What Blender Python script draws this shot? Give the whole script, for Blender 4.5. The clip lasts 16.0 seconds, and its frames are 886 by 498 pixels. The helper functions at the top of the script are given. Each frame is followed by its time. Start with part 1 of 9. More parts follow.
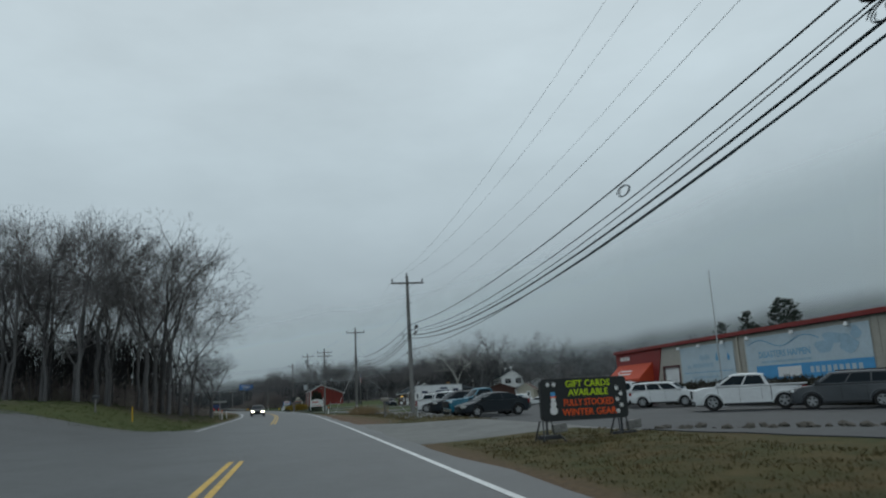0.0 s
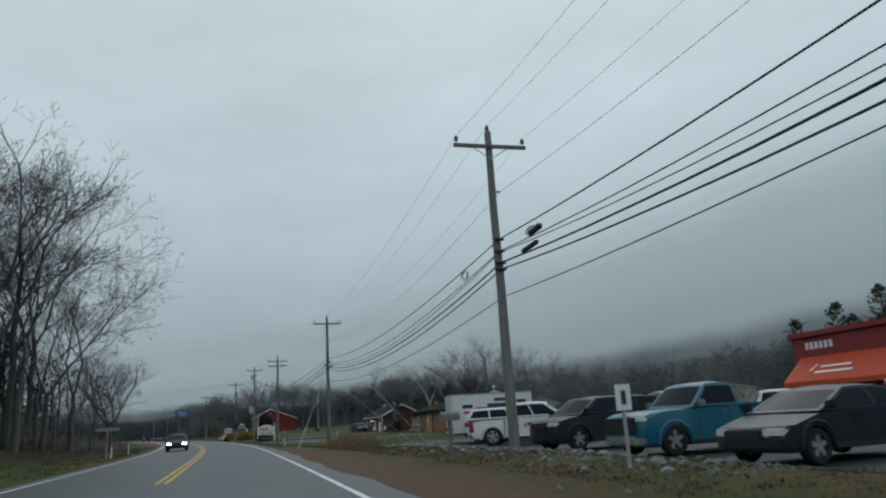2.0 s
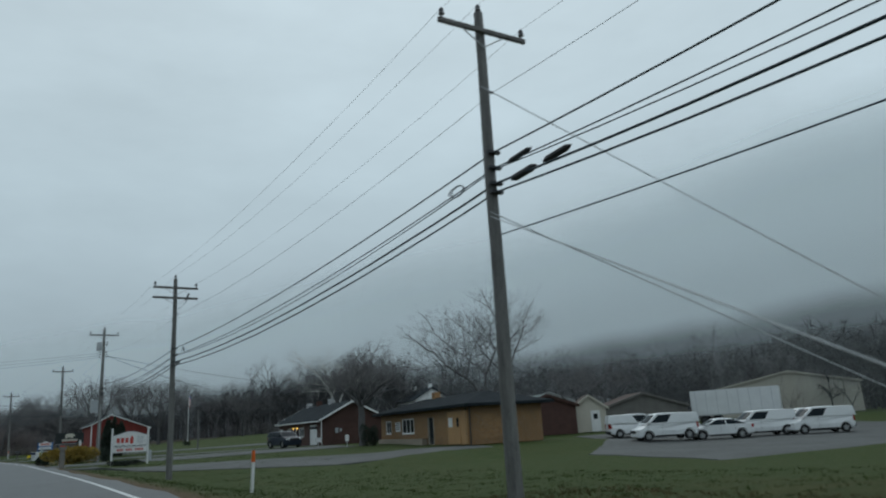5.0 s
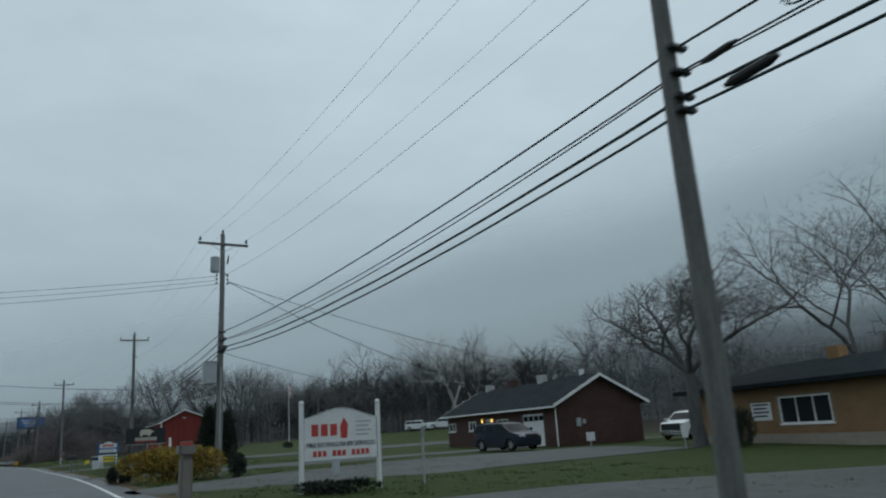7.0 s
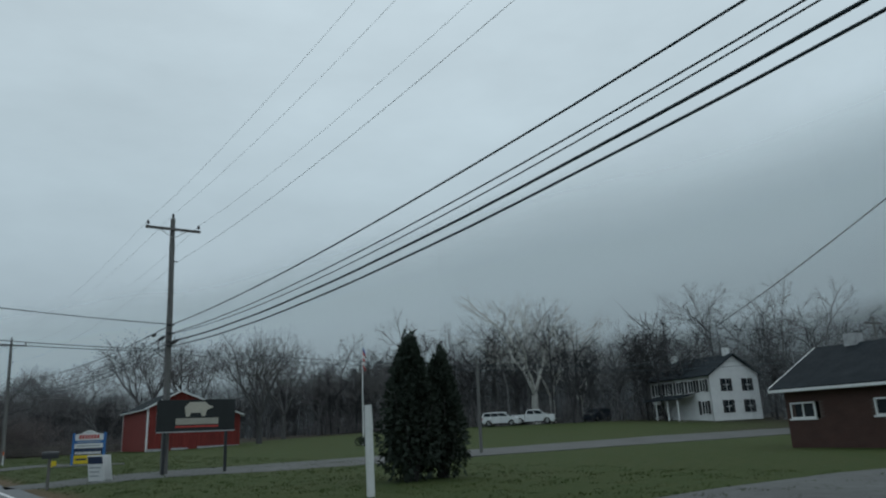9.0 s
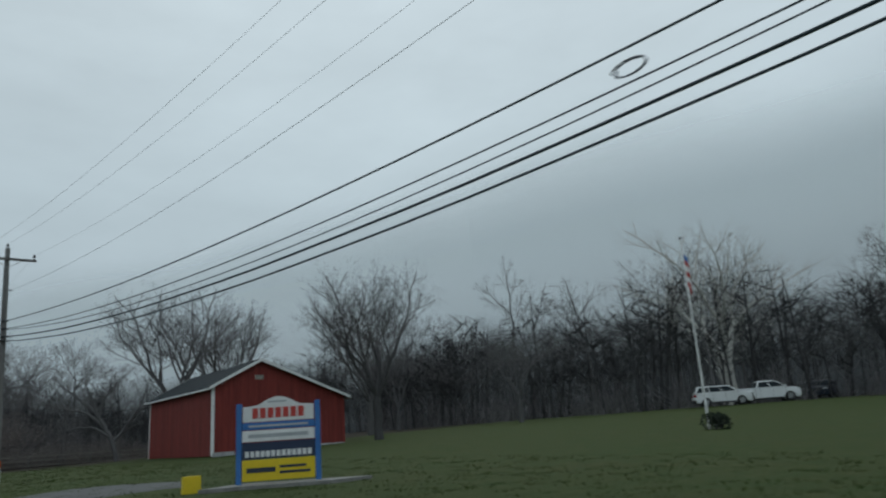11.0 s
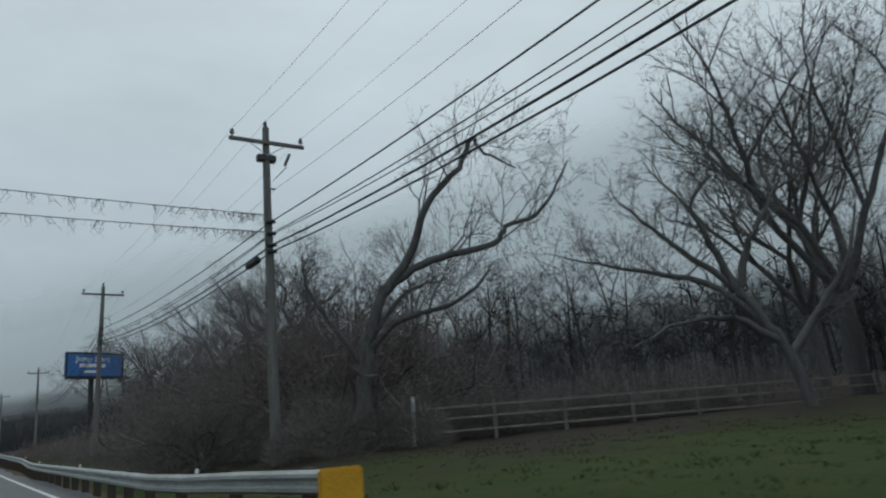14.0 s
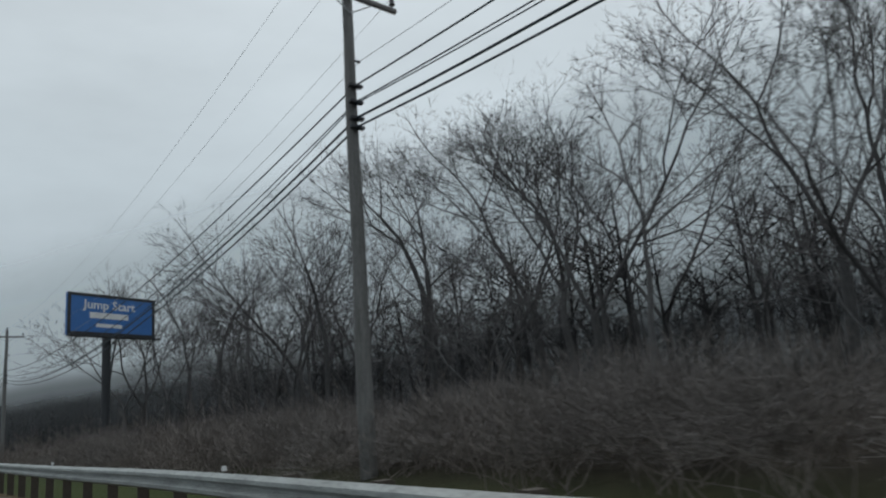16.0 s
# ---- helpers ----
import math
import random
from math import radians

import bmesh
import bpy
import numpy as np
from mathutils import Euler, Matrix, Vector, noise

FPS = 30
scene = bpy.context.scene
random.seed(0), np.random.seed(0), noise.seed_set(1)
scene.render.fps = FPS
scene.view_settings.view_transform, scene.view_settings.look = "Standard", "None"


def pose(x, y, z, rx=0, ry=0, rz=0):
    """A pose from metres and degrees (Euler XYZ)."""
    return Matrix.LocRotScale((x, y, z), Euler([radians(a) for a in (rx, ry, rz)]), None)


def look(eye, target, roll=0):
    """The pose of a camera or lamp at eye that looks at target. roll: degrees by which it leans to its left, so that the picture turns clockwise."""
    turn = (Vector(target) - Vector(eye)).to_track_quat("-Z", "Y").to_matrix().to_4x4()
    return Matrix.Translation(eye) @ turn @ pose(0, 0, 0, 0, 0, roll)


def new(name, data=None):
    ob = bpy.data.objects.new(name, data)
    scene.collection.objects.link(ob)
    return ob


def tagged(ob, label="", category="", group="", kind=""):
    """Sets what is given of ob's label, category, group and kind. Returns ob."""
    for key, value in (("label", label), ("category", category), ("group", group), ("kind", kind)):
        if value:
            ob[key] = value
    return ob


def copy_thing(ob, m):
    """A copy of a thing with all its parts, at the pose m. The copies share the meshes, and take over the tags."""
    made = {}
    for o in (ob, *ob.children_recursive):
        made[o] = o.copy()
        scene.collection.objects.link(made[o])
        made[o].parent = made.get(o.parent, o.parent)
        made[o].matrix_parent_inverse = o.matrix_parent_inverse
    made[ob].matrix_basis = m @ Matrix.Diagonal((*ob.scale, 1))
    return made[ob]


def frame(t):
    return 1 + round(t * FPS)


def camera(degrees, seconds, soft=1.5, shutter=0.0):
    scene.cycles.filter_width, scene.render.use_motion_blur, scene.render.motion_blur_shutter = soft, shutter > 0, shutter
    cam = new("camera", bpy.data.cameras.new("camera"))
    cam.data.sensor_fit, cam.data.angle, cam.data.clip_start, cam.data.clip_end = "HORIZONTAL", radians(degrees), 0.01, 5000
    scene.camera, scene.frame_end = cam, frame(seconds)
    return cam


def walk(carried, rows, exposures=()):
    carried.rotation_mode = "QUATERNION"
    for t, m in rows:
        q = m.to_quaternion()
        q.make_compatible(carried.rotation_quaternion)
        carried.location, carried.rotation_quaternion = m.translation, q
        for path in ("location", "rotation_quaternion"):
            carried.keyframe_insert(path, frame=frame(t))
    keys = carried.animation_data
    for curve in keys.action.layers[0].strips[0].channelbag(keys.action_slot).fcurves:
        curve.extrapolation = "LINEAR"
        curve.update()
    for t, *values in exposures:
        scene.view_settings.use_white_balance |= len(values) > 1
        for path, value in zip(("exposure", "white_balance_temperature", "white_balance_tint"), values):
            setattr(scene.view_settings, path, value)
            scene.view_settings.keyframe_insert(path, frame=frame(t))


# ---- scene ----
cam = camera(63.9, 16.0, soft=2.1, shutter=0.1)
PATH = [
    (0, (2.11, 7.994, 1.247), (2.476, 9.917, 1.657), -2.7),
    (0.5, (2.189, 14.454, 1.206), (2.56, 16.361, 1.679), -2.6),
    (1, (2.113, 22.975, 1.278), (2.543, 24.866, 1.765), -3.1),
    (1.5, (2.032, 31.067, 1.305), (2.506, 32.95, 1.783), -3.3),
    (2, (1.94, 39.011, 1.199), (2.441, 40.889, 1.669), -3.4),
    (2.5, (1.703, 46.481, 1.311), (2.28, 48.342, 1.76), -4.0),
    (3, (1.356, 54.603, 1.343), (2.092, 56.413, 1.772), -4.5),
    (3.2, (1.257, 58.038, 1.359), (2.03, 59.834, 1.781), -4.4),
    (5.3, (-0.331, 95.087, 1.221), (0.554, 96.813, 1.708), -3.4),
    (5.5, (-0.464, 98.667, 1.236), (0.417, 100.396, 1.723), -3.3),
    (6, (-1.093, 106.713, 1.281), (-0.229, 108.449, 1.769), -3.8),
    (6.5, (-1.747, 115.451, 1.36), (-0.912, 117.201, 1.85), -3.8),
    (7, (-2.452, 124.952, 1.292), (-1.671, 126.724, 1.792), -3.4),
    (7.5, (-3.38, 133.395, 1.284), (-2.65, 135.188, 1.79), -3.0),
    (8, (-4.05, 141.982, 1.44), (-3.373, 143.792, 1.955), -2.1),
    (8.2, (-4.429, 145.65, 1.408), (-3.758, 147.461, 1.928), -2.0),
    (10.3, (-9.75, 184.7, 1.22), (-8.415, 186.12, 1.68), -3.1),
    (10.5, (-10.286, 188.224, 1.14), (-8.969, 189.653, 1.612), -3.3),
    (11, (-11.398, 196.917, 1.259), (-10.352, 198.548, 1.756), -3.9),
    (11.5, (-13.013, 205.568, 1.274), (-12.145, 207.295, 1.79), -3.9),
    (12, (-14.216, 213.796, 1.281), (-13.437, 215.563, 1.802), -5.0),
    (12.5, (-15.779, 223.468, 1.42), (-15.038, 225.254, 1.931), -5.6),
    (13, (-17.397, 232.662, 1.385), (-16.662, 234.45, 1.899), -4.1),
    (13.5, (-18.904, 240.854, 1.252), (-18.169, 242.642, 1.766), -2.6),
    (14, (-21.125, 249.35, 1.30), (-20.359, 251.141, 1.753), -4.6),
    (14.5, (-23.146, 258.583, 1.249), (-22.37, 260.376, 1.678), -6.1),
    (15, (-25.002, 267.494, 1.225), (-24.217, 269.279, 1.671), -4.5),
    (15.5, (-26.916, 275.685, 1.22), (-26.09, 277.452, 1.662), -4.7),
    (16, (-28.915, 285.04, 1.27), (-27.996, 286.76, 1.715), -5.3),
]
walk(cam, [(t, look(eye, target, roll)) for t, eye, target, roll in PATH], [(0, 0.0, 6500, 10), (5.5, 0.0, 6300, 8), (7, -0.1, 6250, 8), (8, -0.1, 6200, 8), (10.5, 0.0, 6500, 10), (12.5, -0.08, 6350, 9), (14.5, 0.0, 6600, 12), (16, 0.05, 6700, 14)])

# ---------------------------------------------------------------- exposure, sky and sun
def node(nt, kind, x=0, y=0, **values):
    n = nt.nodes.new(kind)
    n.location = (x, y)
    for key, value in values.items():
        n.inputs[key].default_value = value
    return n


SUN_HEIGHT, SUN_TURN = radians(48), radians(150)
world = bpy.data.worlds.new("overcast_sky")
scene.world = world
world.use_nodes = True
wt = world.node_tree
wt.nodes.clear()
w_out = node(wt, "ShaderNodeOutputWorld", 900)
w_bg = node(wt, "ShaderNodeBackground", 700, 0, Strength=1.0)
w_sky = node(wt, "ShaderNodeTexSky", -200, 300)
w_sky.sky_type, w_sky.sun_disc = "NISHITA", False
w_sky.sun_elevation, w_sky.sun_rotation = SUN_HEIGHT, SUN_TURN
w_dim = node(wt, "ShaderNodeVectorMath", 0, 300)
w_dim.operation = "SCALE"
w_dim.inputs["Scale"].default_value = 0.10
w_co = node(wt, "ShaderNodeTexCoord", -900)
w_sep = node(wt, "ShaderNodeSeparateXYZ", -700)
w_ramp = node(wt, "ShaderNodeValToRGB", -400)
for n_stop, (at, colour) in enumerate(((0.0, (0.225, 0.277, 0.303)), (0.12, (0.325, 0.395, 0.43)), (0.32, (0.50, 0.60, 0.645)), (0.60, (0.62, 0.72, 0.765)))):
    stop = w_ramp.color_ramp.elements[n_stop] if n_stop < 2 else w_ramp.color_ramp.elements.new(at)
    stop.position, stop.color = at, (*colour, 1)
w_map = node(wt, "ShaderNodeMapping", -700, -300)
w_map.inputs["Scale"].default_value = (1.6, 1.6, 4.0)
w_noise = node(wt, "ShaderNodeTexNoise", -500, -300, Scale=1.7, Detail=5.0, Roughness=0.55)
w_fine = node(wt, "ShaderNodeMapRange", -250, -300)
for key, value in (("From Min", 0.3), ("From Max", 0.7), ("To Min", 0.91), ("To Max", 1.09)):
    w_fine.inputs[key].default_value = value
w_cloud = node(wt, "ShaderNodeVectorMath", -50, 0)
w_cloud.operation = "SCALE"
w_mix = node(wt, "ShaderNodeMix", 400)
w_mix.data_type = "RGBA"
w_mix.inputs[0].default_value = 0.94
wt.links.new(w_co.outputs["Generated"], w_sep.inputs[0])
wt.links.new(w_sep.outputs["Z"], w_ramp.inputs[0])
wt.links.new(w_co.outputs["Generated"], w_map.inputs[0])
wt.links.new(w_map.outputs[0], w_noise.inputs["Vector"])
wt.links.new(w_noise.outputs[0], w_fine.inputs["Value"])
wt.links.new(w_ramp.outputs[0], w_cloud.inputs[0])
wt.links.new(w_fine.outputs[0], w_cloud.inputs["Scale"])
wt.links.new(w_sky.outputs[0], w_dim.inputs[0])
wt.links.new(w_dim.outputs[0], w_mix.inputs[6])
wt.links.new(w_cloud.outputs[0], w_mix.inputs[7])
wt.links.new(w_mix.outputs[2], w_bg.inputs[0])
wt.links.new(w_bg.outputs[0], w_out.inputs[0])

sun_data = bpy.data.lights.new("sun", "SUN")
sun_data.energy, sun_data.angle, sun_data.color = 0.5, radians(40), (1.0, 0.97, 0.93)
sun = new("sun", sun_data)
sun.matrix_world = pose(0, 0, 60, 42, 0, 150)


# ---------------------------------------------------------------- materials
def material(name, colour, rough=0.7, metal=0.0, var=0.25, scale=3.0, bump=0.0, bump_scale=40.0, colour2=None, spec=0.4, stretch=(1, 1, 1), random_tint=0.0, coords="Object"):
    """Two scales of noise over a base colour, with fine relief."""
    m = bpy.data.materials.new(name)
    m.use_nodes = True
    nt = m.node_tree
    b = nt.nodes["Principled BSDF"]
    b.inputs["Roughness"].default_value = rough
    b.inputs["Metallic"].default_value = metal
    b.inputs["Specular IOR Level"].default_value = spec
    co = node(nt, "ShaderNodeTexCoord", -1200)
    mp = node(nt, "ShaderNodeMapping", -1000)
    mp.inputs["Scale"].default_value = stretch
    nt.links.new(co.outputs[coords], mp.inputs[0])
    big = node(nt, "ShaderNodeTexNoise", -800, 200, Scale=scale, Detail=4.0, Roughness=0.6)
    small = node(nt, "ShaderNodeTexNoise", -800, -100, Scale=scale * 9, Detail=3.0, Roughness=0.65)
    nt.links.new(mp.outputs[0], big.inputs["Vector"])
    nt.links.new(mp.outputs[0], small.inputs["Vector"])
    add = node(nt, "ShaderNodeMath", -600)
    add.operation = "ADD"
    nt.links.new(big.outputs[0], add.inputs[0])
    nt.links.new(small.outputs[0], add.inputs[1])
    spread = node(nt, "ShaderNodeMapRange", -420)
    spread.inputs["From Min"].default_value, spread.inputs["From Max"].default_value = 0.7, 1.3
    nt.links.new(add.outputs[0], spread.inputs["Value"])
    mix = node(nt, "ShaderNodeMix", -220)
    mix.data_type = "RGBA"
    other = colour2 or tuple(c * (1 - var) for c in colour)
    first = colour if colour2 else tuple(min(1, c * (1 + var * 0.6)) for c in colour)
    mix.inputs[6].default_value, mix.inputs[7].default_value = (*first, 1), (*other, 1)
    nt.links.new(spread.outputs[0], mix.inputs[0])
    last = mix.outputs[2]
    if random_tint:
        info = node(nt, "ShaderNodeObjectInfo", -500, 400)
        rng = node(nt, "ShaderNodeMapRange", -300, 400)
        rng.inputs["To Min"].default_value, rng.inputs["To Max"].default_value = 1 - random_tint, 1 + random_tint
        nt.links.new(info.outputs["Random"], rng.inputs["Value"])
        mul = node(nt, "ShaderNodeVectorMath", -60)
        mul.operation = "SCALE"
        nt.links.new(last, mul.inputs[0])
        nt.links.new(rng.outputs[0], mul.inputs["Scale"])
        last = mul.outputs[0]
    nt.links.new(last, b.inputs["Base Color"])
    if bump:
        fine = node(nt, "ShaderNodeTexNoise", -600, -400, Scale=bump_scale, Detail=3.0)
        nt.links.new(mp.outputs[0], fine.inputs["Vector"])
        bp = node(nt, "ShaderNodeBump", -200, -400, Strength=bump, Distance=0.02)
        nt.links.new(fine.outputs[0], bp.inputs["Height"])
        nt.links.new(bp.outputs[0], b.inputs["Normal"])
    return m


def glowing(name, colour, strength):
    m = bpy.data.materials.new(name)
    m.use_nodes = True
    b = m.node_tree.nodes["Principled BSDF"]
    b.inputs["Base Color"].default_value = (*colour, 1)
    b.inputs["Emission Color"].default_value = (*colour, 1)
    b.inputs["Emission Strength"].default_value = strength
    return m


def glass(name, colour, rough=0.05, spec=0.25):
    m = bpy.data.materials.new(name)
    m.use_nodes = True
    b = m.node_tree.nodes["Principled BSDF"]
    b.inputs["Base Color"].default_value = (*colour, 1)
    b.inputs["Roughness"].default_value = rough
    b.inputs["Specular IOR Level"].default_value = spec
    return m


ASPHALT = material("asphalt", (0.060, 0.066, 0.069), rough=0.5, scale=0.35, var=0.35, bump=0.25, bump_scale=60, coords="Object", spec=0.32)
WET_LOT = material("wet_lot_asphalt", (0.030, 0.035, 0.039), rough=0.65, scale=0.25, var=0.4, bump=0.2, bump_scale=40, spec=0.2)
ENTRANCE_LOT = material("dry_entrance_asphalt", (0.150, 0.155, 0.150), spec=0.2, rough=0.85, scale=0.3, var=0.3, bump=0.2, bump_scale=40)
PALE_LOT = material("pale_lot_asphalt", (0.088, 0.093, 0.092), spec=0.2, rough=0.8, scale=0.3, var=0.3, bump=0.2, bump_scale=40)
YELLOW_PAINT = material("yellow_road_paint", (0.52, 0.33, 0.05), rough=0.6, scale=1.5, var=0.4)
WHITE_PAINT = material("white_road_paint", (0.62, 0.64, 0.64), rough=0.6, scale=1.5, var=0.35)
TAR = material("tar", (0.015, 0.016, 0.018), rough=0.45, scale=4)
WOOD_POLE = material("weathered_pole_wood", (0.195, 0.195, 0.19), rough=0.85, scale=2.0, var=0.45, bump=0.4, bump_scale=30, stretch=(6, 6, 0.6), random_tint=0.2)
WOOD_ARM = material("crossarm_wood", (0.16, 0.155, 0.15), rough=0.85, scale=3, var=0.4, bump=0.3)
CABLE = material("black_cable", (0.018, 0.037, 0.048), rough=0.6, scale=2)
BARE_WIRE = material("aluminium_wire", (0.36, 0.39, 0.41), rough=0.5, metal=0.3, scale=2)
PORCELAIN = material("porcelain", (0.10, 0.10, 0.11), rough=0.3, scale=6)
GREY_STEEL = material("galvanised_steel", (0.42, 0.44, 0.45), rough=0.45, metal=0.5, scale=3, var=0.3)
RAIL_STEEL = material("weathered_guardrail_steel", (0.33, 0.35, 0.34), rough=0.5, metal=0.35, scale=1.2, var=0.4, stretch=(1, 1, 5))
DARK_STEEL = material("dark_steel", (0.05, 0.053, 0.058), rough=0.5, metal=0.4, scale=5)
BOX_GREY = material("cabinet_grey", (0.40, 0.43, 0.45), rough=0.5, scale=2, var=0.15)
BARK = material("grey_bark", (0.098, 0.097, 0.098), rough=0.95, scale=2.5, var=0.45, bump=0.5, bump_scale=25, stretch=(4, 4, 0.8), random_tint=0.3)
BARK_PALE = material("sycamore_bark", (0.70, 0.70, 0.66), rough=0.9, scale=2.0, var=0.5, colour2=(0.36, 0.35, 0.33), bump=0.3)
TWIG = material("twigs", (0.135, 0.130, 0.132), rough=0.95, scale=0.8, var=0.35, random_tint=0.25)
BRUSH = material("brown_brush", (0.178, 0.155, 0.14), rough=0.95, scale=0.5, var=0.5)
GRASS_BLADE = material("grass_blades", (0.05, 0.064, 0.022), rough=0.9, scale=0.35, colour2=(0.13, 0.105, 0.05))
CONIFER = material("conifer_needles", (0.036, 0.050, 0.040), rough=0.9, scale=3, var=0.4)
# Gold and dark olive tones also paint in highlights and shaded gaps between sprays.
GOLD_CONIFER = material("golden_conifer_needles", (0.48, 0.31, 0.055), rough=0.9, scale=2.6, colour2=(0.085, 0.085, 0.026))
DARK_LEAF = material("dark_evergreen_leaves", (0.024, 0.036, 0.025), rough=0.85, scale=3)
STONE = material("pale_rubble_stone", (0.20, 0.20, 0.19), rough=0.9, scale=3, var=0.45, bump=0.4, random_tint=0.35)
WHITE = material("white_paint", (0.74, 0.75, 0.75), rough=0.5, scale=1.2, var=0.12)
CREAM = material("cream_siding", (0.50, 0.47, 0.40), rough=0.6, scale=0.6, var=0.12)
BEIGE = material("beige_metal_siding", (0.40, 0.38, 0.33), rough=0.5, scale=0.5, var=0.15)
RED_BARN = material("faded_red_barn_boards", (0.20, 0.030, 0.024), rough=0.75, scale=0.8, var=0.35, bump=0.3, bump_scale=15, stretch=(6, 6, 0.5), random_tint=0.12)
RED_TRIM = material("red_metal", (0.235, 0.026, 0.024), rough=0.55, scale=1, var=0.15)
ORANGE_AWNING = material("orange_red_awning_canvas", (0.50, 0.062, 0.022), rough=0.7, scale=1.5, var=0.12)
BRICK = material("tan_brick", (0.31, 0.178, 0.084), rough=0.85, scale=1.5, var=0.3, bump=0.3, random_tint=0.22)
BRICK_RED = material("dark_red_brick", (0.092, 0.046, 0.038), rough=0.85, scale=1.5, var=0.3, bump=0.3, random_tint=0.22)
MORTAR = material("mortar", (0.30, 0.26, 0.21), rough=0.9, scale=4)
MORTAR_DARK = material("dark_mortar", (0.10, 0.078, 0.070), rough=0.9, scale=4)
SHINGLE = material("dark_roof_shingles", (0.022, 0.028, 0.033), spec=0.06, rough=0.9, scale=1.2, var=0.4, bump=0.4, bump_scale=20, random_tint=0.2)
METAL_ROOF = material("dark_slate_metal_roof", (0.020, 0.027, 0.032), spec=0.12, rough=0.85, scale=1, var=0.25)
TAN_DOOR = material("tan_door_paint", (0.42, 0.245, 0.11), rough=0.6, scale=1, var=0.12)
WINDOW_GLASS = glass("dark_window_glass", (0.02, 0.025, 0.03), 0.06)
CAR_GLASS = glass("car_glass", (0.018, 0.024, 0.029), 0.16, 0.03)
RUBBER = material("tyre_rubber", (0.018, 0.018, 0.019), rough=0.85, scale=8)
ALLOY = material("alloy_rim", (0.42, 0.43, 0.44), rough=0.35, metal=0.6, scale=8)
CHROME = material("chrome", (0.5, 0.51, 0.52), rough=0.25, metal=0.8, scale=8)
BLACK_PLASTIC = material("black_plastic", (0.022, 0.023, 0.025), rough=0.6, scale=6)
LAMP_RED = material("red_lamp_lens", (0.30, 0.02, 0.02), rough=0.25, scale=5)
LAMP_CLEAR = material("clear_lamp_lens", (0.6, 0.62, 0.62), rough=0.15, scale=5)
LAMP_AMBER = material("amber_lamp_lens", (0.6, 0.22, 0.03), rough=0.25, scale=5)
HEADLIGHT_ON = glowing("lit_headlight", (1.0, 0.93, 0.75), 9.0)
TAIL_ON = glowing("lit_tail_lamp", (1.0, 0.06, 0.03), 1.5)
LAMP_ON = glowing("lit_yellow_lamp", (1.0, 0.62, 0.12), 1.6)
SIGN_BLACK = material("black_sign_panel", (0.018, 0.022, 0.024), rough=0.45, scale=2)
SIGN_GREEN = material("lime_letters", (0.55, 0.75, 0.02), rough=0.5, scale=3, var=0.1)
SIGN_ORANGE = material("orange_letters", (0.85, 0.11, 0.02), rough=0.5, scale=3, var=0.1)
SIGN_BLUE = material("blue_sign_paint", (0.045, 0.17, 0.45), rough=0.5, scale=2, var=0.15)
SKY_BLUE = material("sky_blue_sign_paint", (0.08, 0.33, 0.62), rough=0.5, scale=2, var=0.12)
LETTER_BLUE = material("pale_letter_blue_vinyl", (0.15, 0.37, 0.56), rough=0.5, scale=1, var=0.15)
FADED_BLUE = material("faded_blue_vinyl", (0.33, 0.48, 0.59), rough=0.5, scale=1, var=0.2)
PALE_BLUE = material("pale_blue_sign_vinyl", (0.47, 0.57, 0.63), rough=0.5, scale=1, var=0.12)
SIGN_YELLOW = material("yellow_sign_paint", (0.70, 0.52, 0.02), rough=0.5, scale=2, var=0.12)
NAVY = material("navy_sign_paint", (0.025, 0.04, 0.085), rough=0.5, scale=2, var=0.15)
RED_LETTER = material("red_letters", (0.50, 0.06, 0.05), rough=0.5, scale=3, var=0.1)
DARK_LETTER = material("dark_letters", (0.03, 0.04, 0.06), rough=0.5, scale=3)
POST_ORANGE = material("orange_marker_plastic", (0.70, 0.13, 0.02), rough=0.5, scale=4)
POST_YELLOW = material("yellow_marker_plastic", (0.60, 0.36, 0.02), rough=0.5, scale=4)
BACK_GREY = material("sign_back_aluminium", (0.28, 0.29, 0.28), rough=0.5, metal=0.4, scale=3)
MAILBOX_GREY = material("mailbox_plastic", (0.20, 0.185, 0.165), rough=0.6, scale=3)
SOIL = material("bare_soil", (0.11, 0.085, 0.062), rough=0.95, scale=1.5, var=0.4)
FOUNDATION = material("whitewashed_foundation", (0.42, 0.43, 0.44), rough=0.9, scale=2, var=0.4)


def paint(name, colour, rough=0.3):
    return material(name, colour, rough=rough, scale=1.0, var=0.12, spec=0.5)


CAR_WHITE = paint("white_car_paint", (0.66, 0.68, 0.69))
CAR_BLACK = material("black_car_paint", (0.020, 0.026, 0.032), rough=0.36, scale=1.0, var=0.12, spec=0.2)
CAR_NAVY = material("navy_car_paint", (0.018, 0.026, 0.040), rough=0.36, scale=1.0, var=0.12, spec=0.2)
CAR_GREY = paint("grey_car_paint", (0.055, 0.062, 0.07))
CAR_TEAL = paint("teal_car_paint", (0.008, 0.115, 0.18))
TRUCK_BLUE = paint("blue_truck_paint", (0.02, 0.045, 0.15), 0.4)


# ---------------------------------------------------------------- building helpers
def link(name, bm, mat, parent=None, label="", smooth=False):
    me = bpy.data.meshes.new(name)
    bm.normal_update()
    bm.to_mesh(me)
    bm.free()
    if mat:
        for one in mat if isinstance(mat, (list, tuple)) else (mat,):
            me.materials.append(one)
    if smooth:
        me.shade_smooth()
    ob = new(name, me)
    if parent:
        ob.parent = parent
    if label:
        ob["label"] = label
    return ob


def part(name, bm, mat, parent, label="", smooth=False):
    return link(name, bm, mat, parent, label, smooth)


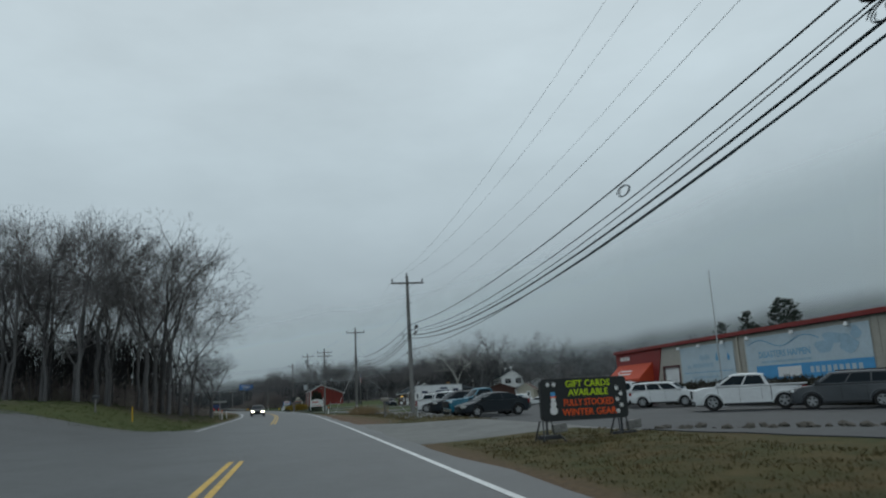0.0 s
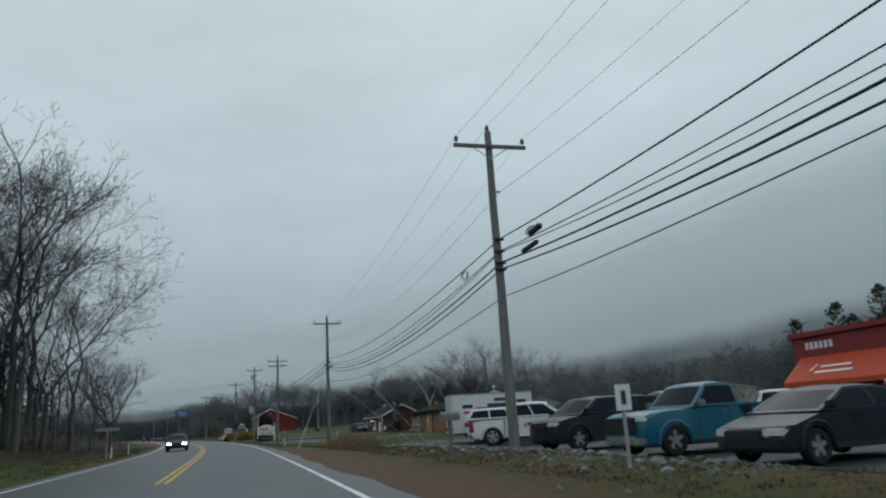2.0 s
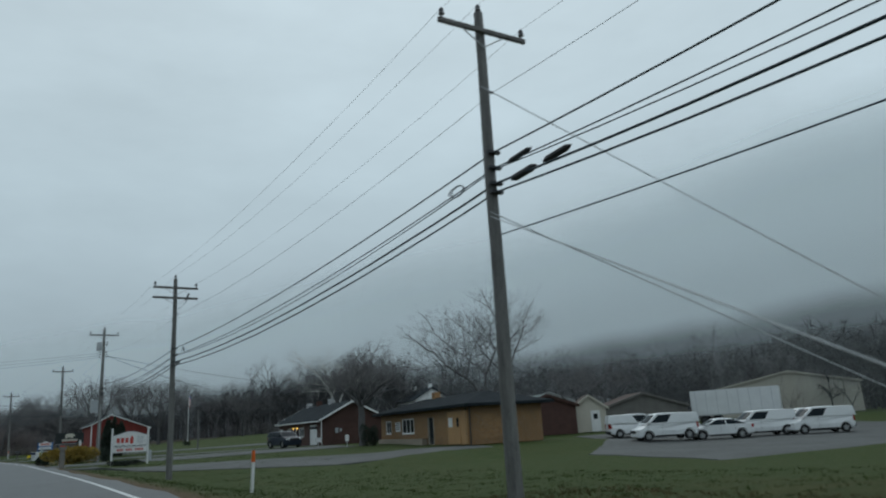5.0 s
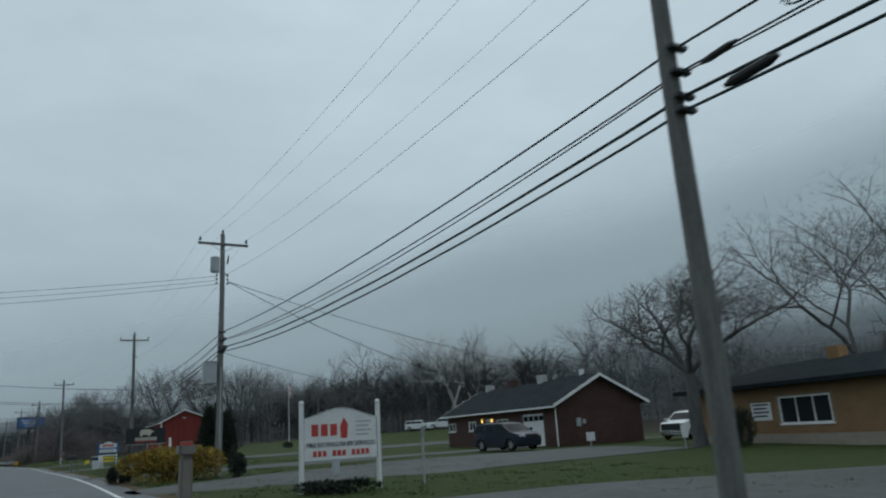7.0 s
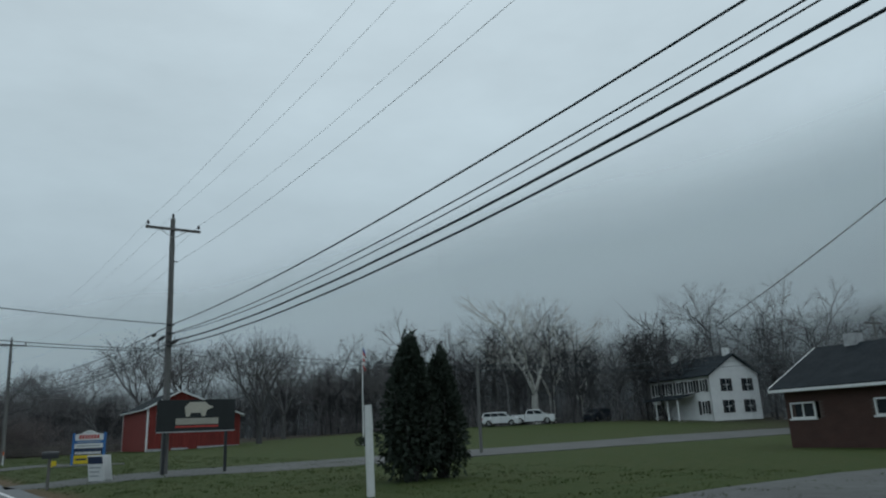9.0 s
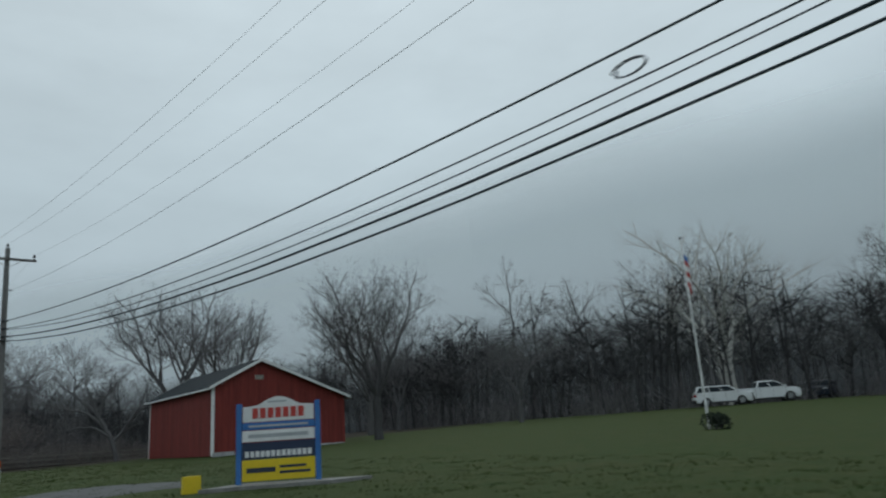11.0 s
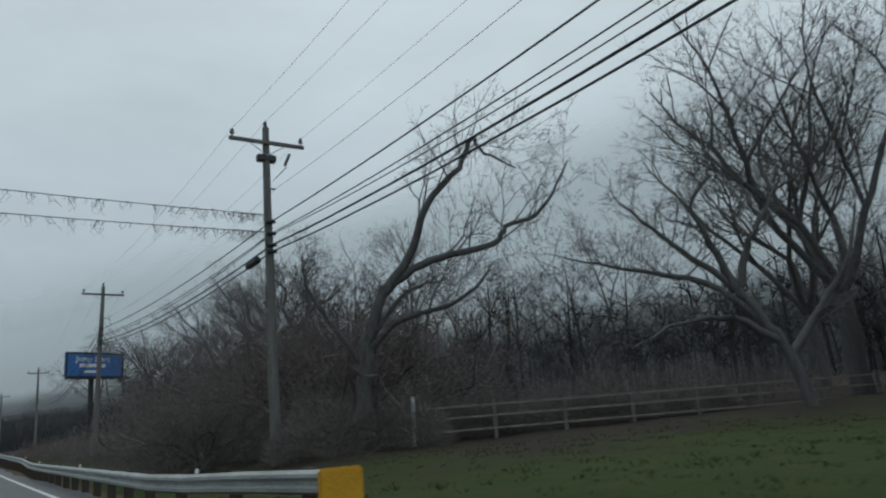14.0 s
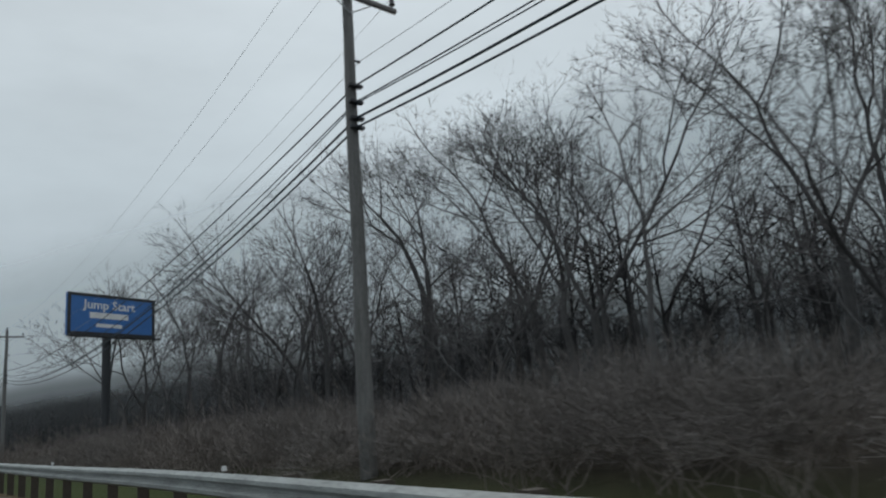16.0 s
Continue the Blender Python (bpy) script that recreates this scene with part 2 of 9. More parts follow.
def raw(name, verts, faces, mat, parent=None, label="", smooth=False):
    me = bpy.data.meshes.new(name)
    me.from_pydata(verts, [], faces)
    me.update()
    for one in mat if isinstance(mat, (list, tuple)) else (mat,):
        me.materials.append(one)
    if smooth:
        me.shade_smooth()
    ob = new(name, me)
    if parent:
        ob.parent = parent
    if label:
        ob["label"] = label
    return ob


def base(name, m, label="", category="", group="", kind=""):
    ob = new(name)
    ob.empty_display_size = 0.2
    ob.matrix_world = m
    return tagged(ob, label, category, group, kind)


def box(bm, x0, x1, y0, y1, z0, z1, bevel=0.0, m=None):
    made = bmesh.ops.create_cube(bm, size=1.0)["verts"]
    for v in made:
        v.co = Vector((x0 + (v.co.x + 0.5) * (x1 - x0), y0 + (v.co.y + 0.5) * (y1 - y0), z0 + (v.co.z + 0.5) * (z1 - z0)))
    if bevel:
        edges = {e for v in made for e in v.link_edges}
        made = list({v for f in bmesh.ops.bevel(bm, geom=list(edges), offset=bevel, segments=2, affect="EDGES")["faces"] for v in f.verts} | {v for v in made if v.is_valid})
    if m is not None:
        bmesh.ops.transform(bm, matrix=m, verts=made)
    return made


def boxed(*args, bevel=0.0, m=None):
    bm = bmesh.new()
    box(bm, *args, bevel=bevel, m=m)
    return bm


def cyl(bm, a, b, r0, r1=None, seg=10):
    """A closed tapered cylinder from a to b."""
    a, b = Vector(a), Vector(b)
    r1 = r0 if r1 is None else r1
    turn = (b - a).to_track_quat("Z", "Y").to_matrix().to_4x4()
    bmesh.ops.create_cone(bm, cap_ends=True, segments=seg, radius1=r0, radius2=r1, depth=(b - a).length, matrix=Matrix.Translation((a + b) / 2) @ turn)


def rod(a, b, r0, r1=None, seg=10):
    bm = bmesh.new()
    cyl(bm, a, b, r0, r1, seg)
    return bm


def slab(points, thick, axis="z"):
    """A closed prism from a flat outline in two axes, thick along the third."""
    bm = bmesh.new()
    near = [bm.verts.new(p) for p in points]
    away = {"x": Vector((thick, 0, 0)), "y": Vector((0, thick, 0)), "z": Vector((0, 0, thick))}[axis]
    far = [bm.verts.new(Vector(p) + away) for p in points]
    bm.faces.new(near)
    bm.faces.new(far[::-1])
    for n in range(len(points)):
        bm.faces.new((near[n], far[n], far[n - 1], near[n - 1]))
    bmesh.ops.recalc_face_normals(bm, faces=bm.faces)
    return bm


def tube(verts, faces, points, radii, sides):
    """Adds a tapered tube along points to plain lists of vertices and faces; its rings don't twist."""
    first = len(verts)
    count = len(points)
    u = None
    for n, p in enumerate(points):
        way = (points[min(n + 1, count - 1)] - points[max(n - 1, 0)])
        if way.length < 1e-6:
            way = Vector((0, 0, 1))
        way.normalize()
        if u is None:
            u = way.cross(Vector((0, 0, 1)) if abs(way.z) < 0.9 else Vector((1, 0, 0)))
        else:
            u = u - way * u.dot(way)
            if u.length < 1e-4:
                u = way.cross(Vector((0, 0, 1)) if abs(way.z) < 0.9 else Vector((1, 0, 0)))
        u = u.normalized()
        w = way.cross(u)
        for k in range(sides):
            a = 2 * math.pi * k / sides
            verts.append(p + (u * math.cos(a) + w * math.sin(a)) * radii[n])
    for n in range(count - 1):
        for k in range(sides):
            a, b = first + n * sides + k, first + n * sides + (k + 1) % sides
            faces.append((a, b, b + sides, a + sides))


def words(text, height, depth, mat, parent, m, name="lettering", align="CENTER", wide=1.0):
    """Letters from the built-in font as a mesh, standing in the x-z plane and read from -y."""
    cu = bpy.data.curves.new(name, "FONT")
    cu.body, cu.size, cu.extrude, cu.align_x = text, height * 1.38, depth, align
    cu.resolution_u = 2
    cu.offset = 0.012 * height * 1.38
    tmp = bpy.data.objects.new(name, cu)
    scene.collection.objects.link(tmp)
    dg = bpy.context.evaluated_depsgraph_get()
    me = bpy.data.meshes.new_from_object(tmp.evaluated_get(dg))
    bpy.data.objects.remove(tmp)
    me.transform(m @ pose(0, 0, 0, 90, 0, 0) @ Matrix.Diagonal((wide, 1, 1, 1)))
    me.materials.clear()
    me.materials.append(mat)
    ob = new(name, me)
    ob.parent = parent
    return ob


# ---------------------------------------------------------------- the lie of the land
EDGE_Y = np.array([-300, -80, 17, 51, 72, 95, 120, 138, 170, 193, 224, 258, 285, 312, 352, 450, 620, 1200], float)
EDGE_X = np.array([8.0, 6.4, 4.6, 3.75, 3.05, 2.05, 0.2, -1.6, -5.15, -8.6, -13.3, -20.5, -26.2, -31.8, -40.5, -66, -122, -330], float)
EDGE_S = np.gradient(EDGE_X, EDGE_Y)


def edge(y):
    """x of the white line along the right-hand side of the road."""
    k = int(np.clip(np.searchsorted(EDGE_Y, y) - 1, 0, len(EDGE_Y) - 2))
    h = EDGE_Y[k + 1] - EDGE_Y[k]
    u = (y - EDGE_Y[k]) / h
    if u < 0 or u > 1:
        n = 0 if u < 0 else -1
        return float(EDGE_X[n] + EDGE_S[n] * (y - EDGE_Y[n]))
    a, b, s, t = EDGE_X[k], EDGE_X[k + 1], EDGE_S[k] * h, EDGE_S[k + 1] * h
    return float(a * (2 * u**3 - 3 * u**2 + 1) + s * (u**3 - 2 * u**2 + u) + b * (3 * u**2 - 2 * u**3) + t * (u**3 - u**2))


def step(a, b, v):
    u = min(1.0, max(0.0, (v - a) / (b - a)))
    return u * u * (3 - 2 * u)


RISE_Y = [-80, 30, 60, 85, 100, 111, 121, 131, 139, 146, 160, 195, 235, 262, 300, 340, 500]
RISE_Z = [0.1, 0.2, 0.28, 0.0, -0.2, -0.55, -0.85, -0.8, -0.35, -0.08, -0.05, 0.1, 0.25, 0.4, 0.5, 0.6, 0.8]


LOT_Y = [-80, 20, 85, 97, 108, 132, 140, 152, 175, 205, 260, 500]
LOT_Z = [0.05, 0.05, 0.05, -0.3, -0.85, -0.8, -0.3, -0.05, 0.0, 0.2, 0.35, 0.6]


def land(x, y):
    """Height of the ground. The road lies level at 0."""
    d = x - edge(y)
    if -8.9 <= d <= 0.9:
        return -0.04
    if d > 0.9:
        z = float(np.interp(y, RISE_Y, RISE_Z))
        z = -0.04 + (z + 0.04) * step(0.9, 6.0, d)
        low = float(np.interp(y, LOT_Y, LOT_Z))
        z += (step(5.6, 7.4, d) if y < 96 else step(7.5, 26, d)) * (low - 0.006 * min(d, 30) * (y < 95) - z)
        z += 1.55 * min(1.0, max(0.0, (d - 12) / 46)) * step(195, 235, y)
        z -= 0.3 * step(1.2, 2.2, d) * (1 - step(4.0, 7.0, d)) * step(259, 266, y)
        z += 0.3 * step(60, 90, d)
        out = max(20 - x, x - 33, 133 - y, y - 158, 0)
        z = max(z, -0.22 - 0.09 * out) if 96 < y < 175 else z
        z += 0.04 * noise.noise(Vector((x * 0.23, y * 0.23, 0))) * step(1.5, 4, d)
        return z
    up = step(34, 62, y) * (1 - step(104, 150, y))
    z = -0.04 + up * (2.6 * step(-10.5, -24, d) + 0.9 * step(-26, -50, d))
    z += 0.5 * step(-10, -16, d) * step(140, 170, y)
    z += 0.08 * noise.noise(Vector((x * 0.2, y * 0.2, 3))) * step(-10, -13, d)
    return z


def ground_material():
    """Winter grass, with green and straw-coloured patches, mud beside the road and worn soil."""
    m = bpy.data.materials.new("winter_grass_ground")
    m.use_nodes = True
    nt = m.node_tree
    b = nt.nodes["Principled BSDF"]
    b.inputs["Roughness"].default_value = 0.95
    b.inputs["Specular IOR Level"].default_value = 0.2
    co = node(nt, "ShaderNodeTexCoord", -1400)
    at = node(nt, "ShaderNodeAttribute", -1400, 400)
    at.attribute_name = "cover"
    sep = node(nt, "ShaderNodeSeparateColor", -1200, 400)
    nt.links.new(at.outputs["Color"], sep.inputs[0])

    def noisy(scale, detail=5.0, low=0.35, high=0.65):
        n = node(nt, "ShaderNodeTexNoise", -1000, 0, Scale=scale, Detail=detail, Roughness=0.62)
        r = node(nt, "ShaderNodeMapRange", -800)
        r.inputs["From Min"].default_value, r.inputs["From Max"].default_value = low, high
        nt.links.new(co.outputs["Object"], n.inputs["Vector"])
        nt.links.new(n.outputs[0], r.inputs["Value"])
        return r.outputs[0]

    def blend(fac, a, c):
        mx = node(nt, "ShaderNodeMix", -400)
        mx.data_type = "RGBA"
        nt.links.new(fac, mx.inputs[0])
        for slot, value in ((6, a), (7, c)):
            if isinstance(value, tuple):
                mx.inputs[slot].default_value = (*value, 1)
            else:
                nt.links.new(value, mx.inputs[slot])
        return mx.outputs[2]

    def maths(kind, a, c):
        n = node(nt, "ShaderNodeMath", -600)
        n.operation = kind
        for slot, value in enumerate((a, c)):
            if isinstance(value, float):
                n.inputs[slot].default_value = value
            else:
                nt.links.new(value, n.inputs[slot])
        return n.outputs[0]

    green = blend(noisy(2.2), (0.025, 0.053, 0.009), (0.043, 0.061, 0.014))
    straw = blend(noisy(1.3), (0.105, 0.070, 0.031), (0.048, 0.044, 0.018))
    grass = blend(maths("MULTIPLY", noisy(0.5, low=0.3, high=0.7), sep.outputs["Red"]), green, straw)
    grass = blend(maths("MULTIPLY", sep.outputs["Red"], 0.72), grass, straw)
    gravel = blend(noisy(9.0, 3.0), (0.145, 0.093, 0.055), (0.075, 0.052, 0.036))
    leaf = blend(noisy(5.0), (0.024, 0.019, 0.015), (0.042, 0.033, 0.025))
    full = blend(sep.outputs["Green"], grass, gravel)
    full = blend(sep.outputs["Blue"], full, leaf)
    nt.links.new(full, b.inputs["Base Color"])
    fine = node(nt, "ShaderNodeTexNoise", -600, -400, Scale=14.0, Detail=6.0, Roughness=0.7)
    nt.links.new(co.outputs["Object"], fine.inputs["Vector"])
    bp = node(nt, "ShaderNodeBump", -200, -400, Strength=0.8, Distance=0.06)
    nt.links.new(fine.outputs[0], bp.inputs["Height"])
    nt.links.new(bp.outputs[0], b.inputs["Normal"])
    return m


def cover(x, y):
    """How much straw, gravel and leaf litter covers the ground there."""
    d = x - edge(y)
    wob = noise.noise(Vector((x * 0.35, y * 0.35, 7)))
    straw = gravel = leaf = 0.0
    if d > 0:
        straw = ((1 - step(84, 104, y)) * 0.95 + 0.15) * (0.72 + 0.5 * noise.noise(Vector((x * 0.3, y * 0.12, 21))))
        gravel = step(0.3, 0.9, d) * (1 - step(1.8, 3.6 + wob, d)) * (1 - step(86, 108, y)) * step(44, 50, y)
        gravel = max(gravel, step(0.4, 0.8, d) * (1 - step(1.1, 1.9 + 0.5 * wob, d)) * 0.8)
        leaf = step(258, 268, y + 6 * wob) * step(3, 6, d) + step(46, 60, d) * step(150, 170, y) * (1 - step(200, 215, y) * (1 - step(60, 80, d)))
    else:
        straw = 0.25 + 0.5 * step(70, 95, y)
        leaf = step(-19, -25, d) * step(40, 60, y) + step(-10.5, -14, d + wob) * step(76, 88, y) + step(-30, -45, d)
        gravel = step(-9.0, -9.6, d) * (1 - step(-10.2, -12, d + wob)) * step(78, 86, y) * 0.8
    return min(1, straw), min(1, gravel), min(1, leaf)


D_STEPS = [-3000, -1500, -700, -350, -200, -130, -90, -70, -58, -50, -44, -39, -35, -31, -28, -25, -22.5, -20, -18, -16, -14.5, -13, -12, -11, -10.2, -9.6, -9.2, -8.8, -6, -3, 0, 0.85, 1.2, 1.6, 2.1, 2.7, 3.3, 4, 4.8, 5.6, 6.5, 7.5, 8.5, 9.7, 11, 12.5, 14, 16, 18, 20, 22.5, 25, 28, 31, 34, 38, 42, 47, 52, 58, 64, 72, 80, 90, 105, 125, 160, 220, 320, 500, 900, 1600, 3000]
Y_STEPS = [-3000, -1400, -600, -300, -160] + list(range(-80, 372, 3)) + [380, 392, 408, 430, 460, 500, 560, 640, 760, 950, 1250, 1800, 3000]
g_verts, g_faces, g_cover = [], [], []
for y in Y_STEPS:
    e = edge(max(-300, min(1200, y)))
    for d in D_STEPS:
        x = e + d
        far = abs(d) > 130 or y < -90 or y > 460
        g_verts.append((x, y, 0.3 if far and d > 1 else (-0.04 if far else land(x, y))))
        g_cover.append(cover(x, y))
wide = len(D_STEPS)
for j in range(len(Y_STEPS) - 1):
    for i in range(wide - 1):
        a = j * wide + i
        g_faces.append((a, a + 1, a + 1 + wide, a + wide))
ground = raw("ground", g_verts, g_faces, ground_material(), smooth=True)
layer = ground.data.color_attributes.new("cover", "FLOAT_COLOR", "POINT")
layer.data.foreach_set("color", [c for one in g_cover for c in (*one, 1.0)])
tagged(ground, "winter grass ground with straw patches and muddy verges", "ground", kind="structure")


g_low = np.array([v[2] for v in g_verts]).reshape(len(Y_STEPS), wide)


def turf(x, y):
    """Height of the ground sheet itself, between the rows and columns of its mesh."""
    j = min(len(Y_STEPS) - 2, max(0, int(np.searchsorted(Y_STEPS, y, "right")) - 1))
    v = (y - Y_STEPS[j]) / (Y_STEPS[j + 1] - Y_STEPS[j])
    e0, e1 = edge(max(-300, min(1200, Y_STEPS[j]))), edge(max(-300, min(1200, Y_STEPS[j + 1])))
    d = x - (e0 + (e1 - e0) * v)
    i = min(wide - 2, max(0, int(np.searchsorted(D_STEPS, d, "right")) - 1))
    u = (d - D_STEPS[i]) / (D_STEPS[i + 1] - D_STEPS[i])
    row = g_low[j] * (1 - v) + g_low[j + 1] * v
    return float(row[i] * (1 - u) + row[i + 1] * u)


def strip(name, y0, y1, d0, d1, z, mat, every=2.0, parent=None, cross=6, follow=False, thick=0.0):
    """A sheet along the road between two offsets from the white line (numbers, or functions of y)."""
    verts, faces = [], []
    count = max(2, int((y1 - y0) / every) + 1)
    for n in range(count):
        y = y0 + (y1 - y0) * n / (count - 1)
        slope = (edge(y + 0.5) - edge(y - 0.5))
        a = d0(y) if callable(d0) else d0
        c = d1(y) if callable(d1) else d1
        for k in range(cross + 1):
            d = a + (c - a) * k / cross
            px, py = edge(y) + d, y - slope * d * 0
            verts.append((px, py, (land(px, py) if follow else 0) + z))
    for n in range(count - 1):
        for k in range(cross):
            a = n * (cross + 1) + k
            faces.append((a, a + 1, a + cross + 2, a + cross + 1))
    return raw(name, verts, faces, mat, parent)


road = tagged(strip("road", -250, 900, -8.75, lambda y: 0.75 + 0.12 * math.sin(y * 0.7) + 0.1 * math.sin(y * 1.9), 0.0, ASPHALT, 3.0, cross=10), "worn grey two-lane asphalt road with double yellow line", "road", kind="structure")
part_line = strip("edge_line", -60, 500, -0.06, 0.07, 0.006, WHITE_PAINT, 3.0, road, 1)
for a, c in ((52, 500), (-60, 14)):
    strip("edge_line", a, c, -8.25, -8.12, 0.006, WHITE_PAINT, 3.0, road, 1)
for off in (-4.22, -3.98):
    strip("centre_line", -60, 26.0, off, off + 0.12, 0.006, YELLOW_PAINT, 3.0, road, 1)
    strip("centre_line", 60, 500, off, off + 0.12, 0.006, YELLOW_PAINT, 3.0, road, 1)
strip("tar_seam", 26, 62, lambda y: -4.0 + 0.08 * math.sin(y * 1.3), lambda y: -3.95 + 0.08 * math.sin(y * 1.3) + 0.03 * math.sin(y * 3.1), 0.005, TAR, 0.8, road, 1)


def paved(name, rows, mat, label, z=0.03):
    """A paved area that follows the ground: rows of (y, x at one side, x at the other), with a turned-down rim."""
    verts, faces = [], []
    ys, x0s, x1s = zip(*rows)
    count, cross = max(2, int((ys[-1] - ys[0]) / 0.75) + 1), 22
    for n in range(count):
        y = ys[0] + (ys[-1] - ys[0]) * n / (count - 1)
        a, c = np.interp(y, ys, x0s), np.interp(y, ys, x1s)
        wob = 0.25 * noise.noise(Vector((y * 0.5, a, 1)))
        for k in range(-1, cross + 2):
            x = a + wob + (c - a) * min(cross, max(0, k)) / cross
            rim = k < 0 or k > cross or n in (0, count - 1)
            low = turf(x, y)
            low = max(low, -0.03) if abs(x - edge(y)) < 3 else low
            verts.append((x, y, low + (z if not rim else -0.08)))
    row = cross + 3
    for n in range(count - 1):
        for k in range(row - 1):
            a = n * row + k
            faces.append((a, a + 1, a + row + 1, a + row))
    return tagged(raw(name, verts, faces, mat), label, "pavement", kind="structure")


paved("car_park", [(-20, 14.5, 31), (20, 14.0, 31), (29.5, 12.0, 31), (44, 10.5, 31), (52, 10.6, 31), (72, 10.6, 31), (80, 10.8, 40), (88, 13.5, 40)], WET_LOT, "dark wet asphalt car park beside the shop", 0.03)
paved("car_park_entrance", [(28.5, 4.4, 12.5), (33, 4.4, 12.5), (38.8, 4.3, 12.0), (40.5, 4.2, 9.6), (44.3, 4.1, 7.1), (50, 4.0, 4.9)], ENTRANCE_LOT, "pale asphalt entrance of the car park", 0.024)
paved("side_road", [(20, -45, -4), (36, -45, -4), (44, -45, -4.2), (52, -45, -4.6), (54, -34, -4.8), (57, -12, -5.2)], ASPHALT, "asphalt side road joining the main road", 0.035)
paved("driveway", [(131.5, 18, 24.5), (134.5, 10.5, 24), (137, 4.5, 22.8), (139.5, -0.6, 17), (142.5, -1.1, 6)], PALE_LOT, "pale asphalt driveway in front of the brick office")
paved("driveway", [(112, 24, 66), (124, 26, 66), (134, 36, 66), (142, 38, 60)], PALE_LOT, "gravel and asphalt yard where white vans are parked")
paved("driveway", [(149, -2.2, 6), (152, -2.8, 22), (158, 2.5, 22.5), (163, 12, 22.8)], PALE_LOT, "pale asphalt driveway to the brick house garage")
paved("driveway", [(166.5, -4.5, 5), (169, -4.8, 30), (171, 3, 42), (173, 15, 42)], PALE_LOT, "narrow asphalt lane crossing the lawns")
paved("driveway", [(191, -8.0, 2), (194.5, -8.4, 20), (197, -5, 38), (200, 8, 52), (203, 24, 57), (206, 40, 58)], PALE_LOT, "asphalt drive to the white house")
paved("driveway", [(219, -12, -6.5), (223, -12.8, -5.5), (226, -13, -10)], PALE_LOT, "worn asphalt turn-in beside the red barn")


# ---------------------------------------------------------------- utility poles and their wires
POLES = [  # x, y, top, lean in degrees, arms, height of the lowest cable bundle
    (9.9, 14.0, 10.8, 0.0, 1, 6.15),
    (9.16, 59.3, 10.17, -0.6, 1, 5.72),
    (7.8, 102.6, 10.74, 0.0, 1, 6.3),
    (4.23, 131.9, 10.27, 0.0, 2, 5.45),
    (1.27, 160.5, 11.5, 0.0, 1, 5.75),
    (-2.45, 194.1, 11.4, -1.0, 1, 5.62),
    (-11.0, 235.5, 11.08, -1.6, 1, 6.75),
    (-17.63, 270.9, 10.63, -0.6, 1, 6.65),
    (-23.95, 298.1, 10.85, 1.2, 1, 7.3),
    (-33.7, 352.4, 10.9, 0.0, 1, 6.8),
    (-44.5, 396.0, 10.9, 0.0, 1, 6.8),
]


def road_turn(y):
    return math.degrees(math.atan2(-(edge(y + 2) - edge(y - 2)), 4))


def pole_point(k, along, z, side=0.0):
    """A place on pole k: to the side across the road, and along it, at height z."""
    x, y, _, lean, *_ = POLES[k]
    turn = radians(road_turn(y))
    shift = math.tan(radians(lean)) * (z - 0.2)
    return Vector((x + math.cos(turn) * (side + shift) - math.sin(turn) * along, y + math.sin(turn) * (side + shift) + math.cos(turn) * along, z))


def insulator(parent, x, z, name="insulator"):
    bm = bmesh.new()
    cyl(bm, (x, 0, z), (x, 0, z + 0.10), 0.018, seg=6)
    cyl(bm, (x, 0, z + 0.09), (x, 0, z + 0.14), 0.075, 0.06, 8)
    cyl(bm, (x, 0, z + 0.14), (x, 0, z + 0.20), 0.05, 0.065, 8)
    cyl(bm, (x, 0, z + 0.20), (x, 0, z + 0.25), 0.055, 0.03, 8)
    return part(name, bm, PORCELAIN, parent)


